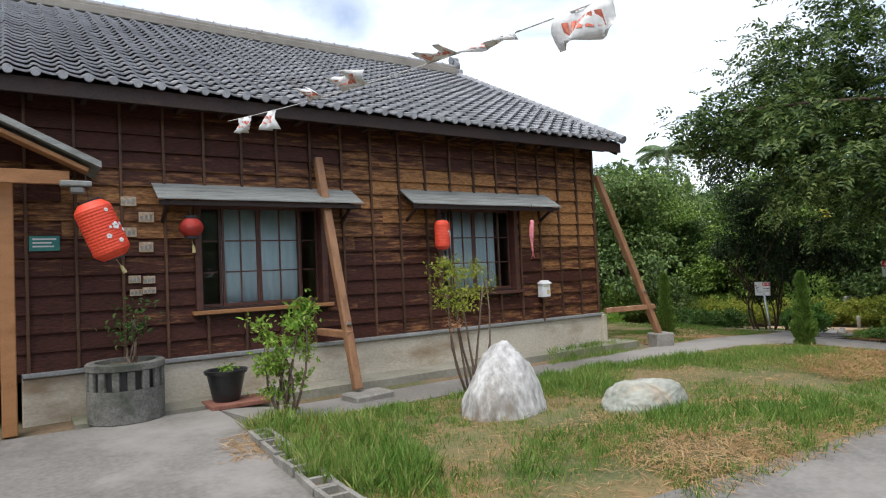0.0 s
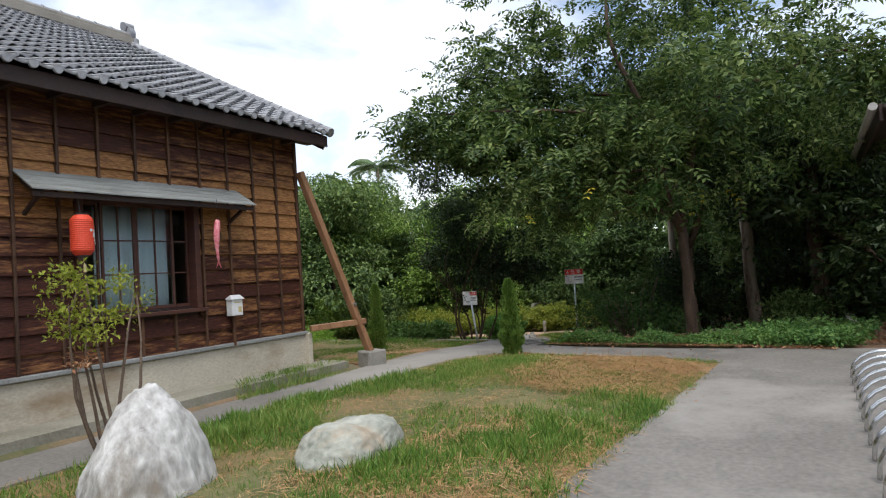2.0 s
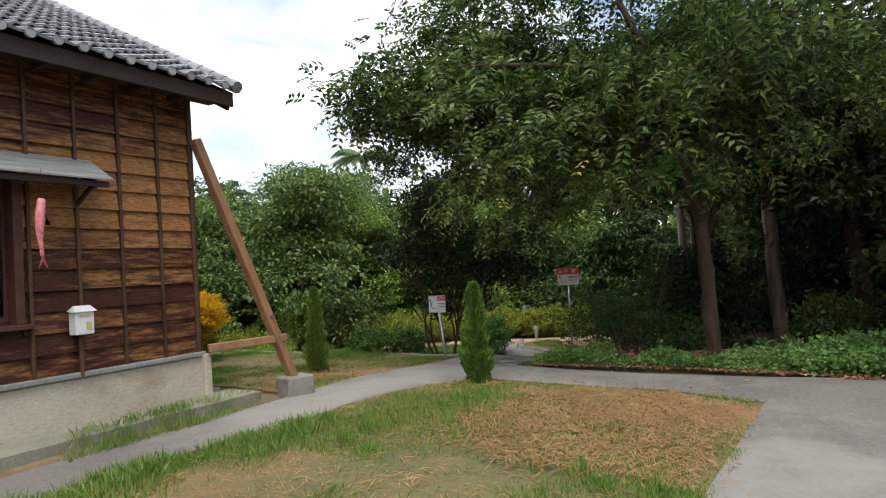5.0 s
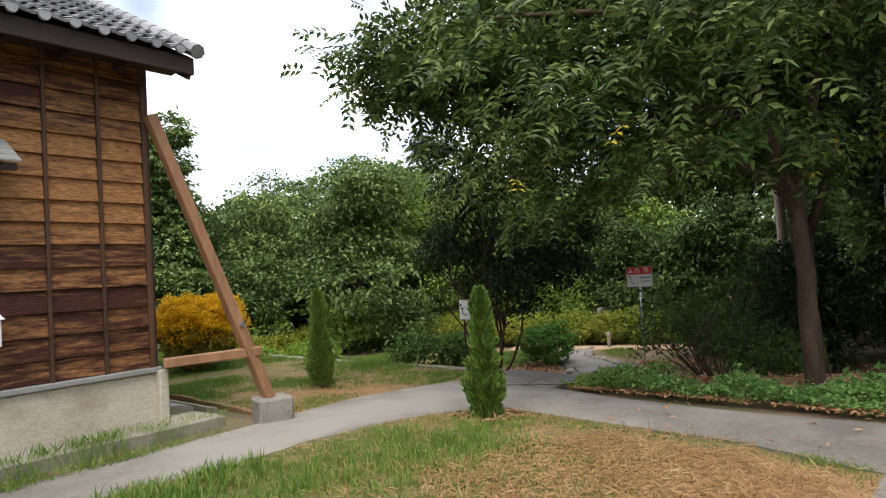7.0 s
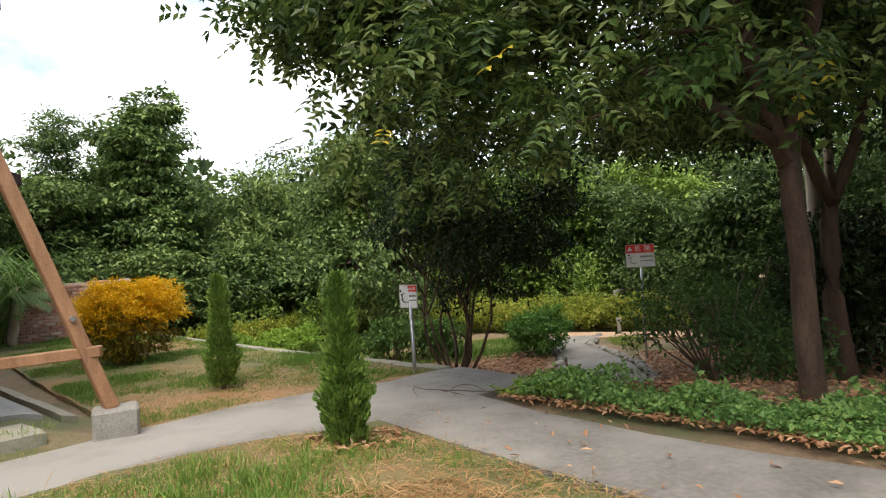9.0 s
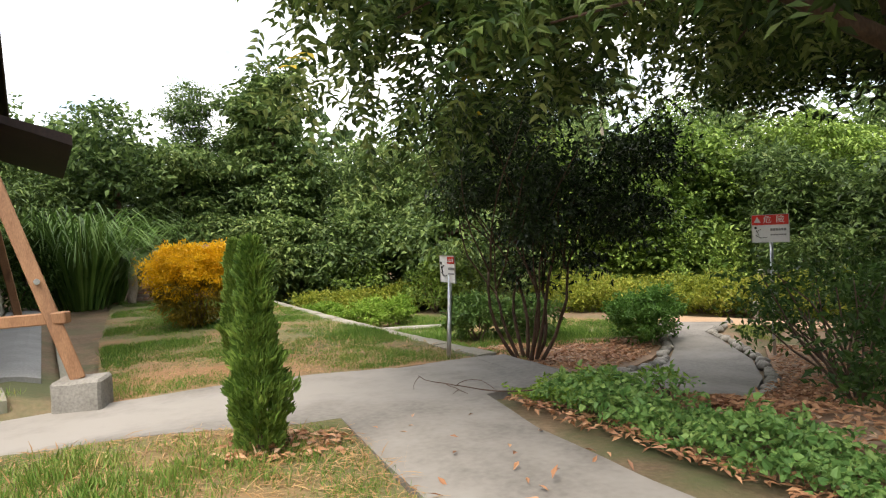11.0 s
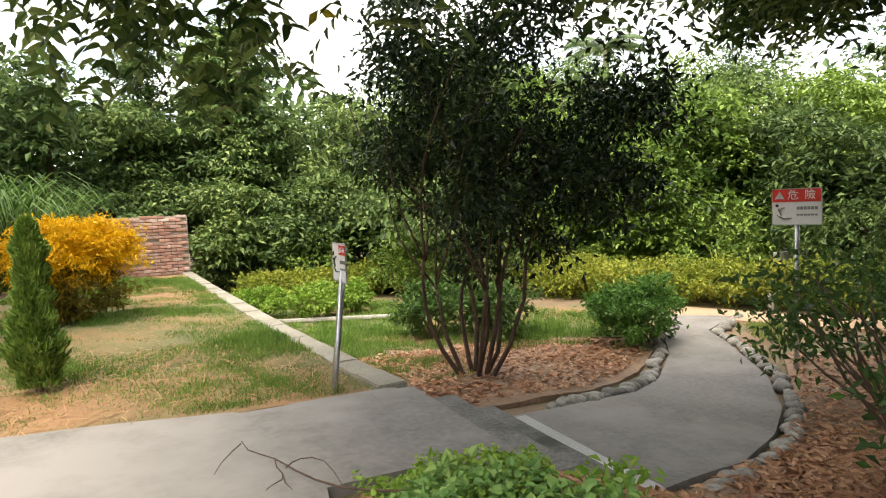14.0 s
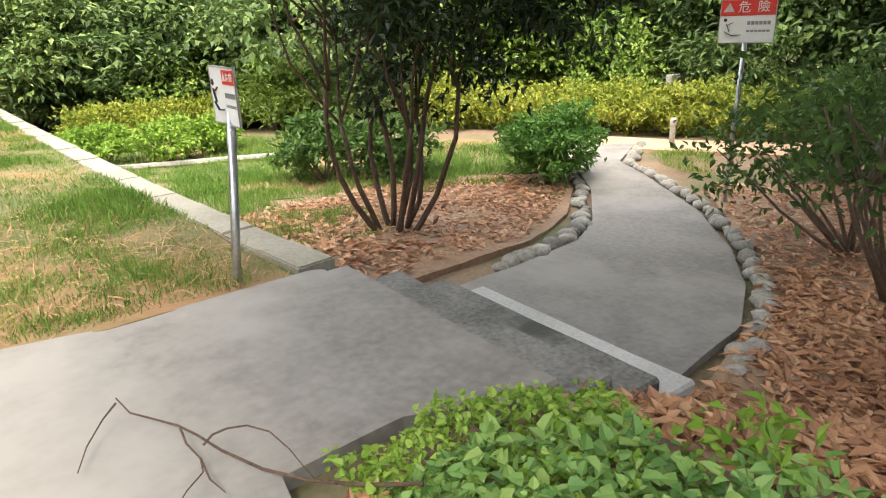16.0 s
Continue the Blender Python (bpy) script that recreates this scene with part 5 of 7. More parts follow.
lower_bush(8.62, 0.82, 1.16, 0.82, L_ROUND, "rounded bright green garden bush", 41, 5200)
lower_bush(5.3, 6.1, 0.95, 0.58, L_LIME, "small bright green garden bush", 42)
lower_bush(6.07, 5.55, 0.68, 0.62, L_LIME, "small bright green garden bush", 43)
lower_bush(6.75, 5.6, 0.6, 0.6, L_LIME, "small bright green garden bush", 44)
lower_bush(6.85, 2.9, 1.05, 0.8, L_SHRUB, "loose green garden bush", 45, 2200, 0.09)
lower_bush(7.5, 2.3, 0.9, 0.75, L_SHRUB, "loose green garden bush", 46, 2200, 0.09)


# hedges of clipped yellow-green shrubs
def hedge(pts_, w, h, mat, label, seed, n=11000, leaf=0.07):
    k = 16
    q = resample(pts_, k)
    c = q[k // 2]
    z = height(c.x, c.y)
    bl = []
    for i, v in enumerate(q):
        bl.append((v.x - c.x, v.y - c.y, height(v.x, v.y) - z + h * 0.5, 0.55 * w + 0.35 * (q[1] - q[0]).length, 0.55 * w + 0.35 * (q[1] - q[0]).length, h * (0.48 + 0.06 * noise.noise((i * 1.3, seed, 0))), 1))
    return bush("hedge", c.x, c.y, z, bl, n, leaf, mat, label, "hedge", seed, clump=0.08, shell=0.55, stems=16)


hedge([(14.29, -0.89), (13.07, 1.19), (12.15, 3.18), (10.92, 5.44)], 1.07, 0.78, L_HEDGE, "long clipped yellow-green hedge behind the track", 51, 34000, 0.085)
hedge([(10.08, 6.71), (8.55, 8.98)], 0.98, 0.7, L_HEDGE, "clipped yellow-green hedge at the garden's end", 52, 15000, 0.085)
hedge([(8.19, 7.99), (5.74, 8.24)], 0.74, 0.61, L_HEDGE, "low clipped yellow-green hedge at the garden's end", 53, 13000, 0.08)
hedge([(19.61, -7.3), (14.15, -4.99)], 0.98, 0.74, L_WOOD, "dark green hedge in the shade", 54, 6000, 0.1)
hedge([(13, -6.95), (8.12, -8.57)], 0.98, 0.66, L_SHRUB, "low green hedge in the shade", 55, 6000, 0.09)

# ---- raking timber braces ----
def brace(name, top_, foot, bar_a, bar_b, size, block, label):
    b = empty(name, foot[0], foot[1], foot[2], label, "timber brace")
    o = Vector(foot)
    bm = bmesh.new()
    beam(bm, Vector(foot) - o, Vector(top_) - o, size, size, (0, 1, 0), 0.008)
    part("raking_post", bm, M_TIMBER, b)
    if bar_a:
        bm = bmesh.new()
        beam(bm, Vector(bar_a) - o, Vector(bar_b) - o, 0.085, 0.085, (0, 0, 1), 0.008)
        part("crossbar", bm, M_TIMBER, b)
        bm = bmesh.new()
        mid = Vector(foot).lerp(Vector(top_), 0.27) - o
        bmesh.ops.create_cone(bm, cap_ends=True, segments=8, radius1=0.022, radius2=0.022, depth=0.17, matrix=Matrix.Translation(mid) @ Matrix.Rotation(radians(90), 4, "X"))
        part("bolt", bm, M_STEEL, b)
    if block:
        bx_, by_, w_, d_, z0, z1, turn = block
        bm = bmesh.new()
        box(bm, -w_ / 2, w_ / 2, -d_ / 2, d_ / 2, z0, z1, 0.02)
        bmesh.ops.subdivide_edges(bm, edges=bm.edges[:], cuts=2, use_grid_fill=True)
        for v in bm.verts:
            v.co += Vector([0.008 * noise.noise(v.co * 6 + Vector((k, 0, 0))) for k in range(3)])
        bmesh.ops.rotate(bm, verts=bm.verts[:], cent=(0, 0, 0), matrix=Matrix.Rotation(radians(turn), 3, "Z"))
        bmesh.ops.translate(bm, verts=bm.verts[:], vec=Vector((bx_, by_, 0)) - Vector((o.x, o.y, o.z)))
        part("concrete_footing", bm, M_BLOCK, b, "rough grey concrete footing")
    return b


brace("timber_brace", (0.02, -0.1, 2.9), (0.84, -0.56, 0.2), (0.03, -0.14, 0.63), (0.8, -0.54, 0.66), 0.1, (0.86, -0.58, 0.33, 0.31, -0.1, 0.215, -20), "orange-brown timber brace propping the house corner on a concrete footing")
brace("timber_brace", (-5.0, -0.11, 2.88), (-4.9, -0.78, 0.1), (-5.05, -0.09, 0.74), (-4.92, -0.68, 0.72), 0.1, (-4.82, -0.88, 0.52, 0.34, -0.03, 0.075, 6), "orange-brown timber brace leaning on the house front")
brace("timber_brace", (0.03, 4.2, 2.35), (0.36, 5.0, 0.1), None, None, 0.1, None, "dark timber brace on the gable side")


# ---- lanterns ----
def lantern(x, y, z, r, h, tilt, paper, label, round_=False, flowers=True):
    t = empty("paper_lantern", x, y, z, label, "lantern", "lanterns on the house")
    turn = Matrix.Rotation(radians(tilt), 4, "Y")
    bm = bmesh.new()
    prof_ = []
    n_ = 40
    for k in range(n_ + 1):
        u = k / n_
        if round_:
            rr = r * math.sin(math.pi * (0.12 + 0.76 * u))
        else:
            rr = r * (1 - 0.42 * max(0, abs(2 * u - 1) - 0.72) ** 1.4 * 6)
        rr += 0.0014 * (1 if k % 2 else -1)
        prof_.append((max(rr, 0.03), -h / 2 + h * u))
    lathe(bm, prof_, 28)
    bmesh.ops.transform(bm, matrix=turn, verts=bm.verts[:])
    part("paper_shade", bm, paper, t, smooth=False)
    for nm, zz in (("top_ring", h / 2), ("bottom_ring", -h / 2)):
        bm = bmesh.new()
        lathe(bm, [(0.001, zz - 0.012), (r * 0.6, zz - 0.012), (r * 0.6, zz + 0.014), (0.001, zz + 0.014)], 24, turn)
        part(nm, bm, M_POT, t, "black plastic ring")
    bm = bmesh.new()
    a = turn @ Vector((0, 0, -h / 2 - 0.01))
    tube(bm, [a, a + turn @ Vector((0.01, 0, -0.06)), a + turn @ Vector((0.015, 0, -0.08)), a + turn @ Vector((0.02, 0, -0.15))], [0.003, 0.003, 0.013, 0.02], 8)
    part("tassel", bm, M_TASSEL, t, "straw-yellow tassel")
    bm = bmesh.new()
    a = turn @ Vector((0, 0, h / 2))
    tube(bm, [a, a + Vector((-0.01, 0.02, 0.1)), a + Vector((-0.02, 0.03, 0.26))], 0.004, 6)
    part("hanging_cord", bm, M_POT, t)
    if flowers:   # white blossom print
        rf = random.Random(int(x * 10))
        for k in range(7):
            bm = bmesh.new()
            az = radians(rf.uniform(-95, -20)) if k else radians(-52)
            zz = rf.uniform(-0.34, 0.34) * h if k else 0.0
            s = (0.16 if k == 0 else rf.uniform(0.06, 0.11)) * r * 1.3
            for pe in range(5):
                pa = 2 * math.pi * pe / 5
                az2, z2 = az + math.cos(pa) * s * 0.62 / r, zz + math.sin(pa) * s * 0.62
                c = Vector((math.cos(az2) * (r + 0.006), math.sin(az2) * (r + 0.006), z2))
                nrm = Vector((math.cos(az2), math.sin(az2), 0))
                m_ = nrm.to_track_quat("Z", "Y").to_matrix().to_4x4()
                m_.translation = c
                bmesh.ops.create_cone(bm, cap_ends=True, segments=7, radius1=s * 0.48, radius2=s * 0.44, depth=0.004, matrix=m_)
            bmesh.ops.transform(bm, matrix=turn, verts=bm.verts[:])
            part("blossom_print", bm, M_WHITE, t, "white blossom print")
    return t


lantern(-7.46, -0.8, 1.93, 0.165, 0.56, -22, M_LANT, "bright red paper lantern hanging askew from the porch eave")
lantern(-3.33, -0.34, 1.9, 0.105, 0.4, 0, M_LANT, "bright red paper lantern with white blossoms under an awning")
lantern(-6.56, -0.31, 2.0, 0.125, 0.22, 0, M_LANTD, "small round dark red lantern under an awning", True, False)
cap = empty("eave_hook", -7.66, -0.8, 2.36, "grey metal hook plate at the end of the porch eave", "hook")
bm = bmesh.new()
box(bm, -0.13, 0.12, -0.06, 0.06, -0.03, 0.02, 0.008)
box(bm, -0.05, 0.06, -0.04, 0.04, -0.09, -0.031, 0.01)
part("plate", bm, M_AWNING, cap)

# ---- koi windsock ----
koi = empty("koi_windsock", -1.76, -0.42, 2.16, "pink and white fish windsock hanging from the awning", "windsock")
koi.scale = (0.72, 0.72, 0.95)
bm = bmesh.new()
pts_, rad_ = [], []
for k in range(15):
    u = k / 14
    pts_.append((-0.03 * math.sin(u * 3), 0.02 * u, -0.06 - 0.5 * u))
    rad_.append(0.048 * (0.75 + 0.5 * math.sin(math.pi * min(1, u * 1.3))) * (1 - 0.55 * u) + 0.006 * (k % 2))
tube(bm, pts_, rad_, 12)
part("body", bm, M_PINK, koi, smooth=True)
bm = bmesh.new()
for s in (-1, 1):
    v = [bm.verts.new(c) for c in ((0, 0.02, -0.53), (s * 0.055, 0.025, -0.66), (s * 0.02, 0.03, -0.63), (0, 0.02, -0.6))]
    bm.faces.new(v if s > 0 else v[::-1])
bmesh.ops.solidify(bm, geom=bm.faces[:], thickness=0.004)
part("tail_fin", bm, M_PINK, koi)
for s in (-1, 1):
    bm = bmesh.new()
    v = [bm.verts.new(c) for c in ((s * 0.035, 0, -0.2), (s * 0.085, 0.0, -0.29), (s * 0.03, 0, -0.28))]
    bm.faces.new(v if s > 0 else v[::-1])
    bmesh.ops.solidify(bm, geom=bm.faces[:], thickness=0.004)
    part("side_fin", bm, M_FLAG, koi)
bm = bmesh.new()
tube(bm, [(0, 0, -0.06), (0, 0, 0.06), (0.0, 0.0, 0.2)], 0.003, 5)
part("hanging_cord", bm, M_POT, koi)

# ---- letter box, notices and plaque on the wall ----
mail = empty("letter_box", -1.3, -0.1, 1.05, "white wooden letter box with a pitched lid on the boards", "letter box")
bm = bmesh.new()
box(bm, -0.085, 0.085, -0.065, 0.045, -0.11, 0.1, 0.006)
part("body", bm, M_WHITE, mail)
bm = bmesh.new()
v = [bm.verts.new(c) for c in ((-0.105, -0.085, 0.095), (0.105, -0.085, 0.095), (0.075, -0.02, 0.15), (-0.075, -0.02, 0.15), (-0.105, 0.045, 0.101), (0.105, 0.045, 0.101))]
for f in ((0, 1, 2, 3), (1, 5, 2), (5, 4, 3, 2), (4, 0, 3), (0, 4, 5, 1)):
    bm.faces.new([v[k] for k in f])
part("lid", bm, M_WHITE, mail)
bm = bmesh.new()
box(bm, 0.01, 0.06, -0.069, -0.0655, -0.07, 0.0)
box(bm, -0.05, 0.05, -0.069, -0.0655, 0.05, 0.062)
part("slot_label", bm, M_TASSEL, mail, "small yellow label and slot")
bm = bmesh.new()
box(bm, -0.012, 0.012, 0.0, 0.03, -0.49, -0.111)
part("post", bm, M_BATTEN, mail)
for cx, cz, w_, h_ in ((-7.13, 2.297, 0.15, 0.1), (-6.96, 2.13, 0.15, 0.11), (-7.13, 1.968, 0.14, 0.1), (-6.97, 1.81, 0.14, 0.11), (-7.09, 1.47, 0.12, 0.08), (-6.95, 1.46, 0.12, 0.08), (-7.08, 1.33, 0.12, 0.07), (-6.95, 1.345, 0.13, 0.07)):
    c = empty("wooden_tablet", cx, -0.058, cz, "small weathered wooden tablet with faded painting on the boards", "tablet", "tablets on the wall")
    bm = bmesh.new()
    box(bm, -w_ / 2, w_ / 2, -0.012, 0.012, -h_ / 2, h_ / 2, 0.003)
    part("tablet", bm, M_CHARM, c)
    bm = bmesh.new()
    for k in range(3):
        xx = -w_ * 0.32 + w_ * 0.3 * k
        box(bm, xx - 0.012, xx + 0.014, -0.0165, -0.0125, -h_ * 0.3, h_ * (0.1 + 0.08 * k))
    part("faded_print", bm, M_AWNING, c)
plq = empty("plaque", -7.89, -0.045, 1.86, "small green plaque with pale lettering beside the entrance", "plaque")
bm = bmesh.new()
box(bm, -0.13, 0.13, -0.012, 0.012, -0.075, 0.075, 0.003)
part("plate", bm, M_PLAQ, plq)
bm = bmesh.new()
for k, w_ in enumerate((0.2, 0.16, 0.18)):
    box(bm, -0.1, -0.1 + w_, -0.017, -0.0125, 0.035 - k * 0.036, 0.05 - k * 0.036)
part("lettering", bm, M_FLAG, plq)

# ---- concrete ring planter ----
ring = empty("ring_planter", -7.25, -0.46, 0.1, "mossy concrete well ring used as a planter", "planter")
bm = bmesh.new()
R0, R1 = 0.375, 0.3
lathe(bm, [(R1, 0.03), (R0 - 0.01, 0.0), (R0, 0.02), (R0, 0.36), (R0 - 0.004, 0.365)], 48)
lathe(bm, [(R0 - 0.004, 0.565), (R0 + 0.012, 0.575), (R0 + 0.012, 0.64), (R0 - 0.01, 0.655), (R1, 0.65), (R1, 0.03)], 48)
part("ring_wall", bm, M_RING, ring, smooth=False)
bm = bmesh.new()
box(bm, -(R0 - R1) / 2, (R0 - R1) / 2, -0.036, 0.036, -0.1025, 0.1025, 0.006)
up_ = part("upright", bm, M_RING, ring)
up_me = up_.data
for k in range(16):   # uprights between the slots
    ob = up_ if k == 0 else new("upright", up_me)
    ob.parent = ring
    ob.matrix_basis = Matrix.Rotation(2 * math.pi * k / 16, 4, "Z") @ Matrix.Translation(((R0 + R1) / 2 + 0.002, 0, 0.465))
# added black sleeve behind the slots, standing in for the shade inside them
bm = bmesh.new()
lathe(bm, [(R0 - 0.03, 0.36), (R0 - 0.03, 0.57)], 48)
part("liner", bm, M_POT, ring)
bm = bmesh.new()
bmesh.ops.create_circle(bm, cap_ends=True, segments=40, radius=R1, matrix=Matrix.Translation((0, 0, 0.6)))
part("soil", bm, M_SOIL, ring)
ring.scale = (0.92, 0.92, 0.88)
bush("planter_plant", -7.21, -0.46, 0.62, [(0, 0, 0.2, 0.1, 0.1, 0.18, 1), (0.03, 0, 0.45, 0.07, 0.07, 0.12, 0.6)], 160, 0.06, L_SHRUB, "thin dark plant growing in the ring planter", "plant", 61, stems=4)
# ---- black pot on a brick slab ----
slab = empty("paver", -6.22, -0.52, 0.1, "thin red-brown paving tile under a flowerpot", "paver")
bm = bmesh.new()
box(bm, -0.3, 0.34, -0.24, 0.2, 0.0, 0.045, 0.006)
part("tile", bm, M_REDBR, slab)
pot = empty("flowerpot", -6.3, -0.5, 0.145, "black plastic flowerpot with a small seedling", "flowerpot")
bm = bmesh.new()
lathe(bm, [(0.001, 0.0), (0.115, 0.0), (0.125, 0.02), (0.175, 0.29), (0.195, 0.292), (0.2, 0.325), (0.192, 0.33), (0.165, 0.328), (0.155, 0.27), (0.001, 0.265)], 32)
part("pot", bm, M_POT, pot)
bm = bmesh.new()
bmesh.ops.create_circle(bm, cap_ends=True, segments=24, radius=0.16, matrix=Matrix.Translation((0, 0, 0.285)))
part("soil", bm, M_SOIL, pot)
np_mesh("seedling", *crown_simple(np.random.default_rng(3), [(0.03, 0, 0.36, 0.06, 0.06, 0.05, 1)], 30, 0.05, 0.03, 0.02), L_LIME, pot)

pot.scale = (1.12, 1.12, 1.0)

# ---- shrubs by the lawn ----
bush("upright_shrub", -5.97, -1.3, 0.02, [(-0.12, 0, 0.75, 0.16, 0.16, 0.3, 1.1), (0.2, 0.05, 0.8, 0.14, 0.14, 0.36, 1.1), (0.0, 0, 0.4, 0.24, 0.2, 0.25, 0.9), (0.26, 0, 1.05, 0.08, 0.08, 0.16, 0.3)], 1500, 0.062, L_LIME, "upright glossy green shrub at the lawn's corner", "shrub", 62, clump=0.05, stems=9)
nd = bush("young_tree", -4.02, -1.82, 0.0, [(-0.2, 0.05, 1.42, 0.2, 0.2, 0.12, 1), (-0.12, 0.0, 1.1, 0.26, 0.24, 0.1, 1.1), (0.28, 0.1, 1.3, 0.12, 0.12, 0.22, 0.5), (-0.3, 0, 1.25, 0.1, 0.1, 0.1, 0.3)], 1200, 0.042, L_NAND, "spindly young tree with yellow-green leaf tiers", "young tree", 63, clump=0.06, stems=7)
np_mesh("reddened_leaves", *crown_simple(np.random.default_rng(8), [(-0.2, 0, 0.85, 0.12, 0.1, 0.06, 1)], 60, 0.05, 0.022, 0.03), L_LITTER, nd)


# ---- boulders ----
def boulder(name, x, y, z, sx, sy, sz, mat, label, seed, peak):
    b = empty(name, x, y, z, label, "boulder")
    bm = bmesh.new()
    bmesh.ops.create_icosphere(bm, subdivisions=5, radius=1.0)
    for v in bm.verts:
        c = v.co.copy()
        q = c * 1.0
        d = 0.16 * noise.noise(c * 1.2 + Vector((seed, 0, 0))) + 0.09 * abs(noise.noise(c * 3.0 + Vector((0, seed, 0)))) + 0.035 * noise.noise(c * 9 + Vector((0, 0, seed)))
        q *= 1 + d
        t = (q.z + 1) / 2
        if peak:
            k = 1.12 - 0.62 * max(0, t) ** 1.3
            q.x, q.y = q.x * k + 0.05 * t, q.y * k
        else:
            q.z += -0.18 * math.exp(-((c.x - 0.02) / 0.16) ** 2) * (c.z > 0) + 0.08 * c.x
        v.co = Vector((q.x * sx, q.y * sy, max(q.z, -0.6) * sz + 0.25 * sz))
    part("stone", bm, mat, b, smooth=True)


boulder("standing_boulder", -4.35, -2.72, 0.05, 0.46, 0.4, 0.52, M_ROCK, "tall pointed white boulder standing on the lawn", 4.0, True)
boulder("low_boulder", -3.3, -3.5, 0.05, 0.46, 0.3, 0.215, M_ROCK2, "low grey-green boulder lying in the grass", 9.0, False)

# ---- hollow-block kerb at the lawn's corner ----
kerb = empty("block_kerb", -6.02, -2.9, 0.0, "row of grey hollow concrete blocks edging the lawn", "kerb", kind="structure")
bm = bmesh.new()
L_, W_, H_ = 0.385, 0.19, 0.15
for x0, x1, y0, y1 in ((-W_ / 2, -W_ / 2 + 0.035, 0, L_), (W_ / 2 - 0.035, W_ / 2, 0, L_), (-W_ / 2 + 0.0351, W_ / 2 - 0.0351, 0, 0.035), (-W_ / 2 + 0.0351, W_ / 2 - 0.0351, L_ / 2 - 0.018, L_ / 2 + 0.018), (-W_ / 2 + 0.0351, W_ / 2 - 0.0351, L_ - 0.035, L_)):
    box(bm, x0, x1, y0, y1, 0, H_)
block_me = bpy.data.meshes.new("block")
bm.to_mesh(block_me)
bm.free()
block_me.materials.append(M_BLOCK)
for k in range(8):
    ob = new("block", block_me)
    ob.parent = kerb
    yy = -1.98 - k * 0.4 - L_
    bm = bmesh.new()
    box(bm, -W_ / 2 + 0.034, W_ / 2 - 0.034, 0.034, L_ - 0.034, 0.01, H_ - 0.045)
    part("soil_fill", bm, M_SOIL, ob)
    ob.matrix_basis = pose(-6.47 - 0.015 * k + 6.02, yy + 2.9, height(-6.47, yy) - 0.07 + 0.01 * (k % 3), 1.5 * (k % 2), 0, -4 + 2 * ((k * 7) % 3))

# ---- string of printed pennants ----
bunt = empty("pennant_string", -6.18, -0.47, 3.15, "cord of small white printed pennants tied to the eave", "bunting")
b0, b1 = Vector((0, 0, 0)), Vector((-5.92, -5.53, 2.68)) - Vector((-6.18, -0.47, 3.15))
bdir = (b1 - b0)
bend_ = b0 + bdir * 1.35


def on_cord(t):
    q = b0 + bdir * t
    return q - Vector((0, 0, 0.1 * math.sin(math.pi * min(1, t / 1.35))))


bm = bmesh.new()
tube(bm, [on_cord(k / 20 * 1.35) for k in range(21)], 0.004, 5)
part("cord", bm, M_ROPE, bunt)
rf = random.Random(2)
for t0, w_, h_, up_ in ((0.1, 0.3, 0.16, -1), (0.24, 0.26, 0.18, -1), (0.42, 0.22, 0.12, 0.6), (0.55, 0.4, 0.13, 0.7), (0.76, 0.3, 0.06, 0.5), (0.86, 0.38, 0.1, -0.6), (0.975, 0.34, 0.17, -1)):
    wt = w_ / bdir.length
    bm = bmesh.new()
    bp = bmesh.new()
    rows_ = []
    side_ = bdir.normalized().cross(Vector((0, 0, 1)))
    for j in range(5):
        row = []
        for k in range(9):
            q = on_cord(t0 + wt * (k / 8 - 0.5))
            fl = 0.025 * math.sin(k * 1.1 + j * 0.9 + t0 * 20)
            q = q + Vector((0, 0, up_ * h_ * j / 4)) + side_ * (fl * (j + 1) * 0.5 + 0.1 * (j / 4) * (1 if abs(up_) < 0.9 else 0.35))
            row.append(q)
        rows_.append(row)
    vv = [[bm.verts.new(q) for q in row] for row in rows_]
    for j in range(4):
        for k in range(8):
            bm.faces.new((vv[j][k], vv[j][k + 1], vv[j + 1][k + 1], vv[j + 1][k]))
    bmesh.ops.recalc_face_normals(bm, faces=bm.faces[:])
    bmesh.ops.solidify(bm, geom=bm.faces[:], thickness=0.002)
    pen = part("pennant", bm, M_FLAG, bunt, smooth=True)
    for k in (1, 2, 3, 4, 5, 6):   # unreadable red print as bars on both faces
        for s in (-1, 1):
            quad = []
            for a, b_ in ((0.15, 1.1), (0.85, 1.1), (0.85, 2.7), (0.15, 2.7)):
                j0 = int(b_)
                ku = k + a
                k0 = int(ku)
                q = rows_[j0][k0].lerp(rows_[j0][k0 + 1], ku - k0).lerp(rows_[j0 + 1][k0].lerp(rows_[j0 + 1][k0 + 1], ku - k0), b_ - j0)
                quad.append(bp.verts.new(q + side_ * 0.005 * s))
            bp.faces.new(quad if s > 0 else quad[::-1])
    part("print", bp, M_FLAGR, pen, "blurred red lettering")


# ---- warning signs ----
def glyphs(parent, body, size, loc, material, name, rot):
    cu = bpy.data.curves.new(name, "FONT")
    cu.body, cu.size, cu.extrude, cu.align_x, cu.align_y = body, size, 0.0012, "CENTER", "CENTER"
    ob = new(name, cu)
    ob.matrix_basis = Matrix.Translation(loc) @ rot
    dg = bpy.context.evaluated_depsgraph_get()
    me = bpy.data.meshes.new_from_object(ob.evaluated_get(dg))
    mw = ob.matrix_basis.copy()
    bpy.data.objects.remove(ob)
    o2 = new(name, me)
    o2.matrix_basis = mw
    me.materials.clear()
    me.materials.append(material)
    o2.parent = parent


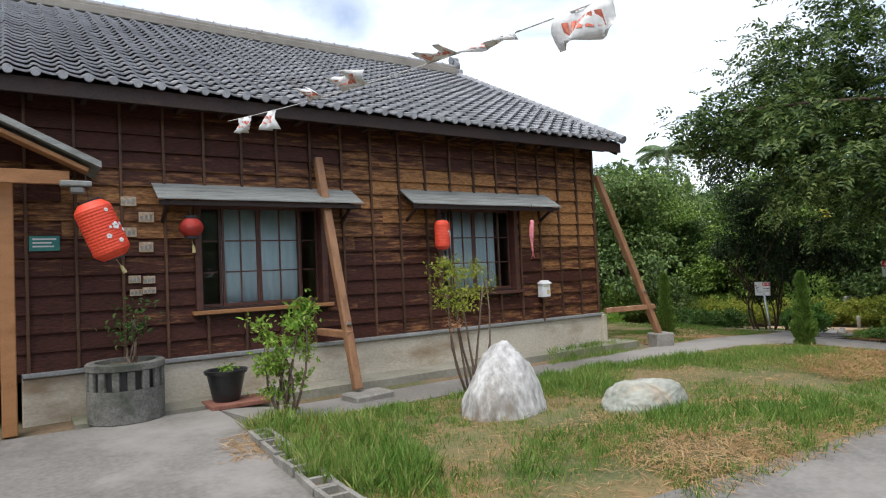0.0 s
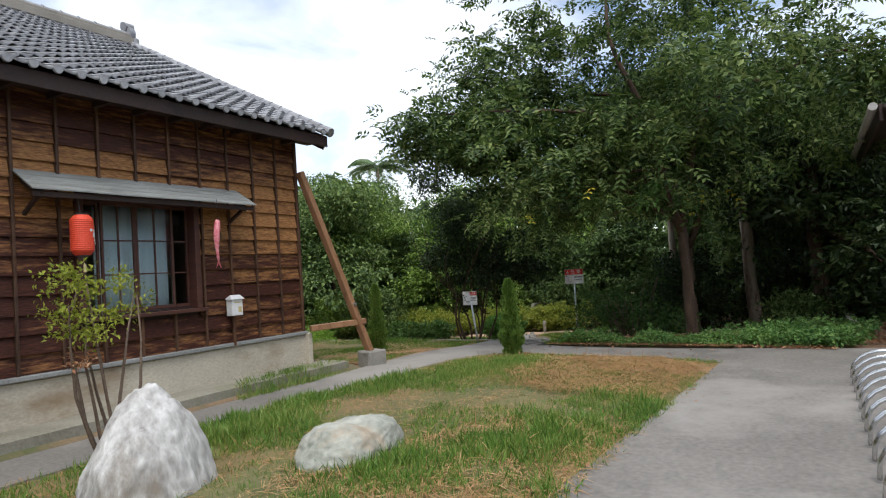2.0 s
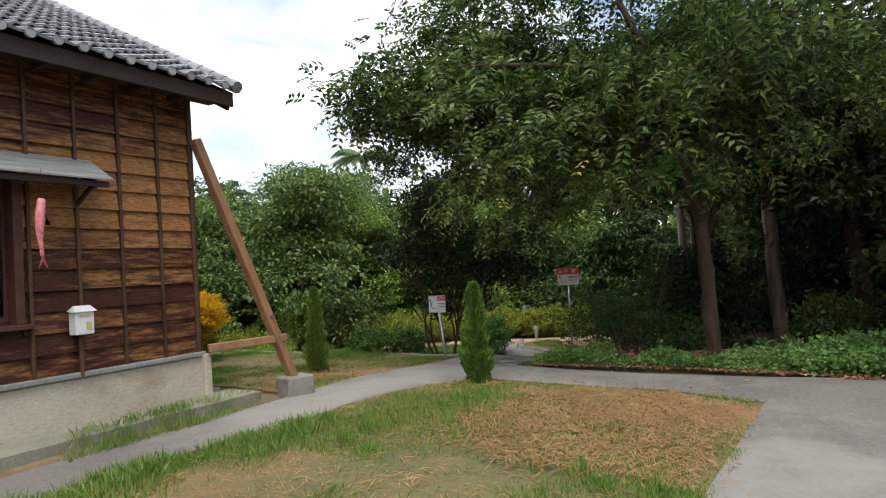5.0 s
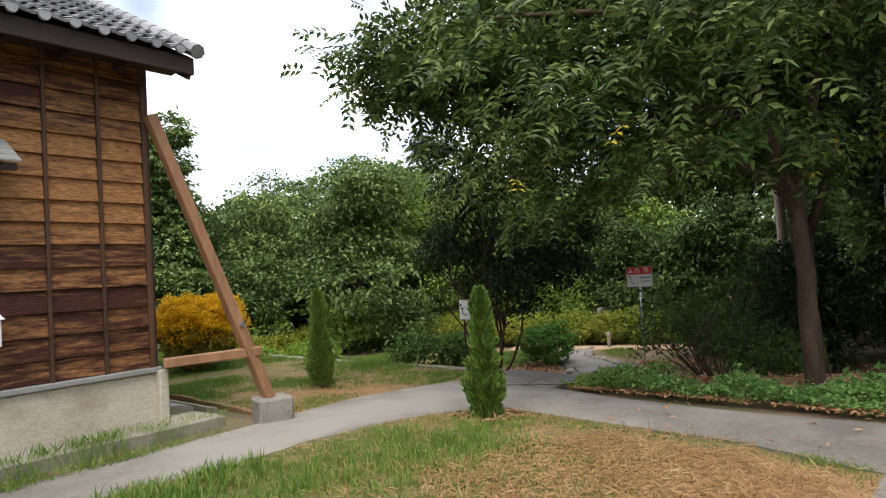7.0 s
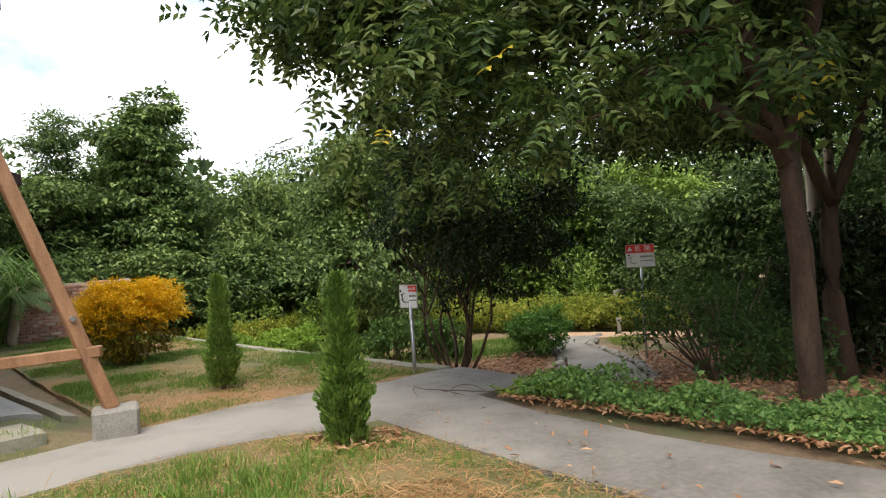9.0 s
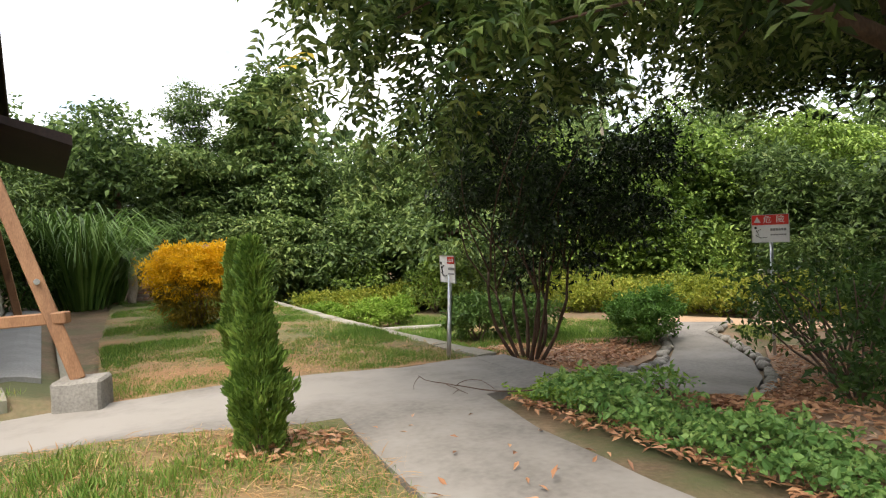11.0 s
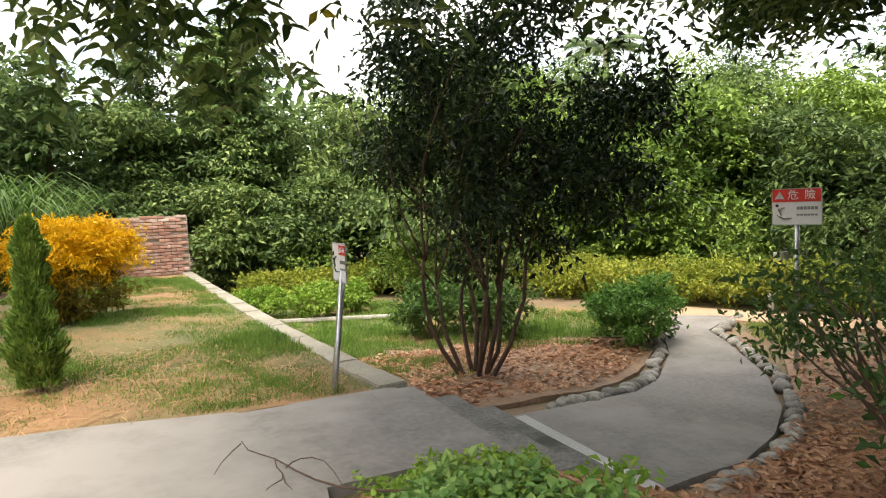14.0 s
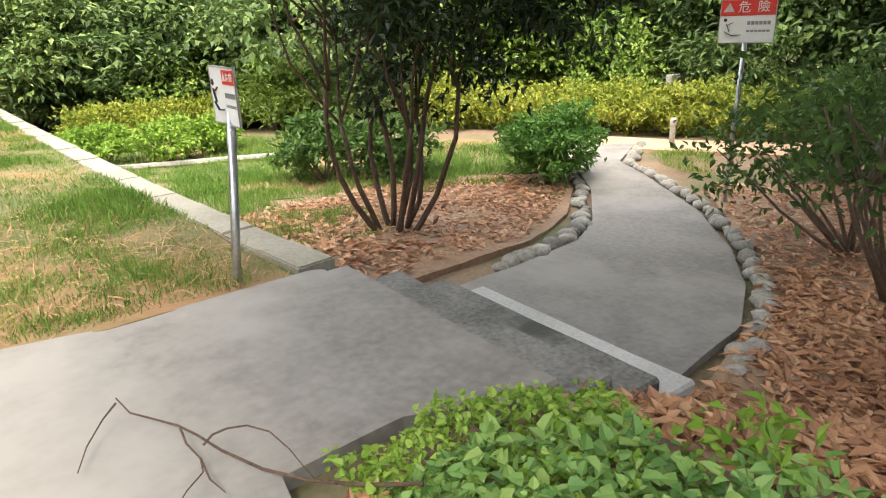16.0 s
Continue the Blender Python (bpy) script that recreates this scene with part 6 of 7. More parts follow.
def warning_sign(foot, top_, w_, h_, face, label, wide):
    """A printed board on a round post. The board's own x runs to the reader's right."""
    s = empty("warning_sign", *foot, label, "sign", "warning signs")
    bm = bmesh.new()
    axis = Vector(top_) - Vector(foot)
    tube(bm, [Vector((0, 0, -0.15)), axis * 0.97], 0.0215, 14)
    part("post", bm, M_STEEL, s, "galvanised steel post", True)
    turn = Matrix.Rotation(radians(face), 4, "Z")
    lean = axis.normalized().to_track_quat("Z", "Y").to_matrix().to_4x4() if not wide else Matrix.Identity(4)
    m_ = Matrix.Translation(axis - axis.normalized() * (h_ / 2)) @ turn
    bm = bmesh.new()
    box(bm, -w_ / 2, w_ / 2, -0.028, -0.022, -h_ / 2, h_ / 2, 0.002)
    board = part("board", bm, M_WHITE, s, "white enamelled board")
    board.matrix_basis = m_
    bm = bmesh.new()
    t = 0.006
    for x0, x1, z0, z1 in ((-w_ / 2, w_ / 2, h_ / 2 - t, h_ / 2), (-w_ / 2, w_ / 2, -h_ / 2, -h_ / 2 + t), (-w_ / 2, -w_ / 2 + t, -h_ / 2 + t + 0.0005, h_ / 2 - t - 0.0005), (w_ / 2 - t, w_ / 2, -h_ / 2 + t + 0.0005, h_ / 2 - t - 0.0005)):
        box(bm, x0, x1, -0.032, -0.02, z0, z1)
    part("rim", bm, M_STEEL, board)
    if wide:
        hx0, hx1, hz0, hz1 = -w_ / 2 + 0.008, w_ / 2 - 0.008, h_ * 0.13, h_ / 2 - 0.008
        px0, px1, pz0, pz1 = -w_ / 2 + 0.03, -0.04, -h_ / 2 + 0.05, h_ * 0.06
        tx0, tx1, tz = 0.0, w_ / 2 - 0.035, h_ * 0.0
    else:
        hx0, hx1, hz0, hz1 = 0.005, w_ / 2 - 0.01, h_ * 0.2, h_ / 2 - 0.015
        px0, px1, pz0, pz1 = -w_ / 2 + 0.02, -0.01, -h_ / 2 + 0.05, h_ * 0.25
        tx0, tx1, tz = 0.02, w_ / 2 - 0.02, h_ * 0.06
    bm = bmesh.new()
    box(bm, hx0, hx1, -0.031, -0.0285, hz0, hz1)
    part("red_header", bm, M_RED, board)
    tri_r = (hz1 - hz0) * 0.36
    tcx = hx0 + (hx1 - hx0) * (0.15 if wide else 0.2)
    tcz = (hz0 + hz1) / 2 - tri_r * 0.15
    bm = bmesh.new()
    v = [bm.verts.new((tcx + tri_r * 1.15 * math.sin(a), -0.0325, tcz + tri_r * 1.15 * math.cos(a))) for a in (0, radians(240), radians(120))]
    bm.faces.new(v)
    bmesh.ops.solidify(bm, geom=bm.faces[:], thickness=0.0015)
    part("warning_triangle", bm, M_WHITE, board)
    rot = Matrix.Rotation(radians(90), 4, "X")
    gs = (hz1 - hz0) * (0.8 if wide else 0.62)
    for k, ch in enumerate("危險"):
        u = (0.43, 0.78)[k] if wide else (0.5, 0.8)[k]
        glyphs(board, ch, gs, (hx0 + (hx1 - hx0) * u, -0.033, (hz0 + hz1) / 2), M_WHITE, "character", rot)
    for k in range(2):   # unreadable text as bars
        bm = bmesh.new()
        z1 = tz - k * h_ * 0.2
        nb = 5 - k if not wide else 6
        for q in range(nb):
            bw = (tx1 - tx0) / nb
            hh = h_ * (0.085 if k == 0 else 0.05)
            box(bm, tx0 + q * bw + bw * 0.08, tx0 + q * bw + bw * 0.9, -0.031, -0.0285, z1 - hh, z1)
        part("text_line", bm, M_GREYP, board)
    bm = bmesh.new()   # tumbling figure: slope line and plain limbs
    beam(bm, (px0 + 0.02, -0.03, pz0 + 0.05), ((px0 + px1) / 2, -0.03, pz0 + 0.015), 0.006, 0.012, (0, 1, 0), 0)
    beam(bm, ((px0 + px1) / 2, -0.03, pz0 + 0.015), (px1, -0.03, pz0 + 0.02), 0.006, 0.012, (0, 1, 0), 0)
    beam(bm, ((px0 + px1) / 2 - 0.02, -0.0295, pz0 + 0.05), ((px0 + px1) / 2 - 0.05, -0.0295, pz1 - 0.04), 0.005, 0.016, (0, 1, 0), 0)
    beam(bm, ((px0 + px1) / 2 - 0.05, -0.0305, pz1 - 0.06), ((px0 + px1) / 2 + 0.01, -0.0305, pz1 - 0.03), 0.005, 0.01, (0, 1, 0), 0)
    bmesh.ops.create_cone(bm, cap_ends=True, segments=10, radius1=0.016, radius2=0.016, depth=0.004, matrix=Matrix.Translation(((px0 + px1) / 2 - 0.06, -0.03, pz1 - 0.01)) @ Matrix.Rotation(radians(90), 4, "X"))
    part("pictogram", bm, M_BLACK, board)
    return s


warning_sign((3.84, -0.85, -0.06), (4.1, -0.58, 0.91), 0.34, 0.27, -97, "leaning white and red warning sign beside the landing", False)
warning_sign((8.86, -1.08, -0.7), (8.88, -1.08, 1.19), 0.465, 0.375, -75, "white and red warning sign on a post by the path", True)


# ---- stones edging the garden path ----
def stones(pts_, n_, seed, label):
    e = empty("stone_edging", 0, 0, 0, label, "edging", kind="structure")
    q = resample(pts_, n_)
    e.location = (q[0].x, q[0].y, height(q[0].x, q[0].y))
    rs = random.Random(seed)
    bases = []
    for k in range(4):
        bm = bmesh.new()
        bmesh.ops.create_icosphere(bm, subdivisions=2, radius=1)
        for v in bm.verts:
            v.co *= 1 + 0.3 * noise.noise(v.co * 1.4 + Vector((k * 5.0 + seed, 0, 0)))
        me = bpy.data.meshes.new("stone")
        bm.to_mesh(me)
        bm.free()
        for poly in me.polygons:
            poly.use_smooth = True
        me.materials.append(M_STONE)
        bases.append(me)
    for i, v in enumerate(q):
        ob = new("stone", rs.choice(bases))
        ob.parent = e
        s = rs.uniform(0.045, 0.085)
        ob.matrix_basis = Matrix.LocRotScale(Vector((v.x + rs.uniform(-0.03, 0.03), v.y + rs.uniform(-0.03, 0.03), height(v.x, v.y) + s * 0.12)) - e.location, Euler((0, 0, rs.uniform(0, 6))), Vector((s * rs.uniform(1, 1.4), s, s * 0.75)))


stones([(5.3, -2.6), (6.0, -2.52), (6.8, -2.22), (7.65, -1.78), (8.5, -1.12), (9.55, 0.07), (10.05, 0.68), (11.3, 1.2)], 56, 1, "rounded grey stones edging the outer side of the garden path")
stones([(5.7, -0.88), (6.2, -0.84), (6.75, -0.7), (7.45, -0.36), (8.4, 0.28), (9.25, 1.05), (10.5, 1.98)], 44, 2, "rounded grey stones edging the inner side of the garden path")
# grey edging under the small bushes of the lower lawn
bm = bmesh.new()
tube(bm, [(4.62 + 0.32 * k, 5.95 - 0.17 * k, height(4.9 + 0.32 * k, 5.95 - 0.17 * k) + 0.05) for k in range(9)], 0.05, 8)
part("border", bm, M_STONE, empty("garden_border", 0, 0, 0, "dark grey rounded border of a planting bed", "border", kind="structure"))

# ---- bollard, far grey wall ----
bol = empty("bollard", 11.85, 1.0, height(11.85, 1.0), "short grey garden bollard by the dirt track", "bollard")
bm = bmesh.new()
lathe(bm, [(0.06, -0.02), (0.06, 0.34), (0.075, 0.36), (0.075, 0.46), (0.05, 0.5), (0.001, 0.51)], 16)
part("shaft", bm, M_STONE, bol)
bol.scale = (0.7, 0.7, 0.75)
bm = bmesh.new()
box(bm, 14.27, 16.97, 2.31, 2.43, -1.2, 0.0, 0.01)
tagged(part("wall_far", bm, M_GREYWALL), "low grey rendered wall behind the hedge", "wall", kind="structure")

# ---- fallen branch on the landing ----
br = empty("fallen_branch", 3.2, -1.85, height(3.2, -1.85) + 0.03, "thin bare fallen branch lying on the concrete", "branch")


def twig(pts_, r0, r1):
    bm = bmesh.new()
    k = len(pts_)
    tube(bm, [Vector((x, y, height(x, y) + z)) - Vector(br.location) for x, y, z in pts_], [r0 + (r1 - r0) * i / (k - 1) for i in range(k)], 6)
    return bm


part("main_stem", twig([(3.46, -2.59, 0.09), (3.37, -2.47, 0.07), (3.29, -2.35, 0.06), (3.23, -2.23, 0.06), (3.19, -2.08, 0.06), (3.18, -1.96, 0.05), (3.16, -1.87, 0.05), (3.12, -1.78, 0.05), (3.08, -1.72, 0.06), (3.07, -1.64, 0.08)], 0.0055, 0.0025), M_BARK, br)
part("side_twig", twig([(3.17, -2.01, 0.05), (3.2, -2.01, 0.07), (3.23, -2.04, 0.09), (3.27, -2.08, 0.1), (3.3, -2.15, 0.1), (3.31, -2.23, 0.08), (3.31, -2.3, 0.06), (3.31, -2.35, 0.05)], 0.0035, 0.0015), M_BARK, br)
part("side_twig", twig([(3.16, -1.88, 0.05), (3.14, -1.97, 0.05), (3.14, -2.06, 0.05), (3.12, -2.12, 0.05), (3.06, -2.16, 0.05), (3.03, -2.19, 0.05)], 0.0035, 0.0015), M_BARK, br)
part("side_twig", twig([(3.06, -1.67, 0.08), (3.01, -1.7, 0.06), (2.94, -1.79, 0.05), (2.89, -1.88, 0.04)], 0.0035, 0.0015), M_BARK, br)
part("side_twig", twig([(3.14, -2.06, 0.05), (3.12, -2.16, 0.05), (3.13, -2.22, 0.04)], 0.0035, 0.0015), M_BARK, br)

# ---- bicycle rack ----
rack = empty("bicycle_rack", -1.5, -6.99, 0.0, "row of bent stainless steel bicycle hoops on a base plate", "bicycle rack")
bm = bmesh.new()
for k in range(2):
    arc = []
    for a in range(13):
        th = math.pi * a / 12
        arc.append((0.05 * k, 0.3 * math.cos(th), 0.02 + 0.27 * math.sin(th) ** 0.8))
    tube(bm, arc, 0.012, 8)
hoop_me = bpy.data.meshes.new("hoop")
bm.to_mesh(hoop_me)
bm.free()
for poly in hoop_me.polygons:
    poly.use_smooth = True
hoop_me.materials.append(M_CHROME)
for k in range(13):
    ob = new("hoop", hoop_me)
    ob.parent = rack
    ob.location = (-2.2 + 0.36 * k, 0.0, 0.0)
bm = bmesh.new()
box(bm, -2.3, 2.3, -0.42, 0.02, -0.03, 0.018)
part("base_plate", bm, M_BLUE, rack, "blue-grey base plate")

# ---- shelter beyond the rack ----
sh = empty("shelter", 3.3, -8.35, -0.03, "open shelter with a brown eave and a pale gutter", "shelter", kind="structure")
bm = bmesh.new()
vs_ = [bm.verts.new(c) for c in ((-0.9, 1.05, 2.96), (4.0, 1.05, 2.96), (4.0, -3.4, 3.9), (-0.9, -3.4, 3.9), (-0.9, 1.05, 3.04), (4.0, 1.05, 3.04), (4.0, -3.4, 3.98), (-0.9, -3.4, 3.98))]
for f in ((3, 2, 1, 0), (4, 5, 6, 7), (0, 1, 5, 4), (1, 2, 6, 5), (2, 3, 7, 6), (3, 0, 4, 7)):
    bm.faces.new([vs_[k] for k in f])
part("roof", bm, M_DARKWOOD, sh)
bm = bmesh.new()
beam(bm, (-0.93, 1.06, 2.98), (-0.93, -3.4, 3.92), 0.04, 0.22, (1, 0, 0))
box(bm, -0.9, 4.0, 1.06, 1.1, 2.84, 3.05, 0.006)
part("fascia", bm, M_DARKWOOD, sh)
bm = bmesh.new()
tube(bm, [(-0.95, 1.16, 3.02), (4.0, 1.16, 3.0)], 0.05, 10)
part("gutter", bm, M_GREYWALL, sh)
for px, py in ((-0.4, 0.6), (-0.4, -3.0), (3.6, 0.6), (3.6, -3.0)):
    bm = bmesh.new()
    box(bm, px - 0.06, px + 0.06, py - 0.06, py + 0.06, -0.3, 2.95 + 0.21 * (0.9 - py), 0.006)
    part("post", bm, M_DARKWOOD, sh)
para = empty("parapet", 7.5, -7.0, height(7.5, -7.0), "dark low timber parapet in the trees' shade", "parapet", kind="structure")
bm = bmesh.new()
box(bm, -2.0, 2.2, -0.06, 0.06, -0.5, 0.5, 0.01)
part("wall", bm, M_DARKWOOD, para)
bm = bmesh.new()
box(bm, -2.05, 2.25, -0.09, 0.09, 0.5, 0.56, 0.01)
part("coping", bm, M_GREYWALL, para, "pale horizontal rail")

# ---- old brick wall at the end of the terrace ----
bw = empty("wall_brick", 3.35, 9.65, -0.1, "crumbling pink-red brick wall at the terrace's end", "wall", kind="structure")
bm = bmesh.new()
box(bm, -1.1, 1.45, 0.02, 0.3, -0.4, 1.25)
part("mortar_core", bm, M_MORTAR, bw)
bm = bmesh.new()
box(bm, 0, 0.215, -0.03, 0.05, 0, 0.058, 0.006)
brick_me = bpy.data.meshes.new("brick")
bm.to_mesh(brick_me)
bm.free()
brick_me.materials.append(M_BRICK)
rk = random.Random(4)
for r in range(19):
    for k in range(11):
        xx = -1.05 + k * 0.226 + (0.113 if r % 2 else 0)
        if xx > 1.28 or rk.random() < 0.05 or (r > 16 and rk.random() < 0.4):
            continue
        ob = new("brick", brick_me)
        ob.parent = bw
        ob.location = (xx, rk.uniform(-0.008, 0.008), -0.05 + r * 0.07)
# ---- blades, vines and litter ----
def inside_poly(px, py, poly):
    c = np.zeros(len(px), bool)
    j = len(poly) - 1
    for i in range(len(poly)):
        xi, yi, xj, yj = *poly[i], *poly[j]
        hit_ = ((yi > py) != (yj > py)) & (px < (xj - xi) * (py - yi) / (yj - yi + 1e-9) + xi)
        c ^= hit_
        j = i
    return c


def scatter(g, poly, n):
    p0, p1 = np.min(poly, 0), np.max(poly, 0)
    q = g.uniform(p0, p1, (int(n * 1.6) + 10, 2))
    q = q[inside_poly(q[:, 0], q[:, 1], poly)][:n]
    return q


def on_land(q, lift=0.0):
    return np.array([(x, y, height(x, y) + lift) for x, y in q])


def grass(name, poly, n, h0, h1, mat, label, seed, bare=0.5, parent=None):
    """Blades standing in tufts; thinner and shorter where the ground is bare."""
    g = np.random.default_rng(seed)
    tufts = scatter(g, poly, max(20, n // 14))
    dens = np.array([0.5 + 0.9 * fbm(x, y, 0.55, 2.0) + 0.5 * fbm(x, y, 1.6, 7.0) for x, y in tufts])
    w_ = np.clip(dens + 0.55 - bare, 0.03, 1.4)
    pick = g.choice(len(tufts), n, p=w_ / w_.sum())
    q = tufts[pick] + g.normal(size=(n, 2)) * 0.045
    keep = inside_poly(q[:, 0], q[:, 1], poly)
    q, tall = q[keep], w_[pick][keep]
    base = on_land(q, 0.005)
    m_ = len(base)
    d = unit(g.normal(size=(m_, 3)) * np.array((0.42, 0.42, 0.1)) + np.array((0, 0, 1.0)))
    side = unit(np.cross(d, g.normal(size=(m_, 3))))
    ln = g.uniform(h0, h1, m_) * (0.35 + 0.65 * np.clip(tall, 0, 1.2))
    ob = np_mesh(name, *leaf_quads(base, d, side, ln, np.clip(ln * 0.07, 0.004, 0.011), 0.0), mat, parent)
    return tagged(ob, label, "grass", kind="stuff")


def straw(name, poly, n, mat, label, seed, ln0=0.06, ln1=0.2, w0=0.004, w1=0.008, cat="straw", lift=0.02):
    g = np.random.default_rng(seed)
    q = scatter(g, poly, n)
    base = on_land(q, lift)
    m_ = len(base)
    base[:, 2] += g.uniform(0, 0.018, m_)
    d = unit(g.normal(size=(m_, 3)) * np.array((1, 1, 0.16)))
    side = unit(np.cross(d, np.array((0, 0, 1.0)) + g.normal(size=(m_, 3)) * 0.25))
    ob = np_mesh(name, *leaf_quads(base, d, side, g.uniform(ln0, ln1, m_), g.uniform(w0, w1, m_), 0.15), mat)
    return tagged(ob, label, cat, kind="stuff")


LAWN = [(-6.45, -4.92), (-2.7, -5.2), (1.66, -5.42), (1.92, -4.2), (2.06, -3.0), (2.14, -2.2), (1.7, -2.18), (0.33, -1.76), (-1.1, -1.52), (-3.5, -1.45), (-6.25, -1.48)]
grass("lawn_grass", LAWN, 85000, 0.035, 0.095, L_GRASS, "short uneven green grass with dry tips", 201, 0.6)
grass("tall_grass", [(-6.22, -2.62), (-6.22, -1.47), (-3.59, -1.4), (-1.05, -1.52), (0, -1.6), (-0.42, -2.32), (-1.69, -2.62), (-3.8, -2.32)], 7000, 0.07, 0.17, L_GRASS, "taller green grass tufts along the path", 202, 0.4)
grass("tall_grass", [(-6.54, -3.27), (-6.49, -1.77), (-6.01, -1.47), (-5.49, -1.92), (-5.8, -3.8), (-6.22, -4.11)], 5200, 0.1, 0.24, L_GRASS, "long green grass hanging over the block kerb", 230, 0.2)
grass("coarse_grass", [(-6.22, -5.22), (-0.84, -5.22), (-0.84, -1.57), (-6.22, -1.52)], 21000, 0.07, 0.16, L_GRASS, "coarse green grass in uneven tufts", 231, 0.6)
straw("lawn_straw", [(-6.86, -2.62), (-6.49, -2.62), (-6.44, -1.92), (-6.75, -1.97)], 500, L_STRAW, "dry straw swept against the kerb", 232)
straw("lawn_straw", LAWN, 10000, L_STRAW, "cut straw lying on the lawn", 203)
straw("lawn_straw", [(-4.85, -5.17), (-1.9, -5.17), (-2, -4.11), (-3.59, -3.38), (-4.64, -3.48)], 9000, L_STRAW, "thick dry straw round the boulders", 204)
straw("lawn_straw", [(-0.95, -5.17), (1.3, -5.19), (1.49, -3.61), (0.19, -3.05), (-0.95, -4.01)], 9500, L_STRAW, "orange-brown dry straw patch on the lawn", 205, 0.05, 0.14, lift=0.045)
straw("lawn_straw", [(-0.84, -3.8), (0.56, -4.66), (1.86, -4.66), (2.14, -2.46), (1.58, -2.02), (0.19, -1.75)], 6000, L_STRAW, "dry brown straw round the cypress", 219, 0.05, 0.15)
SIDE = [(1.0, -0.55), (1.9, -0.56), (2.7, -0.78), (3.3, -0.93), (4.12, -0.93), (4.2, 1.5), (4.32, 4.2), (4.55, 9.0), (2.0, 9.2), (1.2, 3.0)]
grass("terrace_grass", SIDE, 144500, 0.03, 0.1, L_GRASS, "thin short grass on the terrace", 206, 0.55)
straw("terrace_straw", [(1.0, -0.5), (2.7, -0.75), (4.1, -0.9), (4.2, 1.4), (1.1, 1.4)], 3200, L_STRAW, "dry straw beside the landing", 207)
straw("terrace_straw", SIDE, 1800, L_STRAW, "dry straw on the terrace", 208)
grass("garden_grass", [(4.89, 1.51), (6.99, 2.26), (8.76, 1.19), (10.45, 1.99), (8.65, 5.43), (6.56, 8.65), (5.24, 8.7)], 60000, 0.05, 0.13, L_GRASS, "short green grass of the lower garden", 209, 0.4)
grass("garden_grass", [(4.79, 0.27), (5.65, 0.17), (6.91, 1.61), (8.19, 1.12), (7.65, 2.47), (4.98, 1.84)], 7000, 0.04, 0.12, L_GRASS, "sparse green grass round the many-stemmed tree", 220, 0.4)
grass("garden_grass", [(9.64, -0.72), (11.24, 0.13), (10.83, 0.83), (10.02, 0.18)], 2500, 0.05, 0.12, L_GRASS, "short green grass beside the garden path", 210, 0.2)
grass("apron_weeds", [(-1.9, -0.74), (0.4, -0.72), (0.5, -0.3), (-1.6, -0.42)], 2600, 0.03, 0.12, L_GRASS, "weeds growing in the apron's joints", 211, 0.3)
LITTER = [(4.17, -2.49), (5.15, -2.61), (6.09, -2.47), (7.32, -1.99), (8.4, -1.33), (9.48, -0.7), (11.22, -3.02), (9.3, -5.7), (6.53, -7.88), (3.76, -7.96), (3.48, -5.42)]
straw("fallen_leaves", LITTER, 14000, L_LITTER, "brown fallen leaves under the trees", 212, 0.05, 0.11, 0.02, 0.045, "fallen leaves", 0.03)
straw("fallen_leaves", [(4.21, -2.5), (5.15, -2.61), (6.43, -2.43), (7.28, -2.28), (6.26, -3.83), (4.27, -3.76)], 7000, L_LITTER, "thick brown fallen leaves beside the steps", 213, 0.05, 0.11, 0.02, 0.045, "fallen leaves", 0.03)
straw("fallen_leaves", [(4.73, -0.6), (6.5, -0.47), (8.36, 0.43), (8.52, 1.23), (6.98, 2.18), (4.99, 1.59)], 3800, L_LITTER, "brown fallen leaves round the many-stemmed tree", 214, 0.05, 0.11, 0.025, 0.05, "fallen leaves", 0.02)
straw("fallen_leaves", [(3.23, -2.47), (3.46, -2.49), (3.41, -5), (3.01, -6.62), (2.76, -6.59), (3.18, -4.63)], 1500, L_LITTER, "orange-brown fallen leaves at the path's edge", 215, 0.04, 0.09, 0.018, 0.035, "fallen leaves", 0.035)
straw("fallen_leaves", [(1.41, -5.26), (2.92, -5.27), (3.07, -2.53), (2.17, -2.42)], 40, L_LITTER, "a few fallen leaves on the concrete", 216, 0.04, 0.09, 0.015, 0.03, "fallen leaves", 0.04)
straw("fallen_leaves", [(-3.59, -5.16), (1.19, -5.73), (1.29, -4.91), (-3.49, -4.34)], 30, L_LITTER, "a few fallen leaves on the pavement", 217, 0.03, 0.07, 0.012, 0.03, "fallen leaves", 0.04)
straw("fallen_leaves", [(1.3, -2.74), (2, -2.82), (2.09, -2.41), (1.53, -2.18)], 260, L_LITTER, "dead leaves round the cypress foot", 218, 0.04, 0.09, 0.02, 0.04, "fallen leaves", 0.03)


def vines(poly, n, h, leaf_, mat, label, seed):
    g = np.random.default_rng(seed)
    q = scatter(g, poly, n)
    base = on_land(q)
    m_ = len(base)
    top_h = np.array([h * max(0.25, 0.95 + 0.9 * fbm(x, y, 2.2, 4.0) + 0.7 * fbm(x, y, 6.0, 9.0)) for x, y in q])
    base[:, 2] += top_h * np.sqrt(g.random(m_)) + 0.02
    d = unit(g.normal(size=(m_, 3)) * np.array((1, 1, 0.75)) + np.array((0, 0, 0.15)))
    side = unit(np.cross(d, np.array((0, 0, 1.0)) + g.normal(size=(m_, 3)) * 0.55))
    ln = g.uniform(0.4, 1.0, m_) ** 1.4 * leaf_ * 1.3
    ob = np_mesh("ground_vines", *broad_leaves(base, d, side, ln, ln * 0.85, 0.18), mat)
    return tagged(ob, label, "vines", kind="stuff")


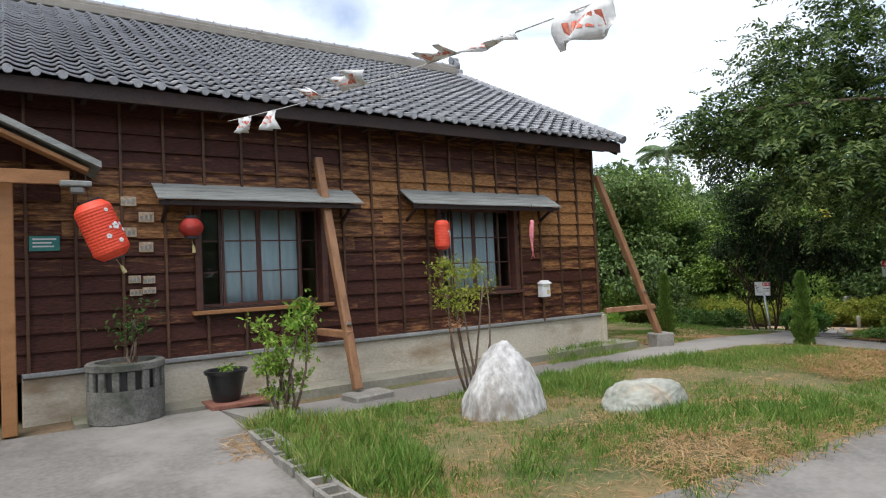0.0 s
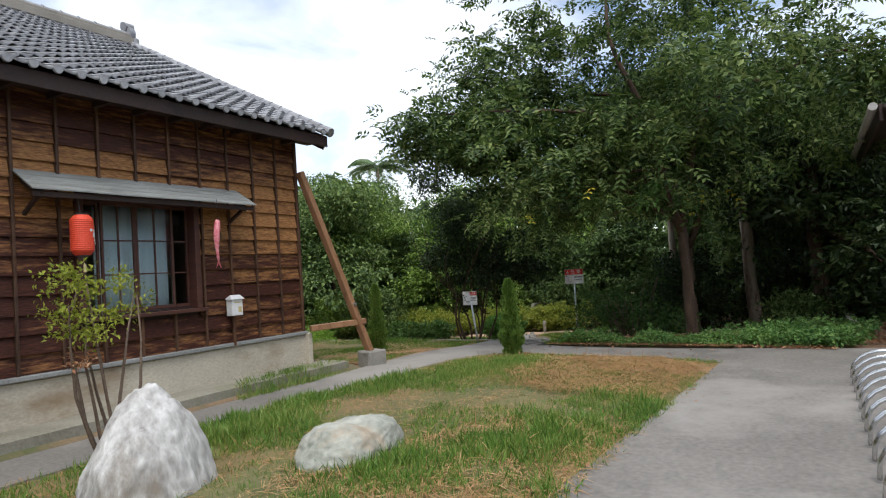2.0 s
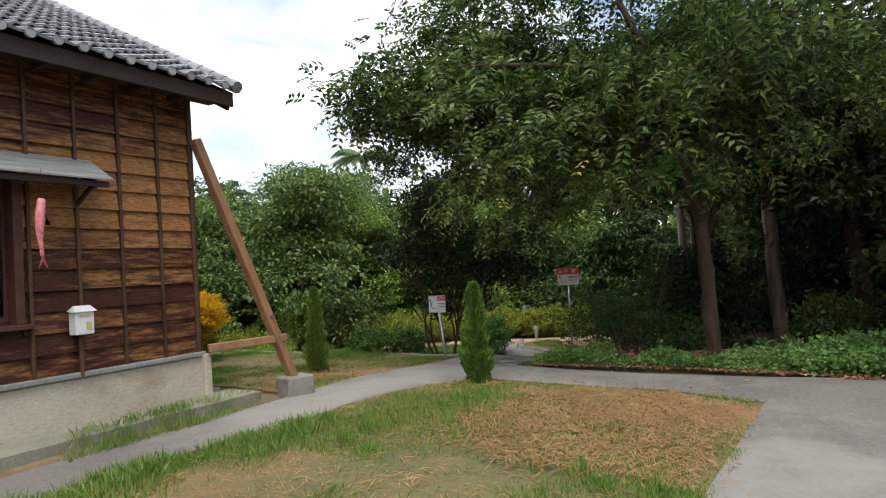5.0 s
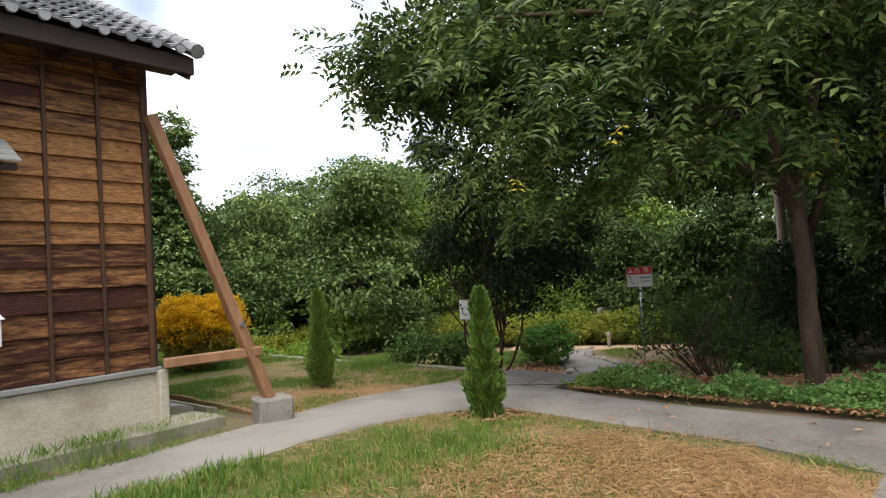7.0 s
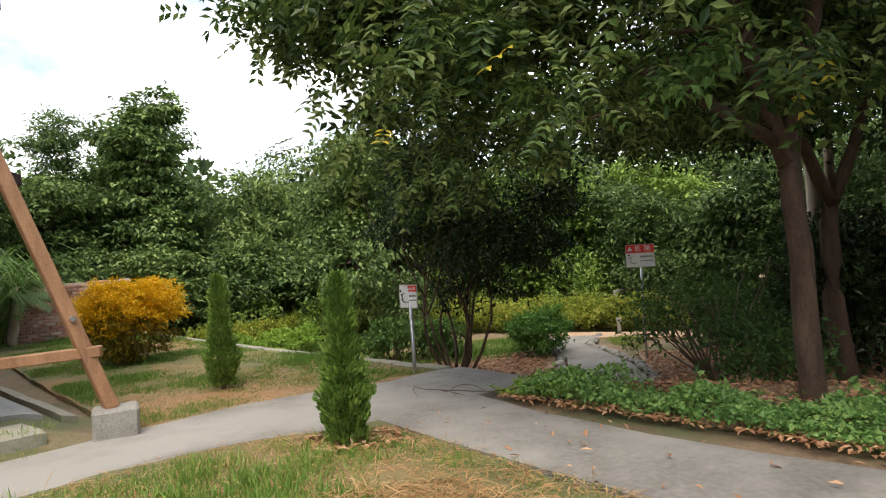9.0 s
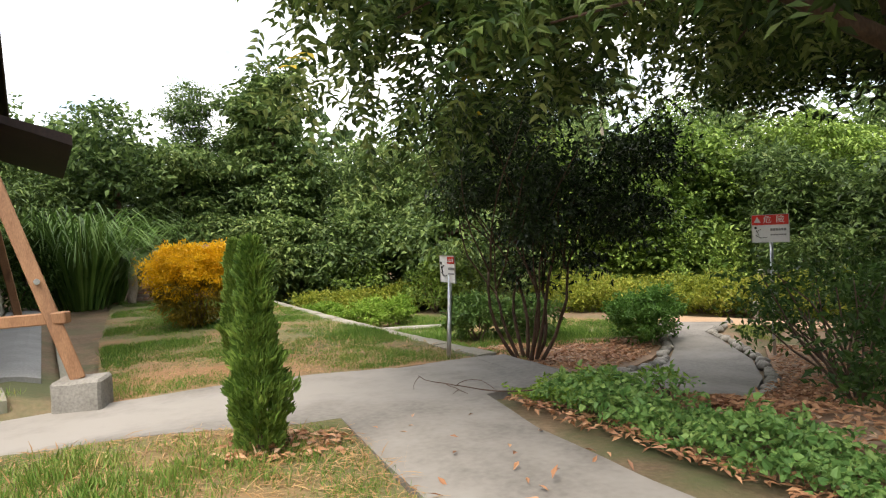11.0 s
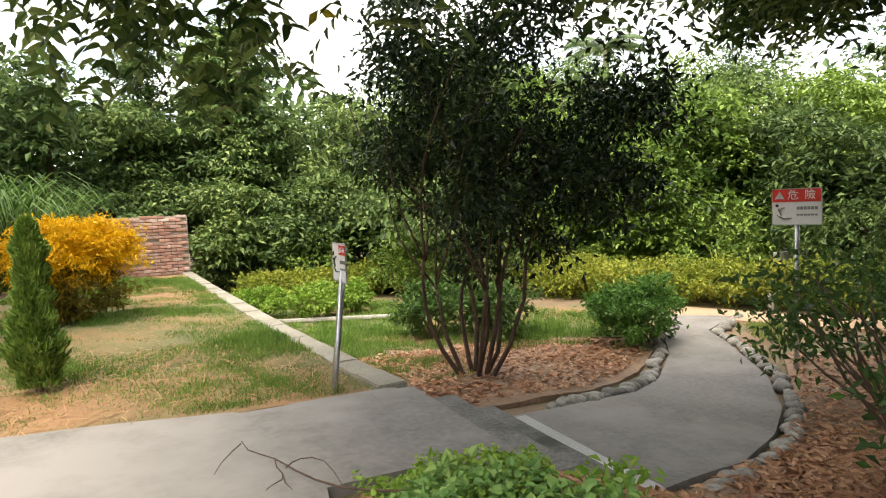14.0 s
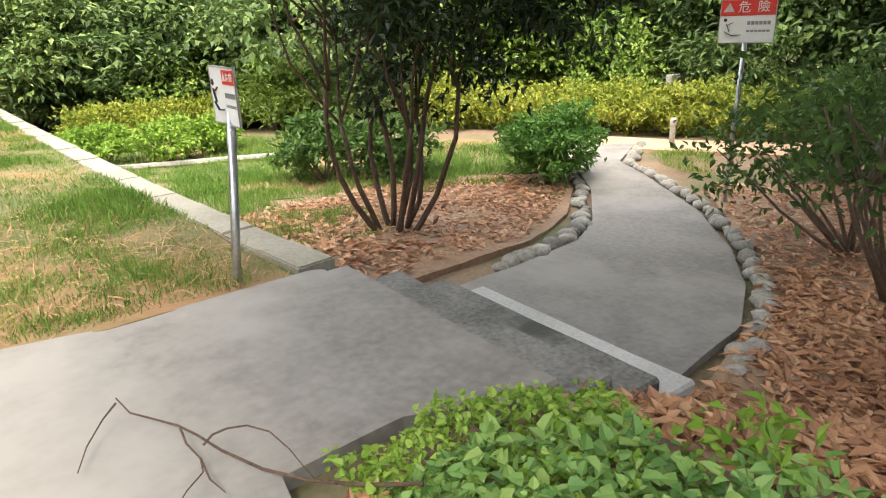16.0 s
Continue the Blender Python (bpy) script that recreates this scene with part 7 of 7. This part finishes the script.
vines([(3.4, -2.48), (3.68, -2.62), (3.88, -2.86), (4.0, -3.4), (3.95, -4.38), (4.05, -5.57), (3.73, -6.87), (3.25, -6.79), (3.22, -4.99), (3.3, -3.3)], 12500, 0.14, 0.042, L_VINE, "broad-leaved green vines along the path", 221)
vines([(3.35, -2.33), (3.7, -2.36), (3.98, -2.5), (4.05, -2.75), (3.9, -3.0), (3.4, -3.0)], 3400, 0.11, 0.028, L_LIME, "light green weeds among the vines", 222)
vines([(4, -4.57), (5.1, -5.2), (5.91, -6.13), (4.93, -7.27), (3.71, -7.04)], 2600, 0.16, 0.07, L_VINE, "sparse vines under the trees", 223)
vines([(3.06, -5.46), (3.8, -5.54), (4.12, -6.42), (3.54, -7.02), (2.84, -6.6)], 4200, 0.2, 0.05, L_VINE, "thick green vines at the path's end", 224)
# loose shrubs under the trees
bush("loose_shrub", 7.13, -2.89, height(7.13, -2.89), [(0, 0, 1.2, 0.6, 0.6, 0.4, 1), (-0.4, 0.3, 0.9, 0.5, 0.4, 0.3, 0.5), (0.5, -0.4, 1.6, 0.5, 0.5, 0.35, 0.7), (-0.9, 0.3, 1.3, 0.35, 0.35, 0.2, 0.3)], 850, 0.08, L_SHRUB, "loose dark shrub with thin stems on the leaf bed", "shrub", 71, clump=0.14, shell=0.3, stems=12)
bush("loose_shrub", 8.11, -2.38, height(8.11, -2.38), [(0, 0, 1.1, 0.8, 0.8, 0.5, 1), (-0.4, 0.7, 0.8, 0.6, 0.5, 0.4, 0.7)], 1000, 0.085, L_SHRUB, "loose dark shrub beside the sign post", "shrub", 72, clump=0.14, shell=0.3, stems=10)
bush("loose_shrub", 5.93, -3.79, height(5.93, -3.79), [(0, 0, 0.6, 0.7, 0.7, 0.4, 1)], 1300, 0.085, L_SHRUB, "low dark shrub on the leaf bed", "shrub", 73, clump=0.12, shell=0.3, stems=8)
bush("loose_shrub", 4.0, -3.22, height(4.0, -3.22), [(0, 0, 0.16, 0.2, 0.2, 0.08, 1)], 90, 0.06, L_LIME, "bright green seedling on the bank", "shrub", 74, clump=0.05, stems=5)
for i, (sx, sy, sh_, sw_, lm) in enumerate(((0.2, 8.03, 1.25, 1.41, L_SHRUB), (10.81, -1.57, 1.15, 1.23, L_SHRUB), (8.84, -6.06, 1.08, 1.33, L_WOOD), (10.76, -7.12, 1.32, 1.49, L_WOOD), (10.51, -2.42, 1.08, 1.24, L_SHRUB), (8.6, 7.11, 1.4, 1.33, L_WOODY), (9.89, 5.91, 1.49, 1.41, L_WOOD), (7.34, 8.92, 1.38, 1.38, L_WOODY), (14, 3.52, 1.85, 2, L_WOODY), (14.74, 1.02, 1.71, 1.86, L_WOOD))):
    bush("garden_shrub", sx, sy, height(sx, sy), [(0, 0, sh_ * 0.5, sw_ * 0.5, sw_ * 0.5, sh_ * 0.45, 1), (0.2 * sw_, 0.1, sh_ * 0.75, sw_ * 0.3, sw_ * 0.3, sh_ * 0.25, 0.5)], 3000, 0.11, lm, "leafy green shrub at the garden's edge", "shrub", 80 + i, "garden shrubs", clump=0.12)

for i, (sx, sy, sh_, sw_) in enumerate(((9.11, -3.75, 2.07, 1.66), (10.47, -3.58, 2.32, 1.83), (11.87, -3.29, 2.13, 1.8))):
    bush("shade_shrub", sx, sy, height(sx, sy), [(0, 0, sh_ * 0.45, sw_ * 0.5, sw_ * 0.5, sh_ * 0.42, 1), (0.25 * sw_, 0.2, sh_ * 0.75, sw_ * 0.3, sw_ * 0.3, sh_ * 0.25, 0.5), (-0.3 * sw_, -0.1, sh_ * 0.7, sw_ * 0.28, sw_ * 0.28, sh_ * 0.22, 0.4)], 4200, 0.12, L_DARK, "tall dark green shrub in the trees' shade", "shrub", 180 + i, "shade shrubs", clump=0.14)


# ---- long-leaved grass clump and palms ----
def strap_leaves(g, n, r0, length, width, seg=5, rise=1.3, droop=1.0):
    vs, fs = [], []
    for i in range(n):
        a = g.uniform(0, 2 * math.pi)
        dirv = np.array((math.cos(a), math.sin(a), 0))
        sd_ = np.array((-math.sin(a), math.cos(a), 0))
        b = dirv * g.uniform(0, r0)
        ln = length * g.uniform(0.6, 1.15)
        k_ = g.uniform(0.5, 1.2)
        o = len(vs)
        for j in range(seg + 1):
            t = j / seg
            q = b + dirv * ln * 0.75 * t * k_ + np.array((0, 0, ln * (rise * t - droop * t * t)))
            w_ = width * (1 - t) ** 0.6 * (0.6 + 0.4 * min(1, t * 4)) * 0.5
            vs += [q + sd_ * w_, q - sd_ * w_]
        for j in range(seg):
            fs.append((o + 2 * j, o + 2 * j + 1, o + 2 * j + 3, o + 2 * j + 2))
    return np.array(vs), np.array(fs)


def grass_clump(x, y, n, length, label, seed):
    c = empty("grass_clump", x, y, height(x, y), label, "grass clump", "tall grass clumps")
    np_mesh("leaves", *strap_leaves(np.random.default_rng(seed), n, 0.5, length, 0.05, 7, 1.75, 1.35), L_REED, c)


grass_clump(1.3, 8.6, 340, 3.1, "tall clump of arching strap-shaped leaves", 91)
grass_clump(0.6, 9.3, 260, 3.0, "tall clump of arching strap-shaped leaves", 92)
grass_clump(1.9, 9.6, 220, 2.8, "tall clump of arching strap-shaped leaves", 93)


def palm(x, y, h, n, length, label, seed):
    p_ = empty("palm", x, y, height(x, y), label, "palm", "palms")
    bm = bmesh.new()
    limb(bm, (0, 0, -0.3), (0.1, 0, h), 0.11, 0.08, 0.02, seed)
    part("trunk", bm, M_BARKP, p_, smooth=True)
    g = np.random.default_rng(seed)
    vs, fs, o = [], [], 0
    for i in range(n):
        a = 2 * math.pi * i / n + g.uniform(-0.2, 0.2)
        el = g.uniform(-0.1, 0.9)
        dv = np.array((math.cos(a), math.sin(a), 0.0))
        sv = np.array((-math.sin(a), math.cos(a), 0.0))
        m_ = 30
        t = np.repeat(np.linspace(0.12, 1, m_), 2)
        base = np.array((0.1, 0, h)) + np.outer(t * length * math.cos(el * 0.6), dv)
        base[:, 2] += length * (math.sin(el) * t - 0.55 * t * t)
        sg = np.tile((1, -1), m_)
        d = unit(np.outer(sg, sv) + dv * 0.5 - np.array((0, 0, 0.55)))
        side = unit(np.cross(d, np.tile(np.array((0, 0, 1.0)), (2 * m_, 1))))
        v, f = leaf_quads(base, d, side, 0.42 * length * (1.05 - 0.6 * np.abs(t - 0.45)), np.full(2 * m_, 0.035 * length), 0.0)
        vs.append(v)
        fs.append(f + o)
        o += len(v)
    np_mesh("fronds", np.concatenate(vs), np.concatenate(fs), L_PALM, p_)


palm(22.65, 14.92, 8.51, 15, 1.67, "tall palm rising above the wood", 95)
palm(16.79, 4.36, 3.5, 13, 1.44, "drooping palm in the wood's edge", 96)
palm(2.2, 8.79, 1.01, 11, 0.93, "small fan of palm leaves behind the golden bush", 97)

# distant wood that closes the view all round
gd = np.random.default_rng(300)
m_ = 52000
ang = gd.uniform(0, 2 * math.pi, m_)
rad_ = gd.uniform(33, 46, m_)
hgt = np.array([9.0 + 3.5 * noise.noise((math.cos(a) * 5, math.sin(a) * 5, 1.0)) + 2.0 * noise.noise((math.cos(a) * 16, math.sin(a) * 16, 4.0)) for a in ang])
pt = np.stack([4 + rad_ * np.cos(ang), -1 + rad_ * np.sin(ang), -1.5 + hgt * gd.random(m_) ** 0.8], 1)
dd = unit(gd.normal(size=(m_, 3)) - np.array((0, 0, 0.3)))
ss = unit(np.cross(dd, gd.normal(size=(m_, 3))))
tagged(np_mesh("far_wood", *leaf_quads(pt, dd, ss, gd.uniform(0.6, 1.1, m_), gd.uniform(0.35, 0.6, m_)), L_WOOD), "far belt of green woodland", "woodland", kind="stuff")
